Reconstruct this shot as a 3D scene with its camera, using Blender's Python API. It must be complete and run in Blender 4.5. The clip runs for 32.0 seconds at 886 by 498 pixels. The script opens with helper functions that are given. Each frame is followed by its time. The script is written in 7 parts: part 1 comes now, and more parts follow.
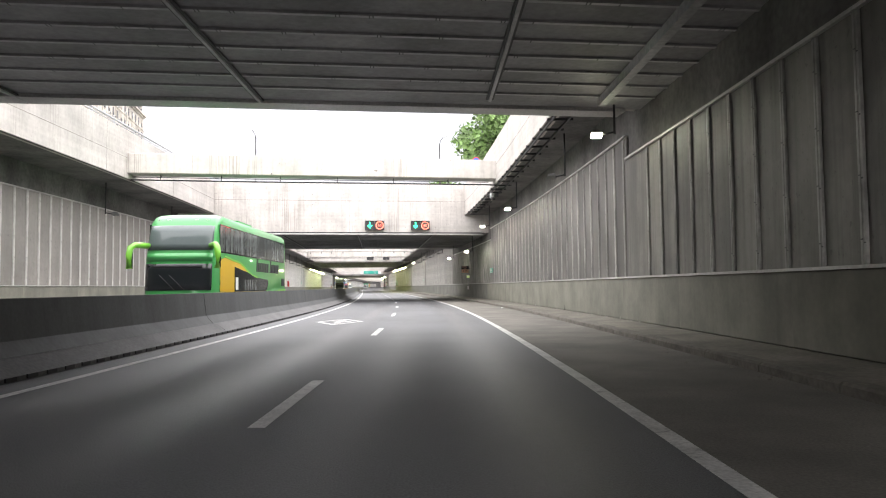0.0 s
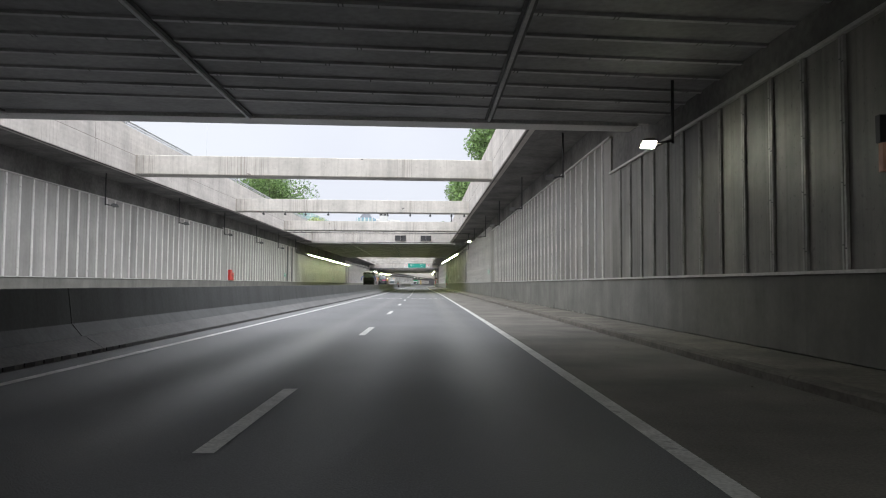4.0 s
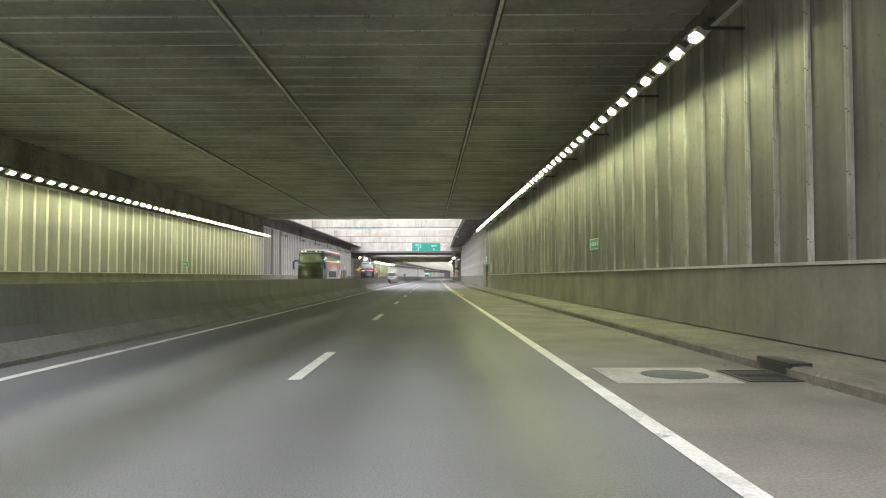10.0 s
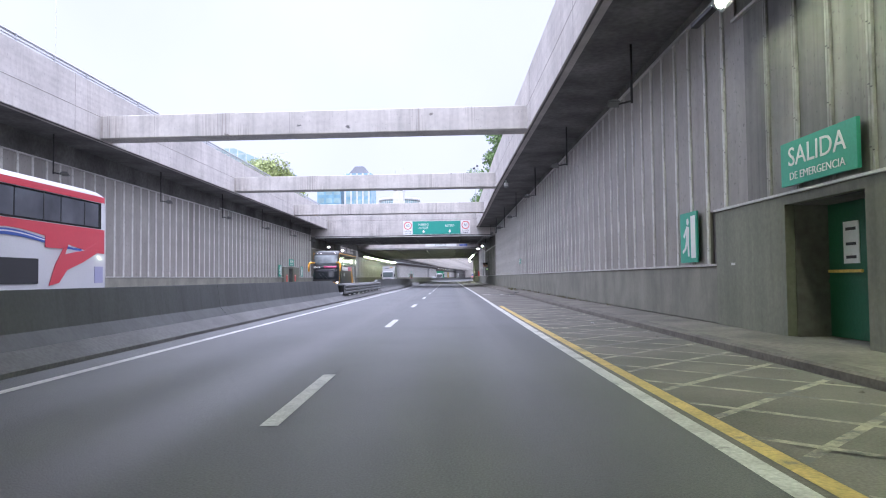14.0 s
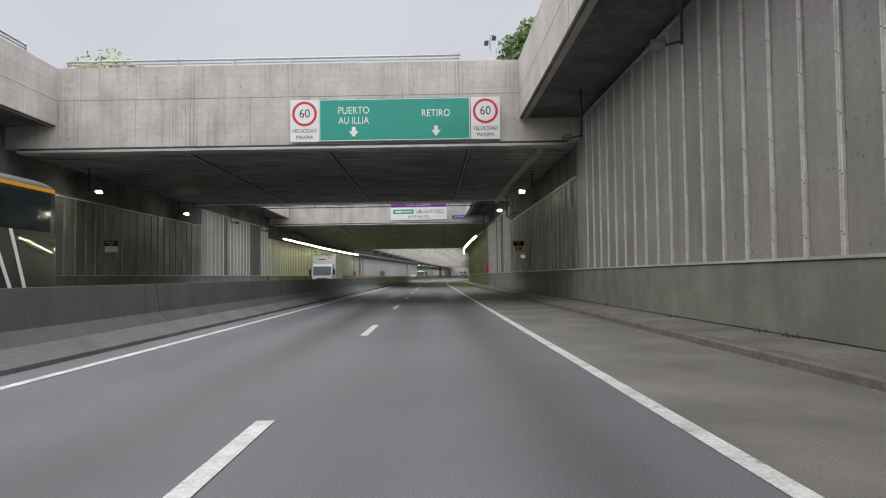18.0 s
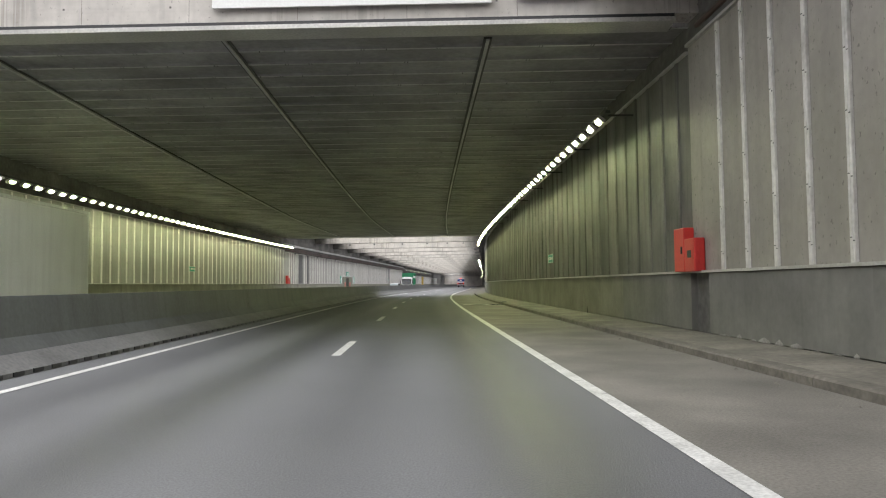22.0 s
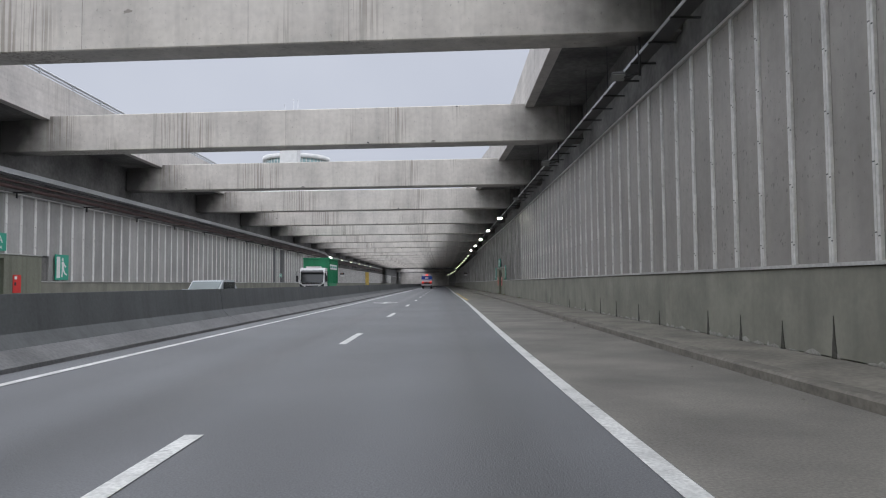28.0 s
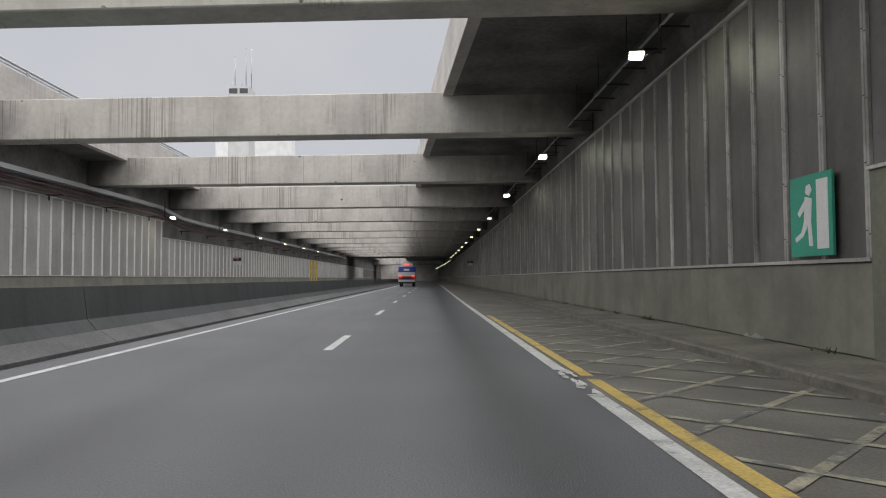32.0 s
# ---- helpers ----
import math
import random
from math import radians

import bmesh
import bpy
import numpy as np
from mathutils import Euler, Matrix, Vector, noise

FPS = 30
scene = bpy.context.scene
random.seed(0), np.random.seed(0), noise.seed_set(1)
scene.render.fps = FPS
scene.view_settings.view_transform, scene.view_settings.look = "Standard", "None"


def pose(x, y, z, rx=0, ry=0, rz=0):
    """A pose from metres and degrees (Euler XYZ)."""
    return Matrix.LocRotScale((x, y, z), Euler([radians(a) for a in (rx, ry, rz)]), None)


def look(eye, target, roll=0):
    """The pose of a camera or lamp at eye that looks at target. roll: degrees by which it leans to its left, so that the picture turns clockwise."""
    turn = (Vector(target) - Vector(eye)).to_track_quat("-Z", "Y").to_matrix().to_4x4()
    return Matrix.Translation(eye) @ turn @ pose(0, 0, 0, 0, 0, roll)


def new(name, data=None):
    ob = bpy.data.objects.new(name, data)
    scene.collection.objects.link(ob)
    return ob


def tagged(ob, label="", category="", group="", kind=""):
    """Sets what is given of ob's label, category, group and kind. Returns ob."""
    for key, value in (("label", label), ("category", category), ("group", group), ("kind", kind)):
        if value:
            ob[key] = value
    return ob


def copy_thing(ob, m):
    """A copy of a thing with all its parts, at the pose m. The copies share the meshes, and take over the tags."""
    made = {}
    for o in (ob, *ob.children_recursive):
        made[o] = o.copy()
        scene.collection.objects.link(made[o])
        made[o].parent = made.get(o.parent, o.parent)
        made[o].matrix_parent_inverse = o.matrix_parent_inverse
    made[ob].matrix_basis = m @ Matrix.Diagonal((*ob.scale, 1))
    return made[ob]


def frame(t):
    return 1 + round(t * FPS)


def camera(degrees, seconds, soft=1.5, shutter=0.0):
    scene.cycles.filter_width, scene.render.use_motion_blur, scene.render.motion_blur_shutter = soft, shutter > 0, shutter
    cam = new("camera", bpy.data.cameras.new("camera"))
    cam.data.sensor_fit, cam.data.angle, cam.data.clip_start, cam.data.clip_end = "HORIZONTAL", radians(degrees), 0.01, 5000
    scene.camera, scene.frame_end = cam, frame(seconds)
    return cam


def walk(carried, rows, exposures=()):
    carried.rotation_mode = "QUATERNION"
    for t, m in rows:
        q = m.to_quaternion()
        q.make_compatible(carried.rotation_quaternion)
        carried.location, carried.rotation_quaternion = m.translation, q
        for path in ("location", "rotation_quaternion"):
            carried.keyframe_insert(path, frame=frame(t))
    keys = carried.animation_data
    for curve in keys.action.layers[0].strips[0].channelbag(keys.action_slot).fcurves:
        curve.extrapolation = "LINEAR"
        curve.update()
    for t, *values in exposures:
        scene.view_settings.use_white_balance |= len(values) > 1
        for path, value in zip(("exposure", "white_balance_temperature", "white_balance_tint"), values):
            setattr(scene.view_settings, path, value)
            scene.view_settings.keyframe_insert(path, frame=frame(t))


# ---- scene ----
# The road: bends in thousandths per metre, every 30 m from 40 m behind the start.
BENDS = (0.977, 1.277, 1.646, 1.6, 0.384, -0.043, 0.195, 0.243, -0.032, -0.41, 0.058, 0.156, -0.122, 0.138, -0.616,
         -1.641, -1.046, 0.254, 0.202, -0.258, -0.02, 0.08, 0.18, 0.2, 0.1)
_g = np.arange(-80.0, 901.0, 2.0)
_k = np.interp(_g, -40.0 + 30.0 * np.arange(len(BENDS)), BENDS) * 1e-3
_turn = np.concatenate([[0.0], np.cumsum(_k[1:] + _k[:-1])])
_turn -= np.interp(0.0, _g, _turn)
_east = np.concatenate([[0.0], np.cumsum(-np.sin(_turn[1:]) - np.sin(_turn[:-1]))])
_north = np.concatenate([[0.0], np.cumsum(np.cos(_turn[1:]) + np.cos(_turn[:-1]))])
_east -= np.interp(0.0, _g, _east)
_north -= np.interp(0.0, _g, _north)


def heading(s):
    return float(np.interp(s, _g, _turn))


def rd(s, d=0.0, z=0.0):
    """A place from metres along the road, to the right of the driving line and up."""
    a = heading(s)
    return Vector((float(np.interp(s, _g, _east)) + d * math.cos(a), float(np.interp(s, _g, _north)) + d * math.sin(a), z))


def at(s, d=0.0, z=0.0, turn=0.0):
    """The pose of a thing on the road: its x to the right, its y ahead."""
    return Matrix.Translation(rd(s, d, z)) @ Matrix.Rotation(heading(s) + radians(turn), 4, "Z")


def seat(s, d, yaw, pitch, roll):
    a, p = heading(s) + radians(yaw), radians(pitch)
    eye = rd(s, d, 1.25)
    return look(eye, eye + Vector((-math.sin(a) * math.cos(p), math.cos(a) * math.cos(p), math.sin(p))), roll)


# seconds, metres along the road, offset, yaw, pitch, roll
DRIVE = (
    (0.0, 0.00, 0.161, 0.423, 3.008, -0.591),
    (0.5, 7.77, 0.069, -0.140, 2.976, -0.322),
    (1.0, 15.45, 0.023, -0.506, 3.120, -0.114),
    (1.5, 23.10, 0.033, -0.742, 3.030, 0.402),
    (2.0, 30.60, 0.077, -1.103, 2.895, 0.448),
    (2.5, 38.05, 0.122, -1.321, 2.833, 0.490),
    (3.0, 45.76, 0.182, -1.232, 2.833, 0.430),
    (3.5, 53.49, 0.190, -0.714, 2.955, 0.329),
    (4.0, 61.13, 0.151, -0.408, 2.833, 0.379),
    (4.5, 68.75, 0.089, -0.147, 2.712, 0.444),
    (5.0, 76.39, 0.026, 0.098, 2.590, 0.527),
    (5.5, 84.08, -0.018, 0.353, 2.468, 0.631),
    (6.0, 91.89, -0.021, 0.351, 2.385, 0.371),
    (6.5, 99.60, -0.007, 0.202, 2.295, 0.085),
    (7.0, 107.19, 0.000, 0.069, 2.150, -0.236),
    (7.5, 114.86, 0.014, -0.011, 2.028, -0.213),
    (8.0, 122.55, 0.020, -0.130, 2.031, -0.286),
    (8.5, 130.35, 0.072, -0.331, 2.007, -0.387),
    (9.0, 138.15, 0.098, -0.593, 2.097, -0.400),
    (9.5, 145.92, 0.106, -0.608, 2.188, -0.074),
    (10.0, 153.75, 0.150, -0.672, 2.250, 0.070),
    (10.5, 161.59, 0.151, -0.561, 2.379, -0.265),
    (11.0, 169.44, 0.136, -0.384, 2.427, -0.532),
    (11.5, 177.32, 0.120, -0.352, 2.462, -0.346),
    (12.0, 185.12, 0.079, -0.299, 2.433, -0.535),
    (12.5, 192.85, 0.055, -0.188, 2.328, -0.727),
    (13.0, 200.70, 0.062, -0.104, 2.268, -0.789),
    (13.5, 208.46, 0.029, 0.024, 2.334, -0.769),
    (14.0, 216.32, -0.030, 0.068, 2.297, -0.626),
    (14.5, 224.25, -0.097, 0.119, 2.259, -0.508),
    (15.0, 232.20, -0.158, 0.183, 2.222, -0.410),
    (15.5, 240.12, -0.193, 0.381, 2.410, -0.354),
    (16.0, 247.97, -0.183, 0.054, 2.255, -0.398),
    (16.5, 255.77, -0.151, -0.414, 2.023, -0.463),
    (17.0, 263.58, -0.110, -0.695, 2.022, -0.393),
    (17.5, 271.50, -0.066, -0.737, 2.077, -0.465),
    (18.0, 279.35, -0.067, -0.762, 2.152, -0.622),
    (18.5, 287.18, -0.091, -0.733, 2.346, -0.638),
    (19.0, 295.06, -0.145, -0.626, 2.425, -0.632),
    (19.5, 302.85, -0.186, -0.636, 2.563, -0.446),
    (20.0, 310.76, -0.196, -0.857, 2.964, -0.613),
    (20.5, 318.65, -0.177, -1.102, 2.995, -0.704),
    (21.0, 326.39, -0.123, -1.298, 2.982, -0.655),
    (21.5, 334.11, -0.033, -1.532, 2.931, -0.676),
    (22.0, 341.73, 0.018, -1.579, 2.829, -0.579),
    (22.5, 349.37, 0.074, -1.539, 2.839, -0.667),
    (23.0, 357.10, 0.151, -1.521, 2.867, -0.774),
    (23.5, 364.62, 0.202, -1.672, 2.941, -0.489),
    (24.0, 372.10, 0.243, -1.736, 2.880, -0.495),
    (24.5, 380.03, 0.360, -1.838, 2.839, -0.452),
    (25.0, 387.87, 0.402, -2.039, 2.796, -0.518),
    (25.5, 395.72, 0.404, -2.139, 2.677, -0.572),
    (26.0, 403.72, 0.418, -1.604, 2.704, -0.575),
    (26.5, 411.80, 0.443, -1.248, 2.731, -0.600),
    (27.0, 419.86, 0.469, -1.030, 2.759, -0.650),
    (27.5, 427.82, 0.486, -0.927, 2.786, -0.725),
    (28.0, 435.60, 0.476, -0.763, 2.758, -0.462),
    (28.5, 443.40, 0.466, -0.819, 2.752, -0.441),
    (29.0, 451.15, 0.420, -0.855, 2.877, -0.587),
    (29.5, 458.98, 0.373, -0.824, 2.838, -0.228),
    (30.0, 466.74, 0.352, -0.950, 2.756, -0.174),
    (30.5, 474.52, 0.322, -1.207, 2.810, -0.129),
    (31.0, 482.39, 0.269, -1.319, 2.638, -0.310),
    (31.5, 490.17, 0.237, -1.280, 2.547, -0.259),
    (32.0, 497.92, 0.220, -1.143, 2.345, -0.306),
)
cam = camera(63.9, 32.0, 1.1)
walk(cam, [(t, seat(s, d, yaw, pitch, roll)) for t, s, d, yaw, pitch, roll in DRIVE], [(0.0, 1.6, 6600, 13), (0.6, 0.9, 6500, 10), (1.2, 0.45, 6400, 10), (2.4, 0.4, 6300, 10), (3.0, 1.4, 6200, 10), (3.4, 1.4, 6200, 10), (4.2, 0.7, 6300, 10), (5.5, 0.35, 6300, 10), (8.3, 0.35, 6400, 10), (9.0, 0.45, 6500, 10),
      (9.5, 0.95, 6500, 10), (10.0, 1.4, 6500, 10), (10.6, 1.5, 6500, 10), (11.4, 1.42, 6400, 11), (12.0, 1.55, 5300, 30), (13.0, 1.5, 5400, 28), (13.4, 1.35, 5300, 30), (14.3, 0.9, 5700, 18), (15.5, 0.32, 6300, 12), (18.2, 0.45, 6400, 10),
      (19.0, 1.25, 6400, 10), (20.0, 1.7, 6600, 10), (20.6, 1.3, 6500, 10), (21.0, 0.65, 6200, 13), (21.4, 0.6, 6300, 11), (22.0, 0.95, 6500, 10), (22.8, 1.52, 6500, 10), (23.7, 1.42, 6200, 15), (24.2, 1.35, 5850, 21), (25.0, 1.45, 5300, 33), (25.5, 1.3, 5200, 33), (26.8, 0.7, 5800, 16),
      (27.5, 0.3, 6000, 11), (28.3, 0.3, 6100, 11), (29.0, 0.3, 6300, 10), (31.0, 0.4, 6500, 10), (32.0, 0.25, 6500, 10)])

# ---- sky and sun ----
world = bpy.data.worlds.new("sky")
scene.world = world
world.use_nodes = True
wn, wl = world.node_tree.nodes, world.node_tree.links
sky = wn.new("ShaderNodeTexSky")
sky.sky_type = "NISHITA"
sky.sun_disc = False
sky.sun_elevation, sky.sun_rotation = radians(55), radians(140)
sky.dust_density = 4.0
clouds = wn.new("ShaderNodeTexNoise")
clouds.inputs["Scale"].default_value = 2.2
clouds.inputs["Detail"].default_value = 5.0
ramp = wn.new("ShaderNodeValToRGB")
ramp.color_ramp.elements[0].position, ramp.color_ramp.elements[0].color = 0.25, (7.0, 7.15, 7.75, 1)
ramp.color_ramp.elements[1].position, ramp.color_ramp.elements[1].color = 0.8, (8.5, 8.6, 9.0, 1)
blend = wn.new("ShaderNodeMixRGB")
blend.inputs["Fac"].default_value = 0.93
wl.new(clouds.outputs["Fac"], ramp.inputs["Fac"])
wl.new(sky.outputs["Color"], blend.inputs["Color1"])
wl.new(ramp.outputs["Color"], blend.inputs["Color2"])
wl.new(blend.outputs["Color"], wn["Background"].inputs["Color"])
wn["Background"].inputs["Strength"].default_value = 0.065
sun = new("overcast_sun", bpy.data.lights.new("overcast_sun", "SUN"))
sun.data.energy, sun.data.angle, sun.data.color = 3.2, radians(150), (1.0, 0.99, 0.98)
sun.matrix_world = look((0, 0, 60), (6, 12, 0))


# ---- materials ----
def material(name, col, rough=0.7, metal=0.0, grain=0.12, blotch=0.15, streak=0.0, gscale=18.0, bscale=0.35, bump=0.15, rand=0.0, glow=0.0, coat=0.0, spots=0.0, wide=1.0, drip=0.0, boards=0.0):
    m = bpy.data.materials.new(name)
    m.use_nodes = True
    n, l = m.node_tree.nodes, m.node_tree.links
    p = n["Principled BSDF"]
    p.inputs["Roughness"].default_value, p.inputs["Metallic"].default_value = rough, metal
    p.inputs["Coat Weight"].default_value = coat
    if glow:
        p.inputs["Emission Color"].default_value = (*col, 1)
        p.inputs["Emission Strength"].default_value = glow
        p.inputs["Base Color"].default_value = (*col, 1)
        return m
    tc = n.new("ShaderNodeTexCoord")
    where = tc.outputs["Object"]
    if rand:
        # each piece takes its own patch of the pattern
        own, shift, moved = n.new("ShaderNodeObjectInfo"), n.new("ShaderNodeMath"), n.new("ShaderNodeVectorMath")
        shift.operation, shift.inputs[1].default_value = "MULTIPLY", 97.0
        l.new(own.outputs["Random"], shift.inputs[0])
        l.new(where, moved.inputs[0])
        l.new(shift.outputs[0], moved.inputs[1])
        where = moved.outputs["Vector"]

    def noisy(scale, amount, squash=(1, 1, 1), low=0.0, detail=4.0):
        mp = n.new("ShaderNodeMapping")
        mp.inputs["Scale"].default_value = squash
        t = n.new("ShaderNodeTexNoise")
        t.inputs["Scale"].default_value, t.inputs["Detail"].default_value = scale, detail
        r = n.new("ShaderNodeMapRange")
        r.inputs["From Min"].default_value, r.inputs["From Max"].default_value = 0.3 + low, 0.7
        r.inputs["To Min"].default_value, r.inputs["To Max"].default_value = 1 + amount, 1 - amount
        if low:
            r.inputs["To Min"].default_value = 1.0
        l.new(where, mp.inputs["Vector"])
        l.new(mp.outputs["Vector"], t.inputs["Vector"])
        l.new(t.outputs["Fac"], r.inputs["Value"])
        return t, r.outputs["Result"]

    fine, value = noisy(gscale, grain)
    for scale, amount, squash, low in ((bscale, blotch, (1, 1, 1), 0.0), (1.0, streak, (1.3 / wide, 1.3 / wide, 0.09), 0.14), (1.0, streak * 0.8, (4.2 / wide, 4.2 / wide, 0.28), 0.2), (1.0, spots, (13, 13, 10), 0.335), (1.0, boards, (0.14, 0.14, 6.0), 0.0)):
        if amount:
            _, more = noisy(scale, amount, squash, low)
            mul = n.new("ShaderNodeMath")
            mul.operation = "MULTIPLY"
            l.new(value, mul.inputs[0])
            l.new(more, mul.inputs[1])
            value = mul.outputs[0]
    if rand:
        oi, r, mul = n.new("ShaderNodeObjectInfo"), n.new("ShaderNodeMapRange"), n.new("ShaderNodeMath")
        r.inputs["To Min"].default_value, r.inputs["To Max"].default_value = 1 - rand, 1 + rand
        mul.operation = "MULTIPLY"
        l.new(oi.outputs["Random"], r.inputs["Value"])
        l.new(value, mul.inputs[0])
        l.new(r.outputs["Result"], mul.inputs[1])
        value = mul.outputs[0]
    paint = n.new("ShaderNodeVectorMath")
    paint.operation = "SCALE"
    paint.inputs[0].default_value = col
    l.new(value, paint.inputs["Scale"])
    l.new(paint.outputs["Vector"], p.inputs["Base Color"])
    if drip:
        # brown rain runs, in patches
        _, runs = noisy(1.0, 0.55, (13.0, 13.0, 0.22), 0.2, 3.0)
        _, patch = noisy(0.55, 0.5, (1, 1, 0.4), 0.2, 2.0)
        turn = n.new("ShaderNodeMapRange")
        turn.inputs["From Min"].default_value, turn.inputs["From Max"].default_value = 1.0, 0.72
        turn.inputs["To Max"].default_value = drip
        both = n.new("ShaderNodeMath")
        both.operation = "MAXIMUM"
        l.new(runs, both.inputs[0])
        l.new(patch, both.inputs[1])
        l.new(both.outputs[0], turn.inputs["Value"])
        mix = n.new("ShaderNodeMixRGB")
        mix.inputs["Color2"].default_value = (0.17, 0.14, 0.11, 1)
        l.new(turn.outputs["Result"], mix.inputs["Fac"])
        l.new(paint.outputs["Vector"], mix.inputs["Color1"])
        l.new(mix.outputs["Color"], p.inputs["Base Color"])
    if bump:
        b = n.new("ShaderNodeBump")
        b.inputs["Strength"].default_value, b.inputs["Distance"].default_value = bump, 0.02
        l.new(fine.outputs["Fac"], b.inputs["Height"])
        l.new(b.outputs["Normal"], p.inputs["Normal"])
    return m


CONCRETE = material("concrete", (0.50, 0.47, 0.44), 0.85, grain=0.07, blotch=0.16, streak=0.08, gscale=5, bscale=0.5, spots=0.2, drip=0.22, boards=0.07)
BEAM = material("beam_concrete", (0.57, 0.54, 0.50), 0.85, grain=0.07, blotch=0.14, streak=0.16, gscale=5, bscale=0.6, spots=0.3, drip=0.42)
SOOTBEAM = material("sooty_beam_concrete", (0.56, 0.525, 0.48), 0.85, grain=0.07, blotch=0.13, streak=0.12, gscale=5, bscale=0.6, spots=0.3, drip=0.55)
FASCIA = material("fascia_concrete", (0.53, 0.50, 0.468), 0.85, grain=0.07, blotch=0.15, streak=0.14, gscale=5, bscale=0.7, spots=0.35, drip=0.4, boards=0.05)
JOINT = material("joint_concrete", (0.24, 0.22, 0.195), 0.9, grain=0.15, blotch=0.2)
DARKCONCRETE = material("dark_concrete", (0.135, 0.13, 0.124), 0.9, grain=0.2, blotch=0.45, gscale=6, bscale=0.5)
ASPHALT = material("asphalt", (0.122, 0.125, 0.131), 0.66, grain=0.25, blotch=0.12, gscale=60, bscale=0.25, bump=0.35)
WALK = material("walkway_concrete", (0.178, 0.166, 0.14), 0.9, grain=0.18, blotch=0.32, gscale=12, bscale=0.8)
SHOULDER = material("shoulder_asphalt", (0.168, 0.158, 0.139), 0.85, grain=0.2, blotch=0.28, gscale=40, bscale=0.6, bump=0.3)
KERB = material("kerb_concrete", (0.148, 0.136, 0.115), 0.85, grain=0.2, blotch=0.3, gscale=14, bscale=1.1)
PAINT = material("road_paint", (0.62, 0.62, 0.60), 0.6, grain=0.2, blotch=0.2, gscale=30, bscale=2.0)
YELLOW = material("yellow_paint", (0.62, 0.44, 0.10), 0.6, grain=0.2, blotch=0.2, gscale=30, bscale=2.0)
PALE = material("worn_yellow_paint", (0.33, 0.31, 0.24), 0.7, grain=0.4, blotch=0.4, gscale=14, bscale=1.4)
PLINTH = material("plinth_paint", (0.205, 0.200, 0.166), 0.8, grain=0.06, blotch=0.2, streak=0.10, gscale=9, bscale=0.9, rand=0.03)
PLINTHGREY = material("plinth_grey_paint", (0.18, 0.178, 0.16), 0.8, grain=0.06, blotch=0.2, streak=0.12, gscale=9, bscale=0.9, rand=0.03)
DARKPANEL = material("dark_wall_panel", (0.13, 0.13, 0.135), 0.5, 0.25, grain=0.08, blotch=0.12, streak=0.3, gscale=10, bscale=0.5, rand=0.14)
PANEL = material("wall_panel", (0.295, 0.276, 0.257), 0.5, 0.2, grain=0.06, blotch=0.14, streak=0.12, gscale=6, bscale=0.5, rand=0.07, spots=0.42)
DULLPANEL = material("dirty_wall_panel", (0.185, 0.177, 0.162), 0.55, 0.15, grain=0.06, blotch=0.34, streak=0.3, gscale=6, bscale=0.5, rand=0.16, spots=0.3, wide=0.6)
CLEANPANEL = material("clean_wall_panel", (0.36, 0.35, 0.335), 0.5, 0.15, grain=0.05, blotch=0.14, streak=0.14, gscale=6, bscale=0.5, rand=0.12, spots=0.18)
CLEANRIB = material("clean_panel_rib", (0.72, 0.71, 0.69), 0.45, 0.1, grain=0.06, blotch=0.12, gscale=10, bscale=1.0)
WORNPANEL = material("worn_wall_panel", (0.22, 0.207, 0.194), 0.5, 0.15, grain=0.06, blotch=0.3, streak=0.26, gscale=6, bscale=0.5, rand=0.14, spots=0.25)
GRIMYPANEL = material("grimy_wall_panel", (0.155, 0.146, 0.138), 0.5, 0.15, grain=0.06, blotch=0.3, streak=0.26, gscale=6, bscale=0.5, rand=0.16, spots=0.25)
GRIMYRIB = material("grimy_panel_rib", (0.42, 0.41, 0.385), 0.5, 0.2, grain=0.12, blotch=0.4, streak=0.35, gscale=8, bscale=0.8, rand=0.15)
TUNNELPANEL = material("dark_tunnel_panel", (0.165, 0.162, 0.148), 0.6, 0.1, grain=0.06, blotch=0.36, streak=0.3, gscale=6, bscale=0.45, rand=0.12, spots=0.25)
DULLRIB = material("dull_panel_rib", (0.30, 0.293, 0.275), 0.5, 0.2, grain=0.12, blotch=0.45, streak=0.3, gscale=8, bscale=0.8, rand=0.2)
RIB = material("panel_rib", (0.56, 0.55, 0.53), 0.5, 0.2, grain=0.1, blotch=0.24, streak=0.3, gscale=10, bscale=1.0)
BOLT = material("bolt_steel", (0.10, 0.10, 0.10), 0.5, 0.6)
TRIM = material("trim_steel", (0.50, 0.49, 0.47), 0.5, 0.3, grain=0.15, blotch=0.25)
BARRIER = material("barrier_paint", (0.092, 0.097, 0.098), 0.7, grain=0.1, blotch=0.12, streak=0.2, gscale=14)
TOE = material("barrier_toe", (0.14, 0.14, 0.14), 0.8, grain=0.18, blotch=0.2, gscale=16, bscale=0.8)
DECK = material("ceiling_deck", (0.47, 0.467, 0.462), 0.6, 0.1, grain=0.15, blotch=0.25, gscale=8, bscale=0.4)
DECKSEAM = material("ceiling_seam", (0.075, 0.073, 0.07), 0.7, 0.1, grain=0.2, blotch=0.3, bscale=0.6)
# darker copy of the deck: shade of the recessed pans set in the colour
DECKSHADE = material("ceiling_deck_pans", (0.285, 0.28, 0.275), 0.7, 0.1, grain=0.12, blotch=0.3, gscale=7, bscale=0.45)
STEEL = material("galvanised_steel", (0.45, 0.46, 0.47), 0.4, 0.7, grain=0.12, blotch=0.12)
BLACK = material("black_plastic", (0.02, 0.02, 0.022), 0.5, grain=0.1, blotch=0.0, bump=0.0)
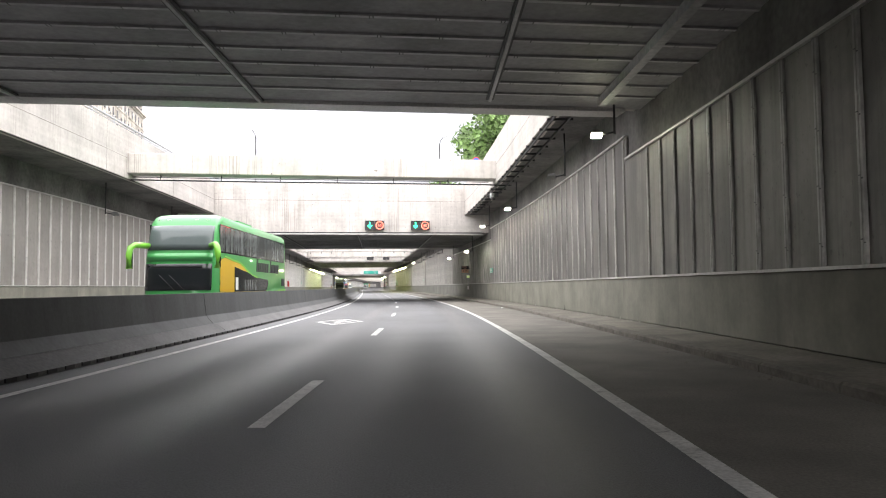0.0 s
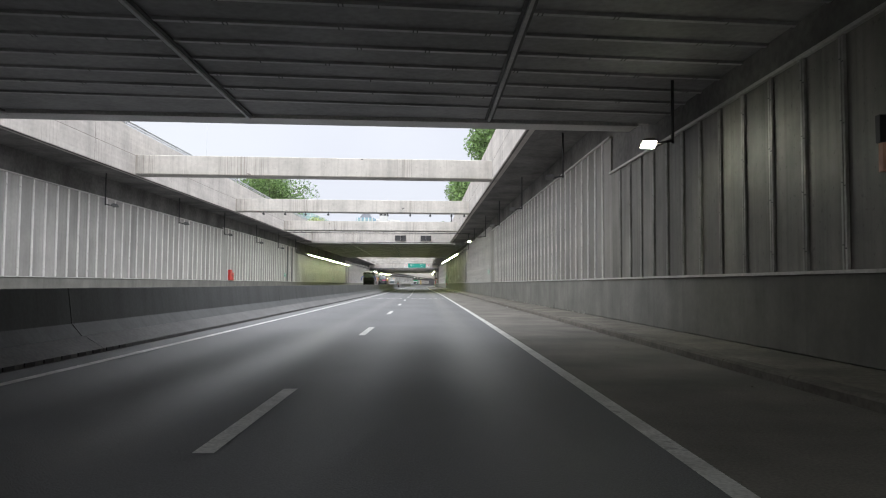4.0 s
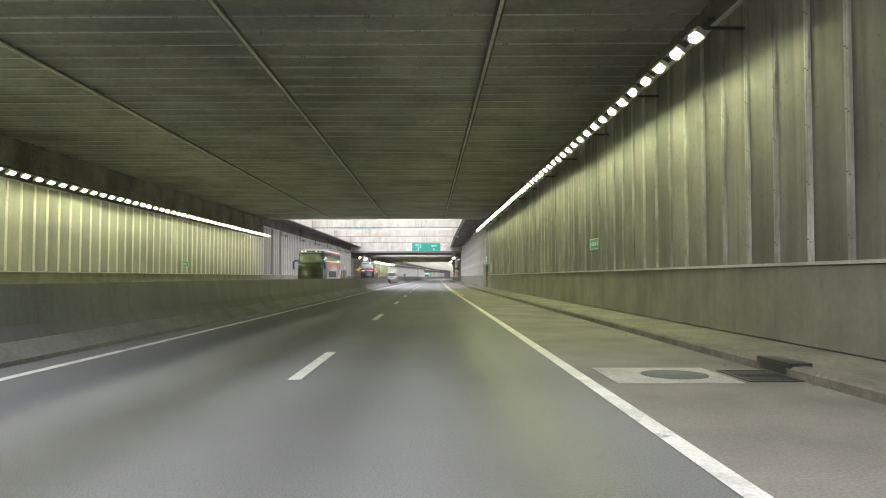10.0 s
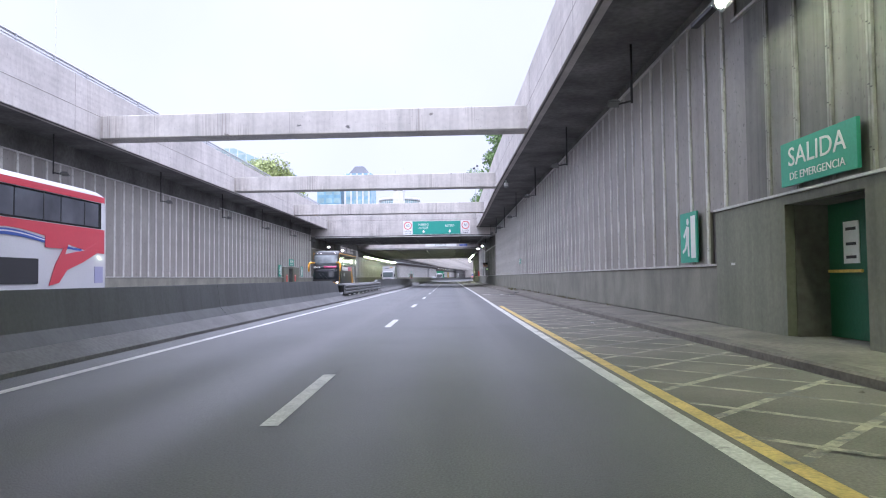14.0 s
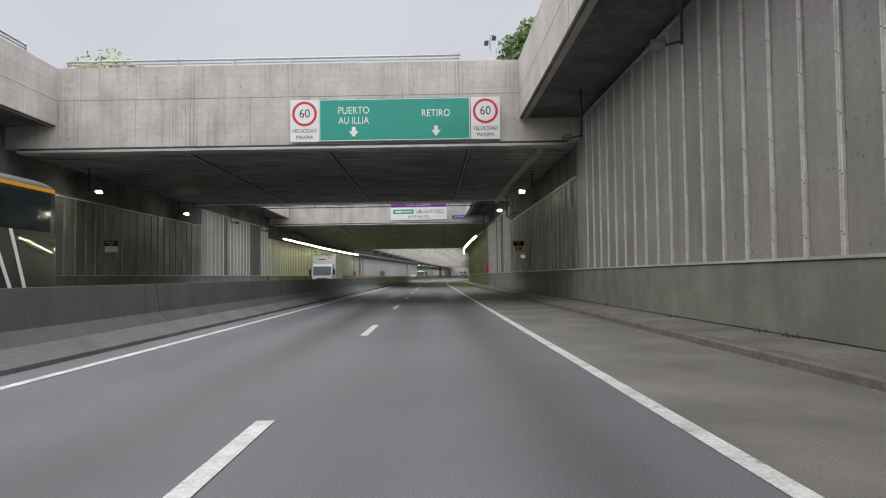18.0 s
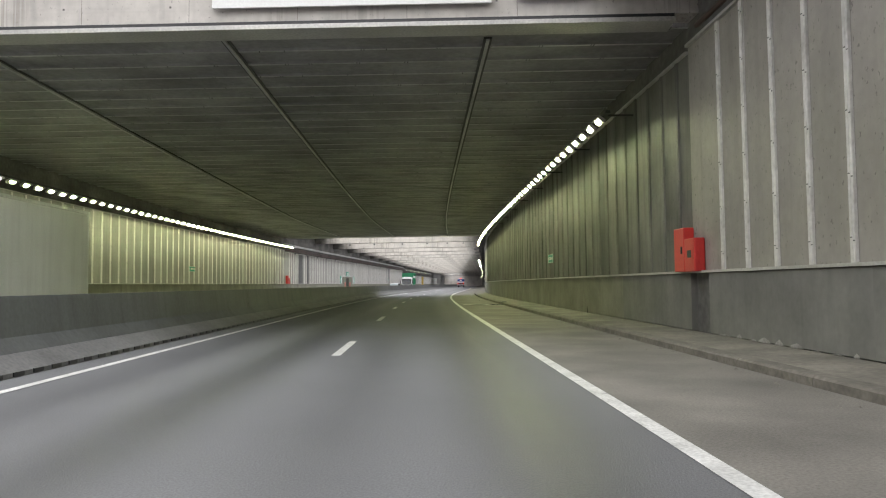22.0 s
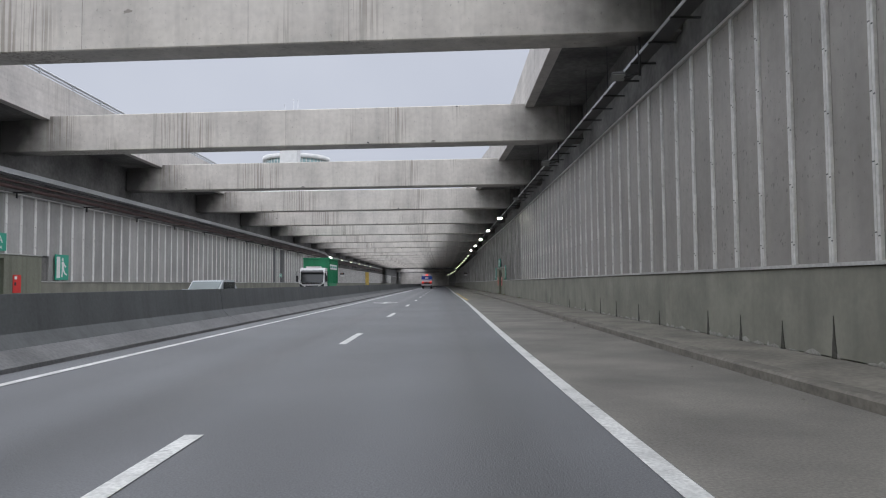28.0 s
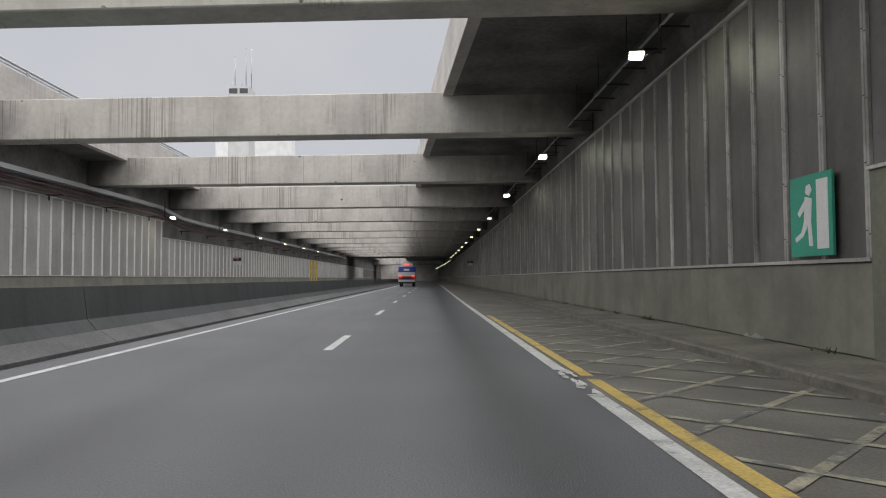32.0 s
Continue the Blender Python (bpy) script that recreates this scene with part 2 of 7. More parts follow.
DARK = material("dark_steel", (0.05, 0.05, 0.052), 0.5, 0.4, grain=0.1, blotch=0.1)
GROUND = material("street_ground", (0.14, 0.14, 0.13), 0.9, grain=0.2, blotch=0.3, bscale=0.05)
SLAB = material("drain_slab", (0.36, 0.35, 0.32), 0.85, grain=0.15, blotch=0.25, gscale=12, bscale=1.0)
LED = material("tunnel_led", (0.94, 1.0, 0.53), glow=118.0)
LAMP = material("lamp_glass_lit", (1.0, 1.0, 0.75), glow=55.0)
LAMPFAR = material("far_lamp_glass", (0.95, 1.0, 0.62), glow=1.6)
LAMPOFF = material("lamp_glass_off", (0.22, 0.225, 0.22), 0.2, grain=0.02, blotch=0.0, bump=0.0)


def lane_wear(m):
    """Polished and oily tracks along the lanes, by the stored offset across the road."""
    n, l = m.node_tree.nodes, m.node_tree.links
    p = n["Principled BSDF"]
    att, r, ramp = n.new("ShaderNodeAttribute"), n.new("ShaderNodeMapRange"), n.new("ShaderNodeValToRGB")
    att.attribute_name = "across"
    r.inputs["From Min"].default_value, r.inputs["From Max"].default_value = -18.5, 6.5
    ramp.color_ramp.interpolation = "EASE"
    stops = ((-18.0, 1.1), (-14.2, 0.8), (-13.3, 1.05), (-12.4, 0.78), (-11.5, 1.08), (-10.5, 0.86), (-9.7, 1.04), (-8.8, 0.86), (-7.6, 1.2),
             (-5.6, 1.25), (-5.0, 1.1), (-4.15, 0.88), (-3.4, 1.1), (-2.5, 0.64), (-1.6, 1.1), (-0.75, 0.88), (0.0, 1.14), (0.95, 0.62), (1.8, 1.05), (2.3, 1.12))
    els = ramp.color_ramp.elements
    while len(els) < len(stops):
        els.new(0.5)
    for e, (d, v) in zip(els, stops):
        e.position = (d + 18.5) / 25.0
    for e, (d, v) in zip(els, stops):
        e.color = (v * 0.7, v * 0.7, v * 0.7, 1)
    mul, up, rough = n.new("ShaderNodeVectorMath"), n.new("ShaderNodeMath"), n.new("ShaderNodeMapRange")
    mul.operation, up.operation = "SCALE", "MULTIPLY"
    up.inputs[1].default_value = 1 / 0.7
    old = p.inputs["Base Color"].links[0].from_socket
    l.new(att.outputs["Fac"], r.inputs["Value"])
    l.new(r.outputs["Result"], ramp.inputs["Fac"])
    l.new(ramp.outputs["Color"], up.inputs[0])
    l.new(old, mul.inputs[0])
    l.new(up.outputs[0], mul.inputs["Scale"])
    l.new(mul.outputs["Vector"], p.inputs["Base Color"])
    rough.inputs["From Min"].default_value, rough.inputs["From Max"].default_value = 0.45, 0.8
    rough.inputs["To Min"].default_value, rough.inputs["To Max"].default_value = 0.48, 0.72
    l.new(ramp.outputs["Color"], rough.inputs["Value"])
    l.new(rough.outputs["Result"], p.inputs["Roughness"])


lane_wear(ASPHALT)


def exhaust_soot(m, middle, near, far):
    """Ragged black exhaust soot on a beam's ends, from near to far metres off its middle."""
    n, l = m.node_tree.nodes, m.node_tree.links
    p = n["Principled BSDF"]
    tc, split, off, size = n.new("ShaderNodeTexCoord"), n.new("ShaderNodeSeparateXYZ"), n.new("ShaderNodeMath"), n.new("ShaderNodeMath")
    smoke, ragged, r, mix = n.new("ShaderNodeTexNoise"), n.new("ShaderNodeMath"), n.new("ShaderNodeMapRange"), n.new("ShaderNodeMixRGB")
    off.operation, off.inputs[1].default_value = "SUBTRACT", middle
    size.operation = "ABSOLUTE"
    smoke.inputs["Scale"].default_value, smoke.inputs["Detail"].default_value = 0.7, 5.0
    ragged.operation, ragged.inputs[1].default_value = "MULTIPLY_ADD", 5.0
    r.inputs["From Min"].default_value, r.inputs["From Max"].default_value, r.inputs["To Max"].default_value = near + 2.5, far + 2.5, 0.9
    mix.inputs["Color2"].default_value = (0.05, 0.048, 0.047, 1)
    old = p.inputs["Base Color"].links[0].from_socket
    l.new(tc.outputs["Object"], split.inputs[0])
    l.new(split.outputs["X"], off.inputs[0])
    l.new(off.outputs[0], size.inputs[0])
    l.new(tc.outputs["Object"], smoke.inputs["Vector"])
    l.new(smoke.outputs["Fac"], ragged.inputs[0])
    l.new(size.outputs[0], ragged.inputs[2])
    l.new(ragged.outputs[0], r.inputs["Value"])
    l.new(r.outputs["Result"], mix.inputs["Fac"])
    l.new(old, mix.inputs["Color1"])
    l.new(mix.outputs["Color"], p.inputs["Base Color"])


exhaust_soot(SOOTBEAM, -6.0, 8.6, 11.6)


def worn_paint(name, col, wear):
    """Road paint with the asphalt showing through where it has worn off."""
    m = material(name, col, 0.65, grain=0.2, blotch=0.2, gscale=30, bscale=2.0)
    n, l = m.node_tree.nodes, m.node_tree.links
    p = n["Principled BSDF"]
    tc, t, r, mix = n.new("ShaderNodeTexCoord"), n.new("ShaderNodeTexNoise"), n.new("ShaderNodeMapRange"), n.new("ShaderNodeMixRGB")
    t.inputs["Scale"].default_value, t.inputs["Detail"].default_value, t.inputs["Roughness"].default_value = 1.6, 8.0, 0.75
    r.inputs["From Min"].default_value, r.inputs["From Max"].default_value = wear - 0.06, wear + 0.05
    r.inputs["To Min"].default_value, r.inputs["To Max"].default_value = 0.92, 0.06
    mix.inputs["Color2"].default_value = (0.12, 0.122, 0.125, 1)
    old = p.inputs["Base Color"].links[0].from_socket
    l.new(tc.outputs["Object"], t.inputs["Vector"])
    l.new(t.outputs["Fac"], r.inputs["Value"])
    l.new(r.outputs["Result"], mix.inputs["Fac"])
    l.new(old, mix.inputs["Color1"])
    l.new(mix.outputs["Color"], p.inputs["Base Color"])
    return m


WORNPAINT = worn_paint("worn_road_paint", (0.55, 0.55, 0.53), 0.5)
EDGEPAINT = worn_paint("edge_line_paint", (0.62, 0.62, 0.60), 0.38)
WORNYELLOW = worn_paint("worn_yellow_line_paint", (0.62, 0.45, 0.13), 0.40)
HATCHPAINT = worn_paint("hatching_paint", (0.44, 0.41, 0.30), 0.5)


# ---- building helpers ----
def add_box(bm, x0, x1, y0, y1, z0, z1, slot=0):
    v = [bm.verts.new((x, y, z)) for z in (z0, z1) for y in (y0, y1) for x in (x0, x1)]
    for a, b, c, e in ((0, 2, 3, 1), (4, 5, 7, 6), (0, 1, 5, 4), (2, 6, 7, 3), (0, 4, 6, 2), (1, 3, 7, 5)):
        bm.faces.new((v[a], v[b], v[c], v[e])).material_index = slot
    return v


def add_prism(bm, outline, axis, lo, hi, slot=0):
    """A closed outline of 2D points, drawn out along an axis (0 x, 1 y, 2 z)."""
    def full(p, w):
        q = [p[0], p[1]]
        q.insert(axis, w)
        return q
    a = [bm.verts.new(full(p, lo)) for p in outline]
    b = [bm.verts.new(full(p, hi)) for p in outline]
    n = len(outline)
    for i in range(n):
        bm.faces.new((a[i], a[(i + 1) % n], b[(i + 1) % n], b[i])).material_index = slot
    bm.faces.new(a[::-1]).material_index = slot
    bm.faces.new(b).material_index = slot


def add_tube(bm, points, r, sides=6, slot=0):
    rings = []
    for i, p in enumerate(points):
        p = Vector(p)
        way = (Vector(points[min(i + 1, len(points) - 1)]) - Vector(points[max(i - 1, 0)])).normalized()
        u = way.cross(Vector((0, 0, 1)))
        u = u.normalized() if u.length > 1e-3 else Vector((1, 0, 0))
        w = u.cross(way)
        rings.append([bm.verts.new(p + r * (math.cos(a) * u + math.sin(a) * w)) for a in (2 * math.pi * k / sides for k in range(sides))])
    for a, b in zip(rings, rings[1:]):
        for k in range(sides):
            f = bm.faces.new((a[k], a[(k + 1) % sides], b[(k + 1) % sides], b[k]))
            f.material_index, f.smooth = slot, True
    bm.faces.new(rings[0][::-1]).material_index = slot
    bm.faces.new(rings[-1]).material_index = slot


def add_cylinder(bm, centre, axis, r, length, sides=16, slot=0):
    e = Vector((0, 0, 0))
    e[axis] = length / 2
    add_tube(bm, [Vector(centre) - e, Vector(centre) + e], r, sides, slot)


def sweep(bm, outline, s0, s1, step=4.0, slot=0):
    """A closed outline of (offset, height), or a function of s that gives it, drawn out along the road."""
    n = max(1, round((s1 - s0) / step))
    rings = []
    for i in range(n + 1):
        s = s0 + (s1 - s0) * i / n
        rings.append([bm.verts.new(rd(s, d, z)) for d, z in (outline(s) if callable(outline) else outline)])
    k = len(rings[0])
    for a, b in zip(rings, rings[1:]):
        for i in range(k):
            bm.faces.new((a[i], b[i], b[(i + 1) % k], a[(i + 1) % k])).material_index = slot
    bm.faces.new(rings[0]).material_index = slot
    bm.faces.new(rings[-1][::-1]).material_index = slot


def rect(d0, d1, z0, z1):
    return [(d0, z0), (d1, z0), (d1, z1), (d0, z1)]


def ribbon(bm, d0, d1, z, s0, s1, step=4.0):
    n = max(1, round((s1 - s0) / step))
    rows = [[bm.verts.new(rd(s0 + (s1 - s0) * i / n, d, z)) for d in (d0, d1)] for i in range(n + 1)]
    for a, b in zip(rows, rows[1:]):
        bm.faces.new((a[0], a[1], b[1], b[0]))


def mesh_of(name, bm, *mats):
    bmesh.ops.recalc_face_normals(bm, faces=bm.faces)
    me = bpy.data.meshes.new(name)
    bm.to_mesh(me)
    bm.free()
    for m in mats:
        me.materials.append(m)
    return me


def structure(name, bm, mat, label, category="", *more):
    return tagged(new(name, mesh_of(name, bm, mat, *more)), label, category or name.split("_")[0], kind="structure")


def part(name, bm, mat, parent, label="", *more):
    ob = new(name, mesh_of(name, bm, mat, *more))
    ob.parent = parent
    return tagged(ob, label)


def shared(name, me, parent, m=None, label=""):
    ob = new(name, me)
    ob.parent = parent
    if m is not None:
        ob.matrix_basis = m
    return tagged(ob, label)


def thing(name, m, label, category, group=""):
    ob = new(name)
    ob.empty_display_size = 0.3
    ob.matrix_world = m
    return tagged(ob, label, category, group)


def letters(name, text, size, mat, parent, x, y, z, rx=90, rz=0, stretch=1.0, wide=1.0, align="CENTER", depth=0.004):
    """A word in the built-in font as a mesh; its middle at the place given."""
    cu = bpy.data.curves.new(name, "FONT")
    cu.body, cu.size, cu.align_x, cu.align_y, cu.extrude = text, size, align, "CENTER", depth
    cu.resolution_u = 3
    tmp = bpy.data.objects.new(name, cu)
    me = bpy.data.meshes.new_from_object(tmp)
    bpy.data.objects.remove(tmp)
    me.materials.clear()
    me.materials.append(mat)
    ob = new(name, me)
    ob.parent = parent
    ob.matrix_basis = pose(x, y, z, rx, 0, rz) @ Matrix.Diagonal((wide, stretch, 1, 1))
    return ob


# ---- the trench: levels along the road ----
START, END = -70.0, 800.0
RIGHT, LEFT = 6.0, -18.0          # faces of the two walls


def open_l(s):
    """Left edge of the opening."""
    return float(np.interp(s, (57, 80), (-15.45, -15.9)))


def skew(s):
    """By how many degrees the beams and cover edges stand askew to the road."""
    return float(np.interp(s, (0, 38.6, 56.6, 80, 121, 162, 231, 309, 332, 357, 440), (6.5, 6.5, 5.0, 2.5, 1.0, -2.0, -3.0, -2.5, -4.0, -3.3, -4.0)))


def cross_at(s, d):
    """How far along the road a cross line that passes the middle at s has come at the offset d."""
    return s + (d + 6.0) * math.tan(radians(skew(s)))


def cross_pose(s, d=0.0, z=0.0):
    """The pose of a thing on a cross line: its x along the line, its y ahead."""
    return at(cross_at(s, d), d, z, skew(s))


def rise(s):
    """How far the upper structure stands over its usual level."""
    return float(np.interp(s, (0, 20, 38.6, 57.6, 82, 100, 121, 162, 230, 268, 309, 340, 357, 400, 426, 452, 475, 499, 545, 600),
                           (-0.15, -0.15, -0.15, -0.15, -0.15, -0.1, 0, 0, 0.5, 0.55, 0.55, 0.7, 0.6, 0.2, 0.35, 0.02, -0.15, -0.3, -0.75, -0.9)))


def open_r(s):
    """Right edge of the opening; it closes in where the cover widens."""
    return float(np.interp(s, (57, 80, 240, 270, 300, 345, 430, 470, 480, 487, 499, 510.5, 522, 534, 545.6, 660), (4.13, 3.7, 3.6, 3.42, 3.6, 3.6, 3.8, 3.85, 3.5, 2.9, 2.2, 1.6, 0.85, 0.0, -0.6, -6.5)))


# covers over the road: start, end, soffit, bottom of the fascia
COVERS = ((-6.5, 19.6, 6.3, 6.2), (56.6, 80.0, 5.55, 5.42), (162.0, 231.0, 7.1, 6.95), (309.0, 332.0, 6.75, 6.6), (357.6, 424.5, 7.05, 6.95), (655.0, 673.0, 6.2, 6.1), (748.0, 766.0, 6.2, 6.1))
OPENS = ((19.6, 56.6), (80.0, 162.0), (231.0, 309.0), (332.0, 357.6), (424.5, 655.0), (673.0, 748.0), (766.0, 800.0), (-70.0, -6.5))

# panel cladding: start, end, top on the right, top on the left
CLADDING = ((-70.0, 21.6, 5.1, 5.1), (21.6, 56.0, 5.8, 5.8), (56.0, 84.2, 4.9, 4.35), (84.2, 125.0, 6.1, 5.95), (125.0, 162.0, 6.6, 6.15),
            (162.0, 231.0, 6.5, 5.4), (231.0, 272.0, 7.3, 6.7), (272.0, 309.0, 7.5, 6.9), (309.0, 334.8, 5.35, 5.3), (334.8, 357.4, 6.55, 6.6), (357.4, 426.0, 6.4, 5.5),
            (426.0, 547.0, 6.2, 5.25), (547.0, 655.0, 5.7, 4.1), (655.0, 800.0, 5.2, 4.1))

bm = bmesh.new()
rows = []
n = 220
for i in range(n + 1):
    s = START + (END - START) * i / n
    rows.append([bm.verts.new(rd(s, d, z)) for d, z in ((LEFT - 0.5, 0), (-6.3, 0), (4.7, 0), (RIGHT + 0.4, 0))])
for a, b in zip(rows, rows[1:]):
    for k in range(3):
        bm.faces.new((a[k], a[k + 1], b[k + 1], b[k])).material_index = 0
road = structure("road", bm, ASPHALT, "worn grey asphalt road with two lanes each way", "road")
across = road.data.attributes.new("across", "FLOAT", "POINT")
across.data.foreach_set("value", [(LEFT - 0.5, -6.3, 4.7, RIGHT + 0.4)[i % 4] for i in range(len(road.data.vertices))])

# shoulder surface, a little lighter than the lanes
bm = bmesh.new()
ribbon(bm, 2.08, 4.62, 0.003, START, END)
structure("road_shoulder", bm, SHOULDER, "dusty asphalt hard shoulder beside the lane", "road")

for name, d0, d1 in (("pavement_right", 4.6, RIGHT + 0.02), ("pavement_left", -16.6, LEFT - 0.02)):
    bm = bmesh.new()
    near, far = (d0, d1)
    sg = 1 if far > near else -1
    sweep(bm, [(near, -0.05), (near, 0.10), (near + 0.03 * sg, 0.13), (far, 0.16), (far, -0.05)], START, END)
    structure(name, bm, WALK, "narrow raised concrete walkway with a worn kerb", "pavement")

# kerb stones, as pieces, where the car passes nearest
kerb_side = bpy.data.objects["pavement_right"]
bm = bmesh.new()
add_prism(bm, [(-0.02, 0.0), (-0.02, 0.105), (0.02, 0.135), (0.2, 0.145), (0.2, 0.0)], 1, 0.004, 1.996)
kerb_mesh = mesh_of("kerb_stone", bm, KERB)
for i in range(300):
    s = -20.0 + 2.0 * i
    shared("kerb_stone", kerb_mesh, kerb_side, at(s, 4.585, 0.004))

# road markings
bm = bmesh.new()
for a, b in ((START, 496.1), (500.9, 505.5), (507.5, END)):
    ribbon(bm, 1.90, 2.07, 0.008, a, b)
# scraps left where the line has come off
random.seed(3)
for k in range(40):
    lo, hi = ((496.1, 497.2), (499.6, 500.9), (505.5, 507.5))[k % 3]
    a, d, w, h = random.uniform(lo, hi), random.uniform(1.91, 2.05), random.uniform(0.02, 0.06), random.uniform(0.06, 0.28)
    bm.faces.new([bm.verts.new(rd(a + y * h, d + x * w, 0.009 + 0.0004 * k)) for x, y in ((-1, -0.6), (0.2, -1), (1, -0.2), (0.6, 0.9), (-0.5, 0.7))])
structure("edge_line_right", bm, EDGEPAINT, "solid white edge line painted on the asphalt", "road marking")
bm = bmesh.new()
ribbon(bm, -5.14, -4.99, 0.008, START, END)
structure("edge_line_left", bm, EDGEPAINT, "solid white line along the foot of the barrier", "road marking")
bm = bmesh.new()
ribbon(bm, -8.0, -7.85, 0.008, START, END)
ribbon(bm, -15.2, -15.0, 0.008, START, END)
structure("edge_line_opposite", bm, PAINT, "white edge lines of the opposite carriageway", "road marking")
bm = bmesh.new()
v = [bm.verts.new(p) for p in ((-0.08, 0, 0.008), (0.08, 0, 0.008), (0.08, 3.2, 0.008), (-0.08, 3.2, 0.008))]
bm.faces.new(v)
dash_mesh = mesh_of("lane_dash", bm, EDGEPAINT)
lane_line = tagged(new("lane_line"), "broken white lane line on the asphalt", "road marking", kind="structure")
for i in range(-5, 60):
    shared("lane_dash", dash_mesh, lane_line, at(6.4 + 12.0 * i, -1.54))
opposite_line = tagged(new("lane_line_opposite"), "broken white lane line of the opposite carriageway", "road marking", kind="structure")
for i in range(-5, 60):
    shared("lane_dash", dash_mesh, opposite_line, at(3.4 + 12.0 * i, -11.5))

# ---- central barrier ----
GAP0, GAP1 = 257.0, 277.7


def barrier_top(s):
    """The barrier slopes down towards the gap."""
    return 1.13 - 0.27 * max(0.0, 1.0 - min(abs(s - GAP0 + 0.03), abs(s - GAP1)) / 2.0)


for k, (s0, s1) in enumerate(((START, GAP0), (GAP1, END)), 1):
    wall = tagged(new("barrier_%d" % k), "long dark grey painted concrete median barrier", "barrier", kind="structure")
    joints = list(np.arange(s0, s1 - 3, 18.0)) + [s1]
    for a, b in zip(joints, joints[1:]):
        bm = bmesh.new()
        sweep(bm, lambda s: [(-6.1, 0.27), (-6.3, 0.5), (-6.38, barrier_top(s)), (-6.6, barrier_top(s)), (-6.68, 0.5), (-6.88, 0.27)], a, b - 0.03, 1.0)
        part("barrier_wall", bm, BARRIER, wall)
        bm = bmesh.new()
        sweep(bm, [(-5.72, 0.0), (-5.72, 0.07), (-6.06, 0.28), (-6.92, 0.28), (-7.26, 0.07), (-7.26, 0.0)], a, b - 0.02)
        part("barrier_toe", bm, TOE, wall, "lighter grey concrete foot")
# drain slots at the foot of the barrier
bm = bmesh.new()
for lo, hi in ((-6.0, 75.0), (342.0, 412.0)):
    s = lo
    while s < hi:
        a, b = rd(s, -5.715, 0.0), rd(s + 0.3, -5.715, 0.0)
        sweep(bm, rect(-5.73, -5.70, 0.015, 0.075), s, s + 0.26, 1.0)
        s += 0.52
tagged(new("drain_slots", mesh_of("drain_slots", bm, BLACK)), "row of dark drain slots along the barrier foot", "drain", kind="stuff")

# ---- walls, with a plinth and ribbed panels ----
PITCH = 1.08
# a rib of each stretch of cladding on the right wall, and on the left
RIBS_R = (13.07, 29.47, 69.0, 107.95, 150.92, 164.74, 262.94, 299.5, 324.5, 340.66, 370.0, 466.08, 560.0, 660.0)
RIBS_L = (13.0, 29.5, 69.0, 123.2, 130.9, 218.9, 262.0, 299.0, 324.0, 345.0, 406.7, 486.14, 560.0, 660.0)


def panel_mesh(h, mat=None, wide=PITCH):
    """A ribbed panel; one cut narrower than the rest has no rib."""
    bm = bmesh.new()
    add_box(bm, 0.05, 0.11, 0.0, wide - 0.006, 0.0, h, 0)
    z = 0.3
    if wide < PITCH:
        z = h
    else:
        add_prism(bm, [(0.05, 0.0), (0.012, 0.012), (0.012, 0.06), (0.022, 0.07), (0.022, 0.08), (0.012, 0.09), (0.012, 0.138), (0.05, 0.15)], 2, 0.0, h, 1)
    while z < h - 0.1:
        add_box(bm, 0.006, 0.014, 0.02, 0.055, z, z + 0.018, 2)
        add_box(bm, 0.006, 0.014, 0.085, 0.125, z + 0.05, z + 0.066, 2)
        z += 0.9
    return mesh_of("wall_panel", bm, mat or PANEL, {PANEL: RIB, CLEANPANEL: CLEANRIB, WORNPANEL: RIB, GRIMYPANEL: GRIMYRIB, DULLPANEL: DULLRIB}.get(mat or PANEL, mat), BOLT)


# duller stretches of the right wall; groups of darker panels on both walls
DULLSTRETCHES = ((-70.0, 21.6), (56.0, 84.2), (162.0, 231.0), (309.0, 334.8), (357.4, 426.0), (486.0, 800.0))
DARKER = {"left": ((154.6, 156.0), (157.6, 159.4), (233.5, 235.6), (237.7, 239.6), (432.0, 434.0), (436.0, 438.2), (340.0, 342.1), (349.3, 353.4), (513.4, 514.3), (516.2, 518.5)), "right": ((320.0, 321.0), (340.0, 342.5), (346.0, 347.5))}


def plinth_mesh(h, long=5 * PITCH, mat=None):
    bm = bmesh.new()
    add_prism(bm, [(0.03, 0.0), (0.0, 0.02), (0.0, h - 0.02), (0.02, h), (0.25, h), (0.25, 0.0)], 1, 0.0, long)
    return mesh_of("plinth_slab", bm, mat or PLINTH)


def chord(s, long, d, z, whole):
    """The pose of a wall piece that reaches from s over a length along the bent road; whole is its length as built."""
    a, b = rd(s, d, z), rd(s + long, d, z)
    v = b - a
    return Matrix.Translation(a) @ Matrix.Rotation(math.atan2(-v.x, v.y), 4, "Z") @ Matrix.Diagonal((1, v.length / whole, 1, 1))


PLINTH_TOP = 1.44
EXIT_TOP = 2.62
# emergency exits: side, start and end of the block, start and end of the doorway
EXITS = (("right", 499.6, 507.0, 502.3, 504.6), ("right", 223.9, 232.0, 226.4, 228.8), ("left", 460.5, 468.2, 463.2, 465.4), ("left", 293.2, 301.0, 295.8, 298.0))


def in_exit(side, a, b):
    return any(q == side and a < e1 - 0.1 and b > e0 + 0.1 for q, e0, e1, _, _ in EXITS)


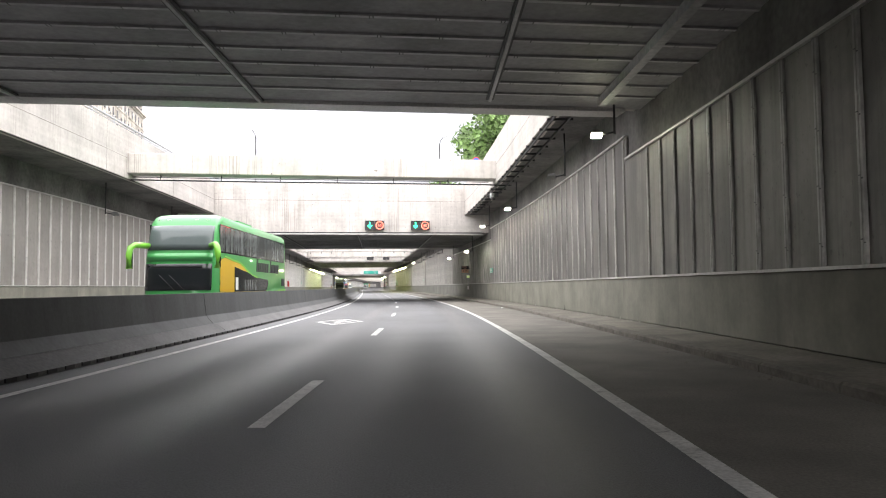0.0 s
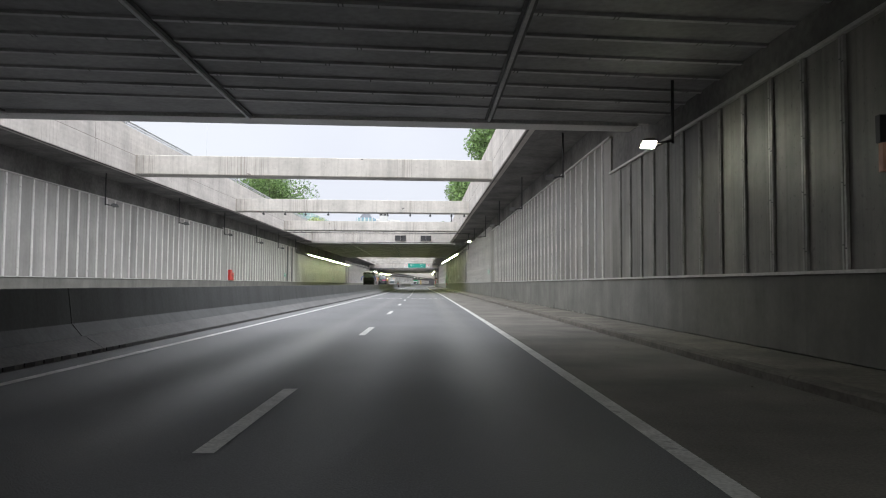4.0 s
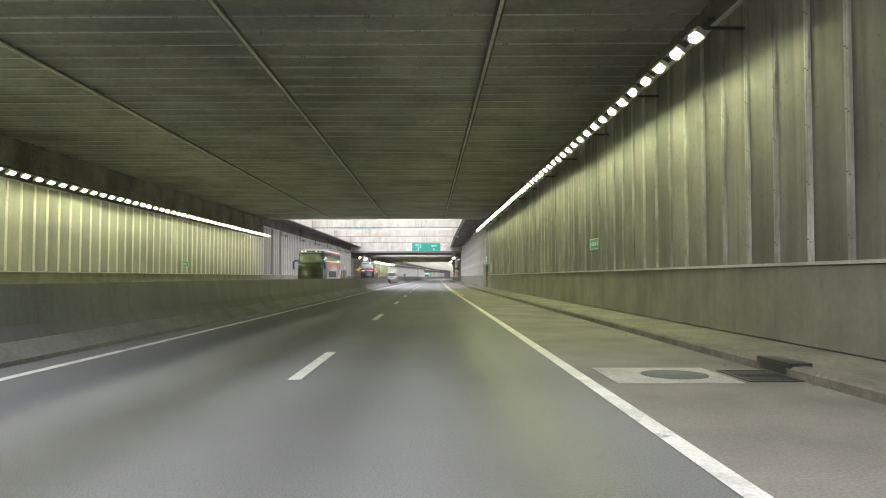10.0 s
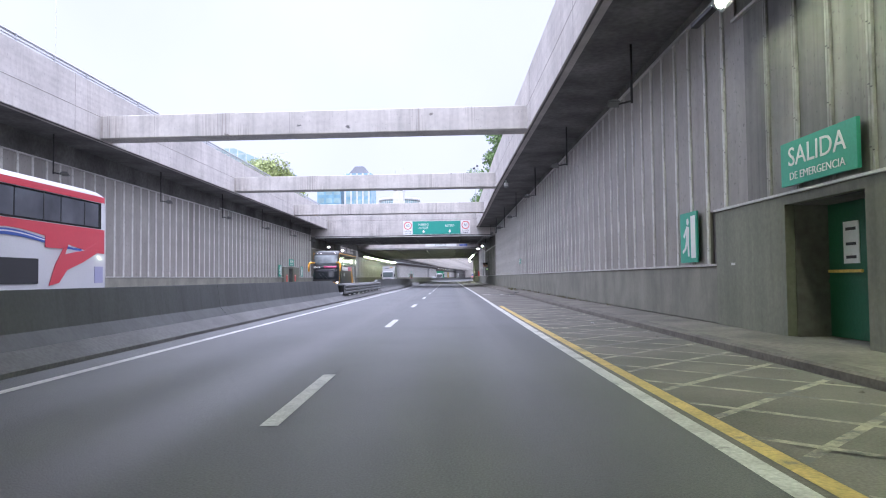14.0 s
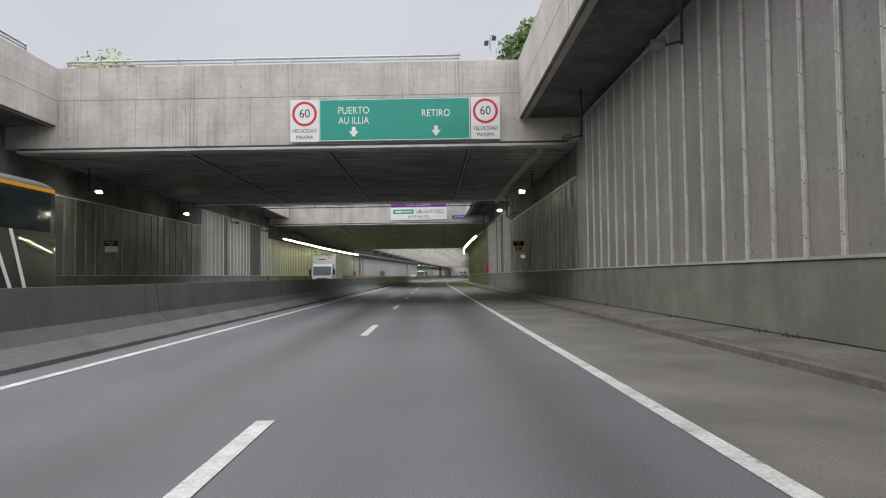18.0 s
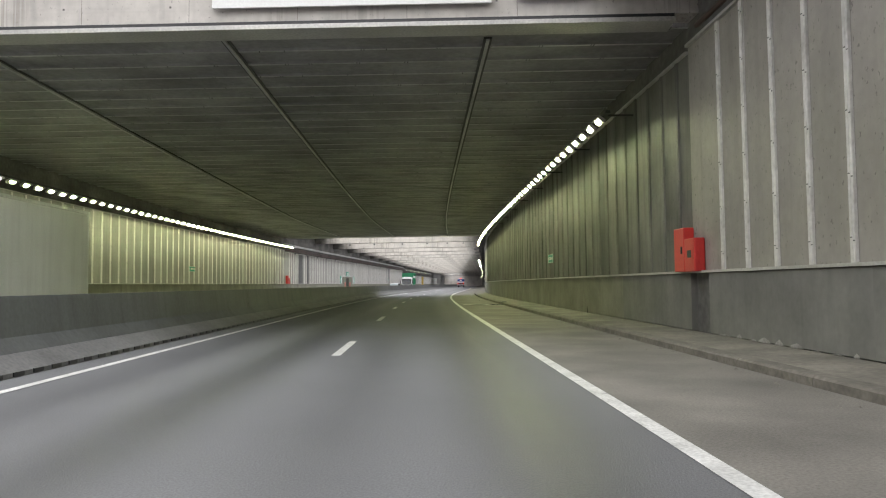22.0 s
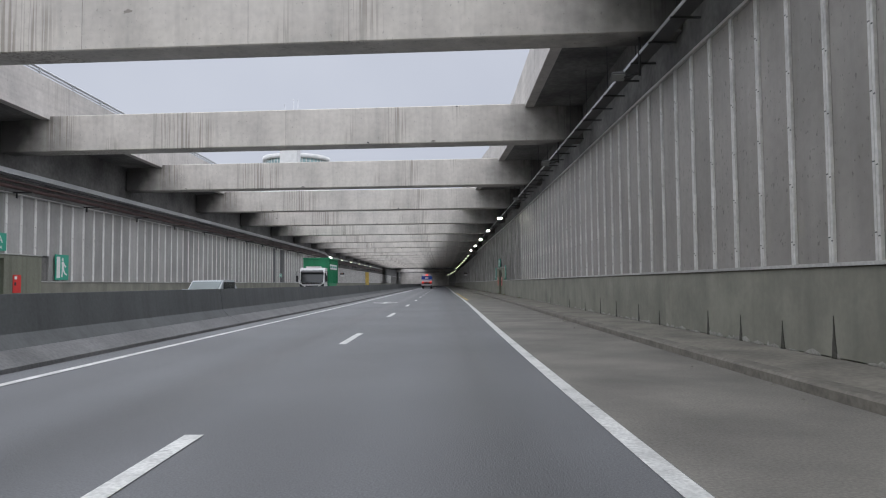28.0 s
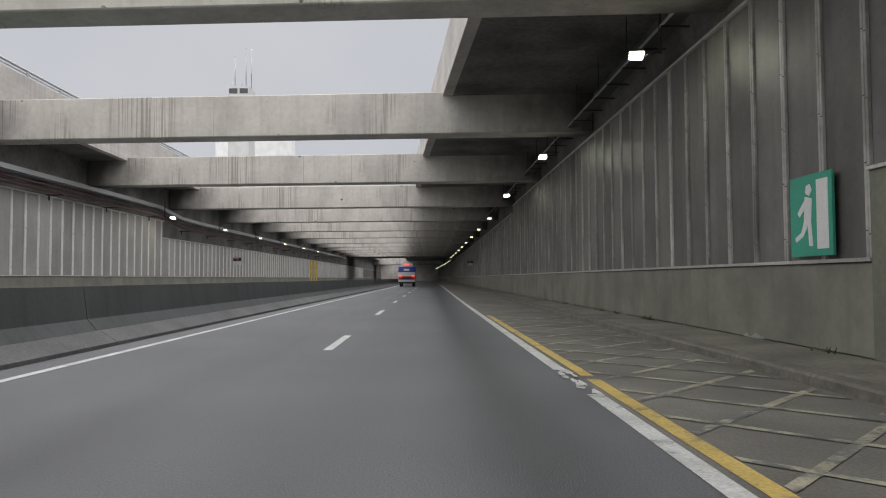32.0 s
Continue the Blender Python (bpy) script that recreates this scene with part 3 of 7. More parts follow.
panel_cache = {}
plinth_block = plinth_mesh(PLINTH_TOP - 0.165)
plinth_grey = plinth_mesh(PLINTH_TOP - 0.165, mat=PLINTHGREY)
plinth_short = plinth_mesh(PLINTH_TOP - 0.165, PITCH)
for side, face in (("right", RIGHT), ("left", LEFT)):
    sg = 1 if side == "right" else -1
    for k, (s0, s1, top_r, top_l) in enumerate(CLADDING, 1):
        top = top_r if side == "right" else top_l
        bm = bmesh.new()
        cuts = sorted([(a, b) for q, _, _, a, b in EXITS if q == side and s0 <= a < s1])
        edges = [s0] + [x for c in cuts for x in c] + [s1]
        for j, (a, b) in enumerate(zip(edges, edges[1:])):
            low = -0.1 if j % 2 == 0 else 2.45
            sweep(bm, [(face + 0.12 * sg, low), (face + 0.75 * sg, low), (face + 0.75 * sg, 9.4), (face + 0.12 * sg, 9.4)], a, b, 6.0)
        wall = structure("wall_%s_%d" % (side, k), bm, DARKCONCRETE, "concrete trench wall clad in grey ribbed metal panels", "wall")
        h = round(top - PLINTH_TOP - 0.06, 2)
        lo, hi = max(s0, -26.0), s1 if s0 < 650 else s0 + 45.0
        shift = (RIBS_R if side == "right" else RIBS_L)[k - 1] + (-0.075 if side == "right" else 0.075)
        cuts = [lo + (shift - lo) % PITCH + PITCH * i for i in range(int((hi - lo) / PITCH) + 2)]
        cuts = [lo] + [c for c in cuts if lo + 0.08 < c < hi - 0.08] + [hi]
        count = int((hi - lo) / PITCH)
        for s, ends in zip(cuts, cuts[1:]):
            wide = PITCH if ends - s > PITCH - 0.02 else round(ends - s, 2)
            foot, hh = PLINTH_TOP + 0.05, h
            if in_exit(side, s, s + wide):
                foot, hh = EXIT_TOP + 0.05, round(h - (EXIT_TOP - PLINTH_TOP), 2)
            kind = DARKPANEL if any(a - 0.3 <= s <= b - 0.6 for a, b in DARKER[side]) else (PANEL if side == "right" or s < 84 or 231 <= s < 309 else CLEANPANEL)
            if side == "right" and any(a - 0.3 <= s < b - 0.6 for a, b in DULLSTRETCHES):
                kind = TUNNELPANEL if 357 < s < 426 else GRIMYPANEL if s > 485 else DULLPANEL
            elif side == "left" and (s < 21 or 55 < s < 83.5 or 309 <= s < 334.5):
                kind = DULLPANEL
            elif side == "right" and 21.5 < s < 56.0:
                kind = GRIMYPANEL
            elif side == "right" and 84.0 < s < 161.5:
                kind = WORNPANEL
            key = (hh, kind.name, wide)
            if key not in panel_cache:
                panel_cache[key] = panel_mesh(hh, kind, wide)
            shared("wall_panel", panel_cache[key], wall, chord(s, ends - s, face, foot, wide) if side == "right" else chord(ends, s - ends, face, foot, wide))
        for i in range(int(math.ceil(count / 5))):
            s = lo + i * 5 * PITCH
            if in_exit(side, s, s + 5 * PITCH):
                for j in range(5):
                    if not in_exit(side, s + j * PITCH, s + (j + 1) * PITCH):
                        shared("plinth_slab", plinth_short, wall, chord(s + j * PITCH + (0 if side == "right" else PITCH), PITCH * sg, face - 0.02 * sg, 0.165, PITCH))
                continue
            shared("plinth_slab", plinth_grey if 56 <= s < 162 or 309 <= s < 358 else plinth_block, wall, chord(s if side == "right" else s + 5 * PITCH, 5 * PITCH * sg, face - 0.02 * sg, 0.165, 5 * PITCH))
        bm = bmesh.new()
        blocks = sorted([(a, b) for q, a, b, _, _ in EXITS if q == side and s0 <= a < s1])
        edges = [s0] + [x for c in blocks for x in c] + [s1]
        for a, b in zip(edges[::2], edges[1::2]):
            if b > a:
                sweep(bm, rect(face - 0.06 * sg, face + 0.13 * sg, PLINTH_TOP, PLINTH_TOP + 0.05), a, b)
        part("ledge", bm, TRIM, wall, "pale steel ledge on the plinth")
        bm = bmesh.new()
        sweep(bm, rect(face - 0.025 * sg, face + 0.13 * sg, top - 0.01, top + 0.05), s0, s1)
        part("top_trim", bm, TRIM, wall, "pale steel trim along the panel tops")

# ---- overhanging sides of the openings ----
WALL_HIGH = 2.46
for k, (s0, s1) in enumerate(OPENS, 1):
    low = 8.3 if s0 > 420 else 7.2
    high = 1.7 if s0 > 420 else WALL_HIGH
    for side in ("right", "left"):
        edge = open_r if side == "right" else open_l
        back = RIGHT + 0.7 if side == "right" else LEFT - 0.7
        sg = 1 if side == "right" else -1
        # the wall runs on to the covers, whose edges stand askew
        a = max(START, cross_at(s0, edge(s0)) if s0 > 0 else s0) - 0.3
        b = cross_at(s1, edge(s1)) + 0.3
        bm = bmesh.new()
        sweep(bm, lambda s: [(edge(s), low + rise(s)), (edge(s), low + high + rise(s)), (edge(s) + 0.35 * sg, low + high + rise(s)), (edge(s) + 0.35 * sg, low + rise(s))], a, b, 3.0)
        parapet = structure("parapet_%s_%d" % (side, k), bm, CONCRETE, "pale stained concrete edge wall of the opening", "parapet")
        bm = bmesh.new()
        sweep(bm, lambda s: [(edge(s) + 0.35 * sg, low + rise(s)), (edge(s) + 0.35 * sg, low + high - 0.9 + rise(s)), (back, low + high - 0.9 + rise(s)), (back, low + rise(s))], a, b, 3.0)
        structure("ceiling_%s_%d" % (side, k), bm, DARKCONCRETE, "sooty concrete overhang above the wall", "ceiling")
        # casting joints of the edge wall
        bm = bmesh.new()
        s = s0 + 5.0
        while s < s1 - 2:
            d = edge(s)
            sweep(bm, [(d - 0.004 * sg, low + rise(s)), (d - 0.004 * sg, low + high + rise(s)), (d + 0.02 * sg, low + high + rise(s)), (d + 0.02 * sg, low + rise(s))], s, s + 0.02, 1.0)
            s += 10.3
        if s0 < 420:
            sweep(bm, lambda s: [(edge(s) - 0.005 * sg, low + 1.05 + rise(s)), (edge(s) - 0.005 * sg, low + 1.075 + rise(s)), (edge(s) + 0.02 * sg, low + 1.075 + rise(s)), (edge(s) + 0.02 * sg, low + 1.05 + rise(s))], a + 0.3, b - 0.3, 3.0)
        part("casting_joint", bm, JOINT, parapet)
        if s0 < 420:
            bm = bmesh.new()
            sweep(bm, lambda s: rect(edge(s) + 0.06 * sg, edge(s) + 0.12 * sg, low - 0.03 + rise(s), low + 0.01 + rise(s)), a, b, 3.0)
            part("drip_edge", bm, DARKCONCRETE, parapet, "dark drip edge")

# ---- covers: corrugated ceilings, fascias, decks ----
for k, (s0, s1, soffit, foot) in enumerate(COVERS, 1):
    bm = bmesh.new()
    lift = lambda s: soffit + (rise(s) - rise(s0)) * (0.9 if s1 - s0 > 60 and s0 > 0 else 0.0)
    strips = (LEFT - 0.2, -10.75, -4.6, 1.6, RIGHT + 0.2)
    # broad pans with a narrow rib each metre; recess shade put into the pan colour
    pattern = ((0.0, 0.0, 0), (0.10, 0.0, 1), (0.14, 0.045, 1), (0.99, 0.045, 1))
    rows, slots = [], []
    s = s0 + 0.6
    while s < s1 - 1.6:
        for ds, dz, slot in pattern:
            rows.append([bm.verts.new(rd(cross_at(s0, d) - s0 + s + ds, d, lift(s) + dz)) for d in strips])
            slots.append(slot)
        s += 1.02
    rows.append([bm.verts.new(rd(cross_at(s1, d) - 0.6, d, lift(s) + 0.045)) for d in strips])
    for slot, a, b in zip(slots, rows, rows[1:]):
        for q in range(4):
            bm.faces.new((a[q], a[q + 1], b[q + 1], b[q])).material_index = slot
    # sheet laps and screws along the ribs
    random.seed(40 + k)
    n = int((s1 - s0 - 2.2) / 1.02)
    for i in range(n if s0 < 600 else 0):
        c = s0 + 0.6 + 1.02 * i
        d = LEFT + random.uniform(0.2, 1.4)
        while d < RIGHT:
            for off in (0.0, random.choice((0.07, 0.07, 0.0))):
                m = at(cross_at(s0, d) - s0 + c, d + off, lift(c))
                v = [bm.verts.new(m @ Vector(q)) for q in ((0, -0.01, -0.004), (0.022, -0.01, -0.004), (0.016, 0.115, -0.004), (-0.006, 0.115, -0.004))]
                bm.faces.new(v).material_index = 2
            d += random.choice((0.62, 1.25, 1.25, 1.9))
    for d in strips[1:4]:
        for half, low, slot in ((0.10, 0.02, 2), (0.035, 0.07, 0)):
            sweep(bm, lambda s: rect(d - half, d + half, lift(s) - low, lift(s) + 0.02), s0 + 0.6, s1 - 0.6, slot=slot)
    if s1 < 30 or s0 == 309.0:
        sweep(bm, rect(4.55, 4.75, soffit - 0.2, soffit + 0.02), s0 + 0.6, s1 - 0.6)
    structure("ceiling_cover_%d" % k, bm, DECK, "dark corrugated steel ceiling of the covered stretch", "ceiling", DECKSHADE, DECKSEAM)
    bm = bmesh.new()
    sweep(bm, lambda s: rect(LEFT - 0.6, RIGHT + 0.6, 8.8 + rise(s), 9.33 + rise(s)), s0 + 1.9, s1 - 1.9)
    structure("deck_%d" % k, bm, CONCRETE, "concrete deck of the covered stretch", "deck")
    for end, a, y0 in (("front", s0, 0.0), ("back", s1, -0.6)):
        line = cross_pose(a)
        zb = foot if end == "front" else lift(s1) - 0.05
        zt = 7.2 + WALL_HIGH + rise(a)
        bm = bmesh.new()
        add_box(bm, LEFT - 0.6, RIGHT + 0.6, y0, y0 + 0.6, zb + 0.2, zt)
        fascia = structure("fascia_%s_%d" % (end, k), bm, FASCIA, "pale stained concrete fascia of the cover", "fascia")
        fascia.matrix_world = line
        bm = bmesh.new()
        add_box(bm, -17.6, 5.6, y0 - 0.1, y0 + 0.6, zb, zb + 0.1)
        part("flange", bm, TRIM, fascia, "pale steel lower flange")
        bm = bmesh.new()
        add_box(bm, -17.6, 5.6, y0 - 0.02, y0 + 0.6, zb + 0.1, zb + 0.2)
        part("flange_web", bm, DARK, fascia)
        if end == "front":
            bm = bmesh.new()
            zj = 8.25 + rise(a)
            add_box(bm, open_l(a), open_r(a), -0.006, 0.1, zj, zj + 0.03)
            part("casting_joint", bm, JOINT, fascia)
            bm = bmesh.new()
            for d in np.arange(-15.0, 3.6, 2.45):
                add_box(bm, d, d + 0.012, -0.003, 0.1, zb + 0.2, zj)
                add_box(bm, d + 0.9, d + 0.91, -0.003, 0.1, zj + 0.03, zt)
            part("form_joint", bm, JOINT, fascia)
            bm = bmesh.new()
            for d in np.arange(-15.4, 3.4, 2.44):
                for z in (zb + 0.55, zj - 0.35, zj + 0.45):
                    add_box(bm, d, d + 0.045, -0.004, 0.02, z, z + 0.045)
            part("tie_holes", bm, DARKCONCRETE, fascia)

# wall added across the road, pale to brighten the otherwise black far end
bm = bmesh.new()
sweep(bm, rect(LEFT - 1, RIGHT + 1, -0.1, 10), END - 1, END)
structure("wall_far_end", bm, CONCRETE, "added pale wall closing the far end of the trench", "wall")
# unseen wall added to close the model behind the start
bm = bmesh.new()
sweep(bm, rect(LEFT - 1, RIGHT + 1, -0.1, 10), START, START + 1)
structure("wall_near_end", bm, DARKCONCRETE, "added dark wall closing the unseen trench behind", "wall")

# ---- beams across the opening ----
BEAM_S = [38.6, 100.4, 121.0, 141.5, 248.0, 268.2, 288.4, 344.0]
for s in BEAM_S:
    u = rise(s) if s > 50 else 0.05
    bm = bmesh.new()
    add_box(bm, open_l(s) - 0.2, open_r(s) + 0.2, 0.0, 1.2, 7.26 + u, 8.31 + u)
    bmesh.ops.bevel(bm, geom=bm.edges[:], offset=0.03, segments=1, affect="EDGES")
    ob = new("concrete_beam", mesh_of("concrete_beam", bm, BEAM))
    ob.matrix_world = cross_pose(s)
    tagged(ob, "rain-stained concrete beam spanning the trench", "beam", "beams across the trench")
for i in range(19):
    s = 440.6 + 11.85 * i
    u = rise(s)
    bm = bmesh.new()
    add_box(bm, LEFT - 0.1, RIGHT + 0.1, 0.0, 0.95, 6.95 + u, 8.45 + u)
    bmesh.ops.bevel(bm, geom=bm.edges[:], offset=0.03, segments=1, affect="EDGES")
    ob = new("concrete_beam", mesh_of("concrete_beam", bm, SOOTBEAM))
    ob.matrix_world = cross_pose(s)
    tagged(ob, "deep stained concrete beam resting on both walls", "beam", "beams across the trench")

# broken patches and form joints on the faces of the beams
random.seed(77)
for ob in [o for o in bpy.context.scene.objects if o.name.startswith("concrete_beam")]:
    xs, ys, zs = ([c[k] for c in ob.bound_box] for k in range(3))
    x0, x1, z0, z1 = min(xs) + 2.6, max(xs) - 2.6, min(zs), max(zs)
    for k in range(random.randint(2, 4)):
        bm = bmesh.new()
        cx, cz, r = random.uniform(x0, x1), random.choice((z0 + 0.06, z0 + 0.05, random.uniform(z0 + 0.2, z1 - 0.15), z1 - 0.05)), random.uniform(0.05, 0.16)
        turns = sorted(random.uniform(0, 2 * math.pi) for q in range(9))
        add_prism(bm, [(cx + r * random.uniform(0.5, 1.2) * math.cos(a), min(z1 - 0.03, max(z0 + 0.03, cz + 0.6 * r * random.uniform(0.5, 1.2) * math.sin(a)))) for a in turns], 1, -0.004, 0.02)
        part("spall", bm, JOINT if k % 2 else DARKCONCRETE, ob, "broken patch in the concrete")
    for k in range(random.randint(1, 3)):
        bm = bmesh.new()
        cx = random.uniform(x0, x1)
        add_box(bm, cx, cx + 0.012, -0.003, 0.02, z0 + 0.03, z1 - 0.03)
        part("form_joint", bm, JOINT, ob)

# ---- street level ground, one sheet with the trench cut out ----
bm = bmesh.new()
rows = []
for s in np.linspace(START, END, 60):
    rows.append([bm.verts.new(rd(s, d, 8.9)) for d in (-900, -16.2, RIGHT - 1.2, 900)])
for a, b in zip(rows, rows[1:]):
    bm.faces.new((a[0], a[1], b[1], b[0]))
    bm.faces.new((a[2], a[3], b[3], b[2]))
far = [bm.verts.new(rd(END, d, 8.9) + Vector((0, 1500, 0))) for d in (-900, -16.2, RIGHT - 1.2, 900)]
near = [bm.verts.new(rd(START, d, 8.9) - Vector((0, 600, 0))) for d in (-900, -16.2, RIGHT - 1.2, 900)]
for q in range(3):
    bm.faces.new((rows[-1][q], rows[-1][q + 1], far[q + 1], far[q]))
    bm.faces.new((near[q], near[q + 1], rows[0][q + 1], rows[0][q]))
structure("ground", bm, GROUND, "city ground at street level above the trench", "ground")


# ---- tunnel lamps ----
LAMPBODY = material("lamp_housing", (0.16, 0.16, 0.165), 0.5, 0.4, grain=0.1, blotch=0.2)
def led_lamp():
    base = thing("tunnel_lamp", Matrix(), "lit tunnel lamp in a row under the ceiling", "lamp", "lamps along the tunnel wall")
    bm = bmesh.new()
    add_prism(bm, [(-0.14, 0.03), (-0.1, 0.12), (0.1, 0.12), (0.14, 0.03)], 1, -0.28, 0.28)
    part("housing", bm, STEEL, base)
    bm = bmesh.new()
    add_box(bm, -0.065, 0.065, -0.15, 0.15, 0.0, 0.028)
    bmesh.ops.bevel(bm, geom=[e for e in bm.edges if abs(e.verts[0].co.z - e.verts[1].co.z) > 0.01], offset=0.05, segments=3, affect="EDGES")
    part("lens", bm, LED, base, "bright greenish-white lens")
    bm = bmesh.new()
    add_box(bm, -0.02, 0.02, -0.05, 0.05, 0.12, 0.3)
    part("bracket", bm, DARK, base)
    # hood plate added to hold the lens's light off the ceiling
    bm = bmesh.new()
    add_prism(bm, [(-0.135, 0.04), (-0.125, 0.04), (-0.115, -0.03), (-0.125, -0.03)], 1, -0.27, 0.27)
    part("hood", bm, STEEL, base)
    return base


led = led_lamp()
places = []
for s0, s1, zr, zl in ((166.8, 230.5, 5.7, 5.45), (361.5, 427.0, 5.75, 5.65)):
    for i in range(int((s1 - s0) / 1.02)):
        s = s0 + 1.02 * i
        places.append(at(s, 5.0, zr + 0.45 * (s - s0) / (s1 - s0) * (1 if s0 < 300 else 0.1)) @ pose(0, 0, 0, 0, 36, 0))
        places.append(at(s, -17.1, zl + 0.1 * (s - s0) / (s1 - s0), 180) @ pose(0, 0, 0, 0, 36, 0))
led.matrix_world = places[0]
for m in places[1:]:
    copy_thing(led, m)
for s0, s1, zr, zl in ((166.4, 230.9, 5.7, 5.45), (361.1, 427.4, 5.75, 5.65)):
    for d, z, gain, back in ((5.185, zr, 0.45 if s0 < 300 else 0.045, RIGHT + 0.05), (-17.285, zl, 0.1, LEFT - 0.13)):
        level = lambda s: z + 0.25 + gain * (s - s0 - 0.4) / (s1 - s0 - 0.8)
        rail = thing("lamp_rail", at(s0, d, 0), "dark steel rail carrying the tunnel lamps", "rail", "lamp rails")
        home = rail.matrix_world.inverted()
        bm = bmesh.new()
        sweep(bm, lambda s: rect(d - 0.07, d + 0.07, level(s) - 0.05, level(s) + 0.03), s0, s1)
        bmesh.ops.transform(bm, matrix=home, verts=bm.verts[:])
        part("beam", bm, DARK, rail)
        for s in np.arange(s0 + 0.5, s1, 5.2):
            bm = bmesh.new()
            sweep(bm, rect(min(d, back), max(d, back), level(s) - 0.02, level(s) + 0.03), s, s + 0.06)
            bmesh.ops.transform(bm, matrix=home, verts=bm.verts[:])
            part("arm", bm, DARK, rail)


def wall_lamp(lit, drop, lean):
    base = thing("wall_lamp", Matrix(), ("lit" if lit else "unlit") + " floodlight on a hanging bracket beside the wall", "lamp", "floodlights along the walls")
    bm = bmesh.new()
    add_tube(bm, [(0, 0, 0.05), (0, 0, drop)], 0.035)
    part("hanger", bm, DARK, base)
    bm = bmesh.new()
    add_tube(bm, [(0.02, 0, 0.12), (-0.42, 0, 0.02)], 0.03)
    part("arm", bm, DARK, base)
    bm = bmesh.new()
    add_prism(bm, [(-0.70, 0.02), (-0.66, 0.07), (-0.42, 0.12), (-0.34, 0.02)], 1, -0.13, 0.13)
    bmesh.ops.bevel(bm, geom=bm.edges[:], offset=0.012, segments=1, affect="EDGES")
    turn = Matrix.Translation((-0.5, 0, 0.03)) @ Matrix.Rotation(radians(lean), 4, "X") @ Matrix.Translation((0.5, 0, -0.03))
    bmesh.ops.transform(bm, matrix=turn, verts=bm.verts[:])
    head = part("head", bm, LAMPBODY, base)
    bm = bmesh.new()
    add_box(bm, -0.66, -0.38, -0.10, 0.10, -0.005, 0.018)
    bmesh.ops.transform(bm, matrix=turn, verts=bm.verts[:])
    part("lens", bm, LAMPFAR if lit > 1 else LAMP if lit else LAMPOFF, head, "bright lens" if lit else "dull lens")
    return base


kinds = {}
for lit in (2, 1, 0):
    for drop in (2.15, 2.6):
        for lean in (-32, 32):
            kinds[lit, drop, lean] = wall_lamp(lit, drop, lean)
used = set()
RIGHT_LAMPS = [(19.8, 5.45, 1), (26.8, 5.35, 0), (39.2, 5.5, 1), (50.8, 5.5, 1), (61.2, 4.2, 1), (75.9, 4.2, 1), (88.0, 5.3, 0), (99.5, 5.3, 0), (111.0, 5.35, 0), (122.3, 5.3, 0),
               (136.0, 5.75, 1), (145.2, 5.3, 0), (156.5, 5.4, 0), (236.0, 6.0, 0), (247.0, 6.0, 0), (258.5, 6.0, 0), (270.9, 5.8, 0), (282.6, 5.8, 0), (294.0, 6.0, 0), (304.0, 6.0, 0),
               (316.4, 5.6, 1), (328.9, 5.75, 1), (339.3, 5.65, 0), (351.8, 5.6, 0), (440.0, 6.0, 0), (452.0, 6.0, 0), (464.0, 6.0, 0), (476.0, 6.0, 0), (488.0, 6.0, 1),
               (500.7, 6.0, 1), (512.8, 5.95, 1), (525.2, 5.9, 1), (538.1, 5.9, 1)] + [(550.0 + 12.0 * i, 5.6 if i < 9 else 5.05, 1) for i in range(20)]
LEFT_LAMPS = [(27.0, 5.3, 0), (39.2, 5.3, 0), (50.8, 5.3, 0), (61.3, 4.6, 1), (75.9, 4.6, 1), (99.5, 5.3, 0), (111.0, 5.3, 0), (122.3, 5.3, 0), (134.0, 5.3, 0), (145.2, 5.3, 0), (156.5, 5.3, 0),
              (236.0, 5.9, 0), (247.0, 5.9, 0), (258.5, 5.9, 0), (270.0, 5.9, 0), (281.5, 5.9, 0), (293.0, 5.9, 0), (304.0, 5.9, 0), (315.0, 5.6, 1), (327.6, 5.6, 1), (340.0, 5.9, 0), (351.0, 5.9, 0)] + \
             [(545.0 + 12.0 * i, 5.3, 1) for i in range(6)]
for d, turn, rows in ((5.2, 0, RIGHT_LAMPS), (-17.2, 180, LEFT_LAMPS)):
    for s, z, lit in rows:
        key = (2 if lit and s > 545 else int(lit), 2.6 if s > 330 else 2.15, -32 if d > 0 else 32)
        m = at(s, d, z, turn)
        if key in used:
            copy_thing(kinds[key], m)
        else:
            kinds[key].matrix_world = m
            used.add(key)
for key in kinds:
    if key not in used:
        for o in (*kinds[key].children_recursive, kinds[key]):
            bpy.data.objects.remove(o)

WHITE = material("white_paint", (0.75, 0.75, 0.74), 0.5, grain=0.05, blotch=0.08)
SIGNGREEN = material("sign_green", (0.01, 0.28, 0.215), 0.45, grain=0.05, blotch=0.1)
EXITGREEN = material("exit_green", (0.04, 0.34, 0.235), 0.5, grain=0.06, blotch=0.12)
DOORGREEN = material("door_green", (0.02, 0.12, 0.065), 0.45, grain=0.08, blotch=0.15)
BLOCK = material("exit_block_paint", (0.19, 0.195, 0.15), 0.8, grain=0.1, blotch=0.15, streak=0.2, gscale=12)
RED = material("red_enamel", (0.55, 0.035, 0.03), 0.45, grain=0.06, blotch=0.12)
SIGNRED = material("sign_red", (0.6, 0.03, 0.03), 0.5, grain=0.04, blotch=0.06)
PURPLE = material("sign_purple", (0.25, 0.04, 0.33), 0.5, grain=0.04, blotch=0.06)
BLUE = material("sign_blue", (0.03, 0.08, 0.42), 0.5, grain=0.04, blotch=0.08)
INK = material("sign_ink", (0.03, 0.03, 0.035), 0.6, grain=0.04, blotch=0.0, bump=0.0)
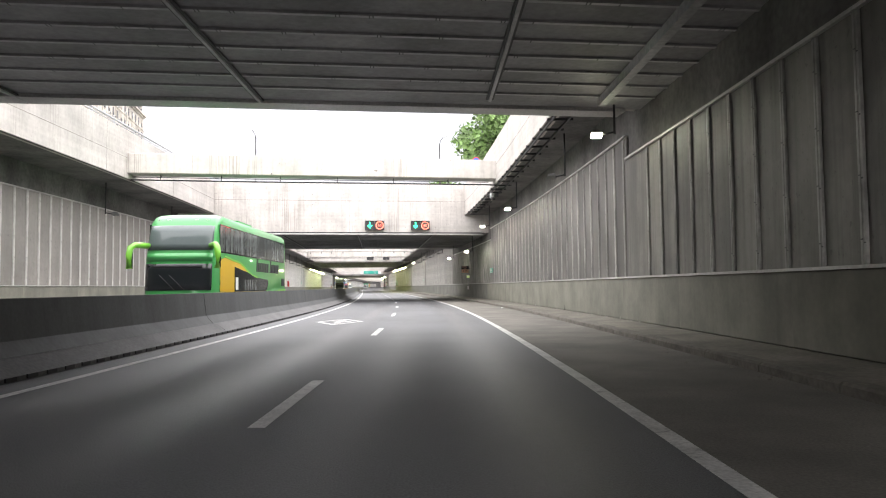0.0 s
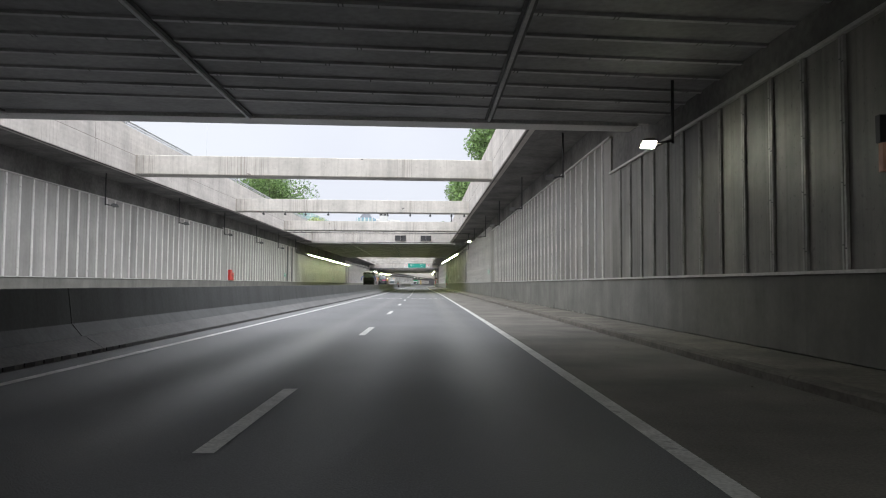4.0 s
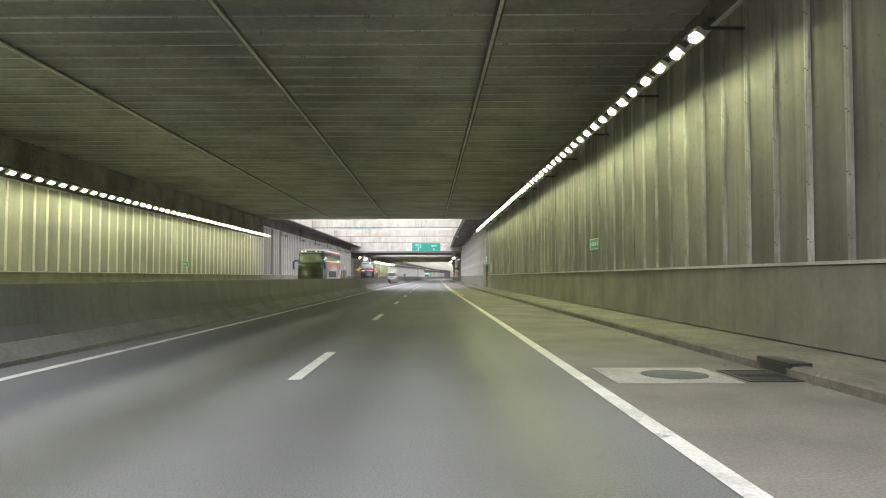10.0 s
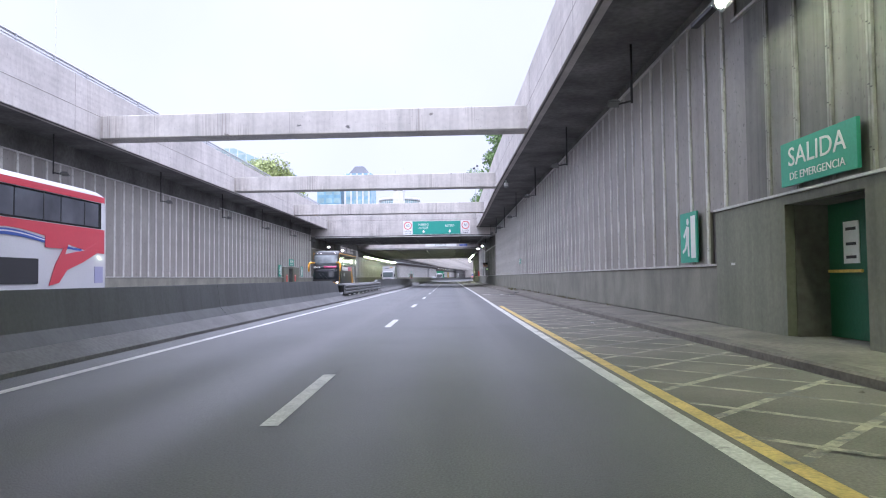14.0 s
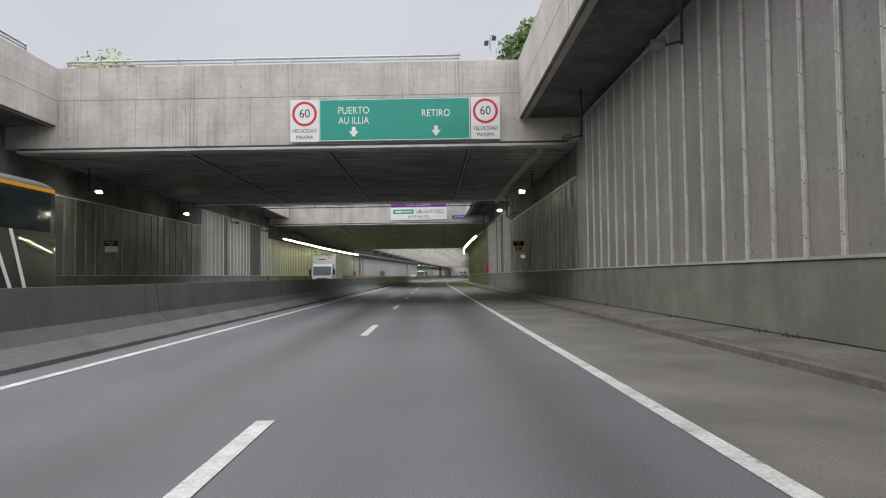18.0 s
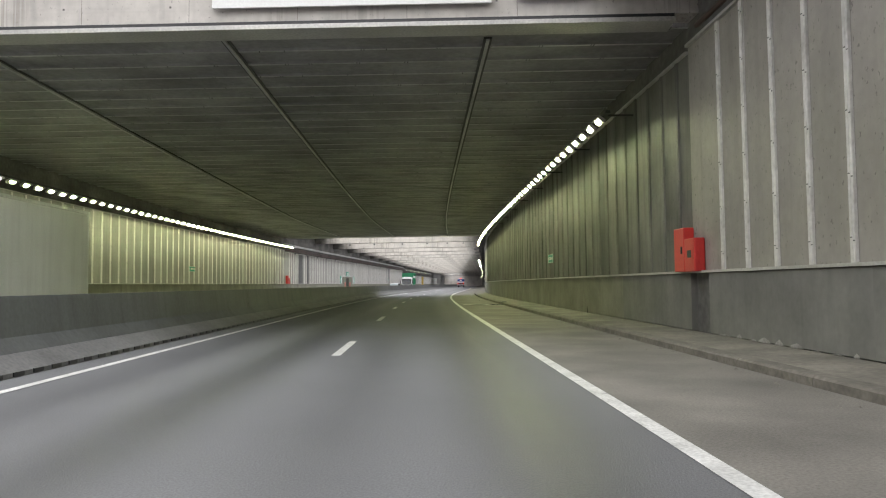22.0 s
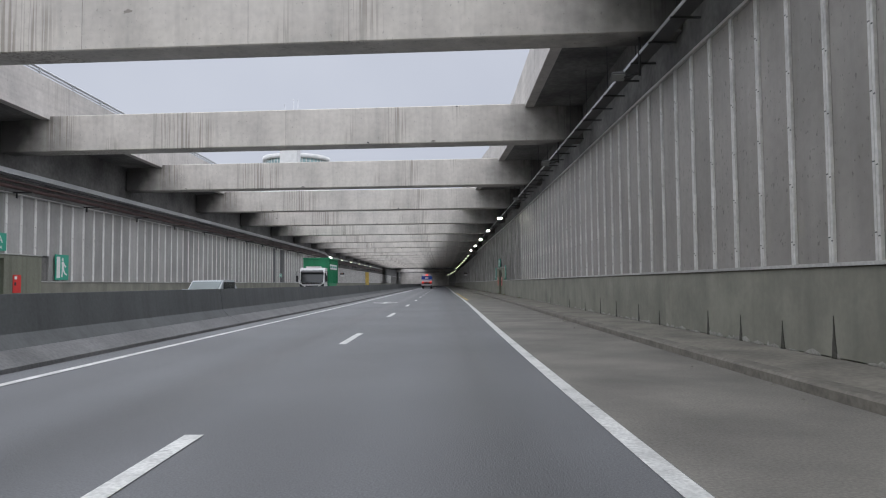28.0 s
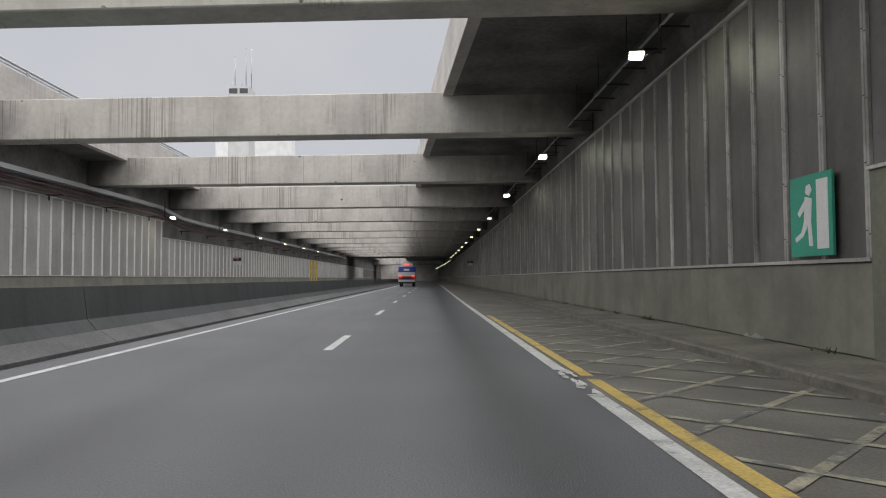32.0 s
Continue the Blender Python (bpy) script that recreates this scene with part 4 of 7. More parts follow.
ORANGE = material("orange_display", (0.75, 0.42, 0.29), 0.5, grain=0.06, blotch=0.1)
PIPE = material("dark_red_pipe", (0.062, 0.03, 0.027), 0.5, 0.1, grain=0.12, blotch=0.3, bscale=1.2)
GREENLIGHT = material("green_signal", (0.02, 0.9, 0.36), glow=1.15)
ESCAPELIGHT = material("escape_light", (0.7, 0.9, 0.4), glow=0.22)
REDLIGHT = material("red_signal", (1.0, 0.16, 0.10), glow=1.5)


# ---- painted marks on the road ----
def ring(bm, s, d, half_w, half_l, width, z=0.009, sides=40):
    """An oval outline painted flat on the road."""
    inner, outer = [], []
    for k in range(sides):
        a = 2 * math.pi * k / sides
        outer.append(bm.verts.new(rd(s + half_l * math.sin(a), d + half_w * math.cos(a), z)))
        inner.append(bm.verts.new(rd(s + (half_l - width * 1.5) * math.sin(a), d + (half_w - width) * math.cos(a), z)))
    for k in range(sides):
        j = (k + 1) % sides
        bm.faces.new((outer[k], outer[j], inner[j], inner[k]))


for d in (0.25, -3.35):
    bm = bmesh.new()
    ring(bm, 122.0, d, 1.42, 2.5, 0.17)
    mark = structure("speed_marking", bm, WORNPAINT, "worn white oval with a 60 speed limit painted on the lane", "road marking")
    word = letters("number", "60", 1.75, WORNPAINT, mark, 0, 0, 0, 0, stretch=1.75, depth=0.0)
    word.matrix_basis = at(122.0, d, 0.009) @ Matrix.Diagonal((1.0, 1.75, 1, 1))


def flat(bm, points, z=0.009):
    bm.faces.new([bm.verts.new(rd(s, d, z)) for s, d in points])


for s, d in ((25.95, -3.3), (482.15, -3.3)):
    bm = bmesh.new()
    corner = [(s + 2.15, d), (s, d + 0.87), (s - 2.15, d), (s, d - 0.87)]
    small = [(s + 1.75, d), (s, d + 0.70), (s - 1.75, d), (s, d - 0.70)]
    for k in range(4):
        j = (k + 1) % 4
        flat(bm, (corner[k], corner[j], small[j], small[k]))
    mark = structure("diamond_marking", bm, PAINT, "white diamond with an arrow painted on the lane", "road marking")
    bm = bmesh.new()
    flat(bm, ((s - 1.2, d - 0.1), (s - 1.2, d + 0.1), (s + 0.3, d + 0.1), (s + 0.3, d - 0.1)))
    flat(bm, ((s + 0.3, d - 0.32), (s + 0.3, d + 0.32), (s + 1.25, d)))
    flat(bm, ((s - 0.5, d + 0.1), (s - 0.1, d + 0.1), (s + 0.25, d + 0.42), (s - 0.15, d + 0.42)))
    part("arrow", bm, PAINT, mark)

# yellow keep-clear boxes in front of the exits
for s0, s1 in ((200.0, 247.0), (487.0, 521.4)):
    bm = bmesh.new()
    worn = [s0, s1] if s0 < 300 else [s0, 497.7, 501.2, 506.6, 506.9, s1]
    for a, b in zip(worn[::2], worn[1::2]):
        ribbon(bm, 2.14, 2.30, 0.010, a, b)
    box = structure("keep_clear_line", bm, WORNYELLOW, "yellow line along a keep-clear box on the shoulder", "road marking")
    bm = bmesh.new()
    s = s0
    while s < s1 - 2.2:
        flat(bm, ((s, 2.32), (s + 0.14, 2.32), (s + 2.34, 4.5), (s + 2.2, 4.5)))
        flat(bm, ((s + 2.2, 2.32), (s + 2.34, 2.32), (s + 0.14, 4.5), (s, 4.5)), 0.012)
        s += 1.5
    part("cross_hatching", bm, HATCHPAINT, box, "pale worn yellow cross-hatching")

RAILGREY = material("weathered_rail", (0.17, 0.172, 0.178), 0.5, 0.4, grain=0.12, blotch=0.25)

# ---- steel rail in the gap of the barrier ----
rail = thing("guard_rail", at(GAP0, 0), "dark weathered steel guard rail closing a gap in the barrier", "guard rail")
inv = at(GAP0, 0).inverted()


def local_sweep(name, outline, s0, s1, mat, parent, label="", step=4.0):
    bm = bmesh.new()
    sweep(bm, outline, s0, s1, step)
    bmesh.ops.transform(bm, matrix=inv, verts=bm.verts[:])
    return part(name, bm, mat, parent, label)


for side, k in ((-6.02, 1), (-6.96, -1)):
    wave = [(0, 0.36), (0.08, 0.41), (0.08, 0.47), (0, 0.53), (0.08, 0.60), (0.08, 0.66), (0, 0.72), (0.08, 0.79), (0.08, 0.85), (0, 0.90)]
    local_sweep("rail_beam", [(side + x * k, z) for x, z in wave] + [(side - 0.02 * k, 0.90), (side - 0.02 * k, 0.36)], GAP0 + 0.1, GAP1 - 0.1, RAILGREY, rail)
local_sweep("rail_base", [(-5.75, 0.0), (-5.75, 0.06), (-6.06, 0.24), (-6.92, 0.24), (-7.23, 0.06), (-7.23, 0.0)], GAP0 + 0.05, GAP1 - 0.05, TOE, rail)
local_sweep("rail_top", rect(-6.9, -6.08, 0.86, 0.93), GAP0 + 0.1, GAP1 - 0.1, RAILGREY, rail)
for i in range(9):
    s = GAP0 + 1.0 + 2.15 * i
    local_sweep("post", rect(-6.55, -6.42, 0.2, 0.87), s, s + 0.14, DARK, rail)
    local_sweep("reflector", rect(-5.99, -5.96, 0.27, 0.33), s + 0.5, s + 1.25, WHITE, rail, "white reflector strip")
bm = bmesh.new()
for i in range(16):
    s = GAP0 - 4 + 1.7 * i
    flat(bm, ((s, -5.2), (s + 0.35, -5.2), (s + 1.0, -5.68), (s + 0.65, -5.68)))
structure("gap_hatching", bm, PAINT, "white diagonal hatching beside the guard rail", "road marking")

# ---- emergency exits ----
for side, e0, e1, d0, d1 in EXITS:
    turn, face = (0, RIGHT) if side == "right" else (180, LEFT)
    sg = 1 if side == "right" else -1
    # local y runs from the first end of the block as seen along the wall
    m = at(e0 if side == "right" else e1, face, 0.16, turn)
    a, b = (d0 - e0, d1 - e0) if side == "right" else (e1 - d1, e1 - d0)
    long = e1 - e0
    block = thing("exit_block", m, "olive painted concrete exit wall with a doorway in it", "exit wall", "emergency exits")
    bm = bmesh.new()
    add_box(bm, -0.05, 0.115, 0.01, a, 0.0, EXIT_TOP - 0.16)
    part("pier", bm, BLOCK, block)
    bm = bmesh.new()
    add_box(bm, -0.05, 0.115, b, long - 0.01, 0.0, EXIT_TOP - 0.16)
    part("pier", bm, BLOCK, block)
    bm = bmesh.new()
    add_box(bm, -0.05, 0.115, a, b, 2.3, EXIT_TOP - 0.16)
    part("lintel", bm, BLOCK, block)
    bm = bmesh.new()
    add_box(bm, -0.09, 0.115, 0.0, long, EXIT_TOP - 0.155, EXIT_TOP - 0.11)
    part("top_ledge", bm, TRIM, block, "pale steel ledge")
    bm = bmesh.new()
    add_box(bm, 0.76, 0.9, a - 0.3, b + 0.3, -0.05, 2.6)
    part("niche_back", bm, DARKCONCRETE, block)
    bm = bmesh.new()
    add_box(bm, 0.0, 0.78, a - 0.02, b + 0.02, -0.2, -0.01)
    part("niche_floor", bm, WALK, block)
    bm = bmesh.new()
    add_box(bm, 0.70, 0.752, a + 0.02, b - 0.02, 0.0, 2.28)
    add_box(bm, 0.68, 0.70, a + 0.02, b - 0.02, 0.92, 0.99)
    door = part("door", bm, DOORGREEN, block, "dark green steel exit door")
    bm = bmesh.new()
    mid = (a + b) / 2
    add_box(bm, 0.62, 0.66, mid + 0.1, b - 0.12, 1.10, 1.15)
    part("push_bar", bm, YELLOW, door, "yellow push bar")
    bm = bmesh.new()
    add_box(bm, 0.685, 0.70, b - 0.95, b - 0.5, 1.25, 1.95)
    notice = part("notice", bm, WHITE, door, "white notice sheet")
    bm = bmesh.new()
    for z in (1.8, 1.55, 1.33):
        add_box(bm, 0.68, 0.686, b - 0.87, b - 0.58, z, z + 0.05)
    part("notice_lines", bm, INK, door)
    # lit word sign over the door
    sign = thing("exit_sign", at(0, 0) , "green exit sign with white letters above the doorway", "sign", "exit signs")
    sign.matrix_world = m @ pose(0, mid, EXIT_TOP + 0.02)
    bm = bmesh.new()
    add_box(bm, -0.11, -0.05, -1.15, 1.15, -0.04, 0.7)
    part("board", bm, EXITGREEN, sign)
    face_turn = -90
    letters("word", "SALIDA", 0.45, WHITE, sign, -0.115, 0, 0.42, 90, face_turn, wide=1.2)
    letters("small_word", "DE EMERGENCIA", 0.18, WHITE, sign, -0.115, 0, 0.1, 90, face_turn, wide=1.25)
    for off, flip in ((-1.7, 1), (long + (1.4 if e0 > 499 else 1.7), -1)):
        man = thing("escape_sign", m @ pose(0, off, PLINTH_TOP - 0.05), "green escape-route sign with a white doorway shape", "sign", "escape-route signs")
        bm = bmesh.new()
        add_box(bm, -0.07, -0.03, -0.58, 0.58, 0.0, 1.22)
        part("board", bm, EXITGREEN, man)
        bm = bmesh.new()
        add_box(bm, -0.076, -0.07, 0.18 * flip, 0.48 * flip, 0.1, 1.12)
        for shape in (((-0.02, 0.90), (0.06, 0.98), (0.0, 1.08), (-0.1, 1.06), (-0.12, 0.95)), ((-0.18, 0.5), (0.02, 0.5), (0.06, 0.86), (-0.14, 0.9)),
                      ((-0.14, 0.86), (-0.1, 0.76), (-0.3, 0.6), (-0.36, 0.66)), ((-0.18, 0.52), (-0.02, 0.52), (-0.2, 0.3), (-0.42, 0.22), (-0.44, 0.29), (-0.26, 0.36)),
                      ((-0.08, 0.52), (0.02, 0.52), (0.06, 0.15), (-0.04, 0.15))):
            add_prism(bm, [(x * flip, z) for x, z in shape], 0, -0.076, -0.07)
        part("doorway_shape", bm, WHITE, man, "plain white shapes")
    for off in (a - 0.9,) if e0 == 223.9 else (a - 0.9, b + 1.1):
        cab = thing("hose_cabinet", m @ pose(0, off, 0.82), "small red fire cabinet on the exit wall", "fire cabinet", "fire cabinets")
        bm = bmesh.new()
        add_box(bm, -0.085, -0.05, -0.28, 0.28, 0.0, 0.78)
        bmesh.ops.bevel(bm, geom=bm.edges[:], offset=0.01, segments=1, affect="EDGES")
        part("box", bm, RED, cab)
        bm = bmesh.new()
        add_box(bm, -0.09, -0.084, 0.08, 0.2, 0.32, 0.46)
        part("label", bm, INK, cab)
        bm = bmesh.new()
        add_box(bm, -0.09, -0.084, 0.02, 0.2, 0.58, 0.72)
        part("sticker", bm, WHITE, cab)
    if e0 > 400 and side == "right":
        bell = thing("alarm_bell", m @ pose(0, a - 0.42, 1.95), "small dark red alarm bell on the exit wall", "bell")
        bm = bmesh.new()
        add_cylinder(bm, (-0.07, 0, 0.0), 0, 0.13, 0.05, 18)
        part("gong", bm, PIPE, bell)
        bm = bmesh.new()
        add_box(bm, -0.1, -0.05, -0.05, 0.05, -0.26, -0.12)
        part("striker_box", bm, DARK, bell)
        button = thing("call_button", m @ pose(0, a - 0.3, 1.05), "small dark call button on the exit wall", "button")
        bm = bmesh.new()
        add_box(bm, -0.09, -0.05, -0.06, 0.06, 0.0, 0.2)
        bmesh.ops.bevel(bm, geom=bm.edges[:], offset=0.01, segments=1, affect="EDGES")
        part("case", bm, DARK, button)

# ---- direction signs along the walls ----
SALIDAS = (("right", 55.9, 2.28), ("right", 128.4, 2.25), ("right", 179.4, 2.25), ("right", 276.9, 2.35), ("right", 375.1, 2.2), ("right", 424.0, 2.2),
           ("left", 154.0, 2.1), ("left", 206.6, 2.0), ("left", 346.9, 2.05), ("left", 396.5, 2.4), ("left", 517.0, 2.1))
for side, s, z in SALIDAS:
    turn, face = (0, RIGHT) if side == "right" else (180, LEFT)
    sign = thing("way_out_sign", at(s, face, z, turn), "small green way-out sign with arrows on the panels", "sign", "way-out signs")
    bm = bmesh.new()
    add_box(bm, 0.006, 0.05, -0.66, 0.66, 0.0, 0.4)
    part("board", bm, EXITGREEN, sign)
    bm = bmesh.new()
    for y0, y1, z0, z1 in ((-0.65, 0.65, 0.01, 0.03), (-0.65, 0.65, 0.37, 0.39), (-0.65, -0.63, 0.03, 0.37), (0.63, 0.65, 0.03, 0.37)):
        add_box(bm, 0.001, 0.007, y0, y1, z0, z1)
    part("border", bm, WHITE, sign)
    letters("word", "SALIDA", 0.2, WHITE, sign, 0.003, 0, 0.2, 90, -90)
    for k in (-1, 1):
        bm = bmesh.new()
        add_prism(bm, [(k * 0.6, 0.2), (k * 0.47, 0.08), (k * 0.47, 0.32)], 0, 0.0, 0.006)
        part("arrow", bm, WHITE, sign)

# ---- red hydrant cabinets ----
for side, s in (("left", 127.3), ("right", 357.3), ("left", 426.8)):
    turn, face = (0, RIGHT) if side == "right" else (180, LEFT)
    cab = thing("hydrant_cabinet", at(s, face, PLINTH_TOP + 0.03, turn), "red stepped hydrant cabinet standing on the plinth ledge", "fire cabinet", "fire cabinets")
    bm = bmesh.new()
    add_box(bm, -0.2, 0.04, 0.0, 0.62, 0.0, 0.98)
    bmesh.ops.bevel(bm, geom=bm.edges[:], offset=0.02, segments=1, affect="EDGES")
    part("tall_box", bm, RED, cab)
    bm = bmesh.new()
    add_box(bm, -0.2, 0.04, -0.6, -0.01, 0.0, 0.72)
    bmesh.ops.bevel(bm, geom=bm.edges[:], offset=0.02, segments=1, affect="EDGES")
    part("low_box", bm, RED, cab)
    bm = bmesh.new()
    add_box(bm, -0.206, -0.198, -0.42, -0.2, 0.3, 0.46)
    part("label", bm, INK, cab)
    bm = bmesh.new()
    add_box(bm, -0.23, -0.198, 0.1, 0.14, 0.4, 0.56)
    part("handle", bm, BLACK, cab)

# ---- distance boards on the wall ----
for s, d, z, text, turn in ((69.0, 5.5, 2.55, "1.75", 0), (326.0, 5.62, 2.84, "2.00", 8), (593.0, 5.55, 2.9, "", 0), (318.3, -17.55, 2.72, "", 0), (564.0, -17.6, 2.6, "", 0)):
    sign = thing("distance_board", at(s, d, z, turn), "small black and orange distance board on a wall arm", "sign", "distance boards")
    lit = bool(text)
    bm = bmesh.new()
    add_box(bm, -0.36, 0.36, -0.04, 0.04, 0.33, 0.64)
    part("header", bm, BLACK, sign)
    bm = bmesh.new()
    add_box(bm, -0.33, 0.33, -0.04, 0.04, 0.0, 0.325)
    part("plate", bm, ORANGE if lit else WHITE, sign)
    bm = bmesh.new()
    for x0, x1, zz in ((-0.28, 0.16, 0.54),) if lit else ((-0.28, 0.16, 0.53), (-0.12, 0.12, 0.41)):
        add_box(bm, x0, x1, -0.046, -0.038, zz, zz + 0.035)
    part("header_bars", bm, ORANGE, sign)
    if text:
        letters("number", text, 0.27, INK, sign, 0, -0.045, 0.16)
        letters("unit", "Km", 0.13, ORANGE, sign, 0, -0.045, 0.42)
    bm = bmesh.new()
    out = 0.6 if d > 0 else -0.6
    add_tube(bm, [(0.0, 0.03, 0.4), (out, 0.03, 0.4)], 0.025)
    part("arm", bm, DARK, sign)
    if d > 0 and s < 500:
        bm = bmesh.new()
        add_box(bm, 0.22, 0.36, -0.05, 0.06, -1.62, -1.3)
        part("box", bm, WHITE, sign, "small white box")
        bm = bmesh.new()
        add_tube(bm, [(0.3, 0, -1.32), (0.3, 0, 0.02)], 0.02)
        part("conduit", bm, STEEL, sign)
        bm = bmesh.new()
        add_box(bm, 0.14, 0.43, -0.06, 0.05, -0.48, -0.30)
        part("glowing_plate", bm, ESCAPELIGHT, sign, "small lit yellow-green escape plate")
        bm = bmesh.new()
        add_box(bm, 0.14, 0.43, -0.06, 0.05, -0.295, -0.2)
        part("white_plate", bm, WHITE, sign, "white strip")

# ---- lane signals on the fascias ----
for s, z, groups, lit in ((56.6, 5.78, ((-3.97, -2.43), (-0.32, 1.2)), True), (162.0, 7.36, ((-4.1, -2.54), (-0.47, 1.03)), False)):
    for x0, x1 in groups:
        sig = thing("lane_signal", cross_pose(s, (x0 + x1) / 2, z), "pair of square lane signals, " + ("lit green arrow and red 60" if lit else "both dark"), "signal", "lane signals")
        w = (x1 - x0) / 2 - 0.03
        for k, x in enumerate((-w - 0.02, 0.02)):
            bm = bmesh.new()
            add_box(bm, x, x + w, -0.32, -0.1, 0.0, 0.72)
            case = part("case", bm, DARK, sig)
            bm = bmesh.new()
            add_box(bm, x - 0.01, x + w + 0.01, -0.42, -0.32, 0.70, 0.725)
            part("hood", bm, DARK, case)
            mid = x + w / 2
            if lit and k == 0:
                bm = bmesh.new()
                add_box(bm, mid - 0.05, mid + 0.05, -0.326, -0.32, 0.3, 0.62)
                add_prism(bm, [(mid - 0.22, 0.34), (mid, 0.1), (mid + 0.22, 0.34), (mid + 0.12, 0.38), (mid, 0.26), (mid - 0.12, 0.38)], 1, -0.328, -0.32)
                part("arrow", bm, GREENLIGHT, case, "lit green arrow")
            if lit and k == 1:
                bm = bmesh.new()
                for i in range(24):
                    a0, a1 = 2 * math.pi * i / 24, 2 * math.pi * (i + 1) / 24
                    add_prism(bm, [(mid + r * math.cos(a), 0.36 + r * math.sin(a)) for r, a in ((0.26, a0), (0.32, a0), (0.32, a1), (0.26, a1))], 1, -0.327, -0.32)
                bmesh.ops.remove_doubles(bm, verts=bm.verts[:], dist=0.001)
                part("ring", bm, REDLIGHT, case, "lit red ring")
                letters("number", "60", 0.3, REDLIGHT, case, mid, -0.326, 0.36)
        bm = bmesh.new()
        add_box(bm, -0.5, 0.5, -0.1, 0.0, 0.2, 0.3)
        part("bracket", bm, STEEL, sig)


def speed_disc(bm_ring, x, z, r):
    for i in range(28):
        a0, a1 = 2 * math.pi * i / 28, 2 * math.pi * (i + 1) / 28
        add_prism(bm_ring, [(x + q * math.cos(a), z + q * math.sin(a)) for q, a in ((r * 0.8, a0), (r, a0), (r, a1), (r * 0.8, a1))], 1, -0.066, -0.06)


# overhead direction sign
S3 = 308.9
sign = thing("direction_sign", cross_pose(S3, -1.58, 6.87), "large green overhead direction sign with white words", "sign")
bm = bmesh.new()
add_box(bm, -3.15, 3.15, -0.06, -0.01, 0.0, 1.78)
part("board", bm, SIGNGREEN, sign)
bm = bmesh.new()
for x0, x1, z0, z1 in ((-3.13, 3.13, 0.02, 0.05), (-3.13, 3.13, 1.73, 1.76), (-3.13, -3.10, 0.05, 1.73), (3.10, 3.13, 0.05, 1.73)):
    add_box(bm, x0, x1, -0.066, -0.06, z0, z1)
part("border", bm, WHITE, sign)
letters("word", "PUERTO", 0.42, WHITE, sign, -1.7, -0.062, 1.28, wide=0.85)
letters("word", "AU ILLIA", 0.42, WHITE, sign, -1.7, -0.062, 0.86, wide=0.8)
letters("word", "RETIRO", 0.42, WHITE, sign, 1.72, -0.062, 1.12, wide=0.85)
for x in (-1.7, 1.72):
    bm = bmesh.new()
    add_prism(bm, [(x - 0.08, 0.6), (x - 0.08, 0.42), (x - 0.2, 0.42), (x, 0.17), (x + 0.2, 0.42), (x + 0.08, 0.42), (x + 0.08, 0.6)], 1, -0.066, -0.06)
    part("arrow", bm, WHITE, sign)
for x in (-5.33, 2.19):
    plate = thing("speed_sign", cross_pose(S3, x, 6.88), "white speed limit sign with a red ring on the fascia", "sign", "speed signs")
    bm = bmesh.new()
    add_box(bm, -0.6, 0.6, -0.06, -0.01, 0.0, 1.76)
    part("board", bm, WHITE, plate)
    bm = bmesh.new()
    speed_disc(bm, 0, 1.17, 0.52)
    part("ring", bm, SIGNRED, plate, "red ring")
    letters("number", "60", 0.52, INK, plate, 0, -0.063, 1.17, wide=0.9)
    letters("word", "VELOCIDAD", 0.22, INK, plate, 0, -0.063, 0.45, wide=0.85)
    letters("word", "MAXIMA", 0.22, INK, plate, 0, -0.063, 0.18, wide=0.85)

# overhead toll sign
S4 = 357.5
sign = thing("toll_sign", cross_pose(S4, -1.52, 7.42), "white and purple overhead toll sign", "sign")
bm = bmesh.new()
add_box(bm, -3.1, 3.1, -0.06, -0.01, 0.0, 1.9)
part("board", bm, WHITE, sign)
bm = bmesh.new()
add_box(bm, -3.05, 3.05, -0.066, -0.06, 1.38, 1.86)
part("band", bm, PURPLE, sign, "purple band")
letters("word", "PEAJE SIN BARRERA", 0.36, WHITE, sign, 0.0, -0.068, 1.62, wide=0.85)
bm = bmesh.new()
add_box(bm, -2.8, -0.55, -0.066, -0.06, 0.66, 1.14)
logo = part("logo_patch", bm, SIGNGREEN, sign, "green logo patch")
bm = bmesh.new()
add_box(bm, -2.6, -1.75, -0.07, -0.066, 0.8, 1.0)
add_box(bm, -1.65, -0.7, -0.07, -0.066, 0.84, 0.96)
part("logo_bar", bm, WHITE, logo)
letters("word", "OBLIGATORIO", 0.58, INK, sign, 1.2, -0.063, 0.88, wide=0.8)
letters("word", "EVITE MULTAS", 0.42, INK, sign, 0.0, -0.063, 0.32, wide=0.85)
plate = thing("street_name_sign", cross_pose(S4, 2.9, 7.5), "small blue street name plate with white letters", "sign")
bm = bmesh.new()
add_box(bm, -0.75, 0.75, -0.06, -0.01, 0.0, 0.34)
part("board", bm, BLUE, plate)
letters("word", "LA RABIDA", 0.25, WHITE, plate, 0, -0.063, 0.17, wide=0.9)


# ---- railings along the street edge ----
def railing(points, label):
    base = thing("railing", Matrix.Translation(points[0]), label, "railing", "railings at street level")
    rel = [Vector(p) - Vector(points[0]) for p in points]
    for dz, r in ((0.34, 0.055), (0.19, 0.035)):
        bm = bmesh.new()
        add_tube(bm, [p + Vector((0, 0, dz)) for p in rel], r)
        part("rail", bm, STEEL, base)
    bm = bmesh.new()
    add_prism(bm, [(-0.035, -0.035), (0.035, -0.035), (0.035, 0.035), (-0.035, 0.035)], 2, 0.0, 0.35)
    post = mesh_of("post", bm, STEEL)
    for p in rel:
        shared("post", post, base, Matrix.Translation(p))


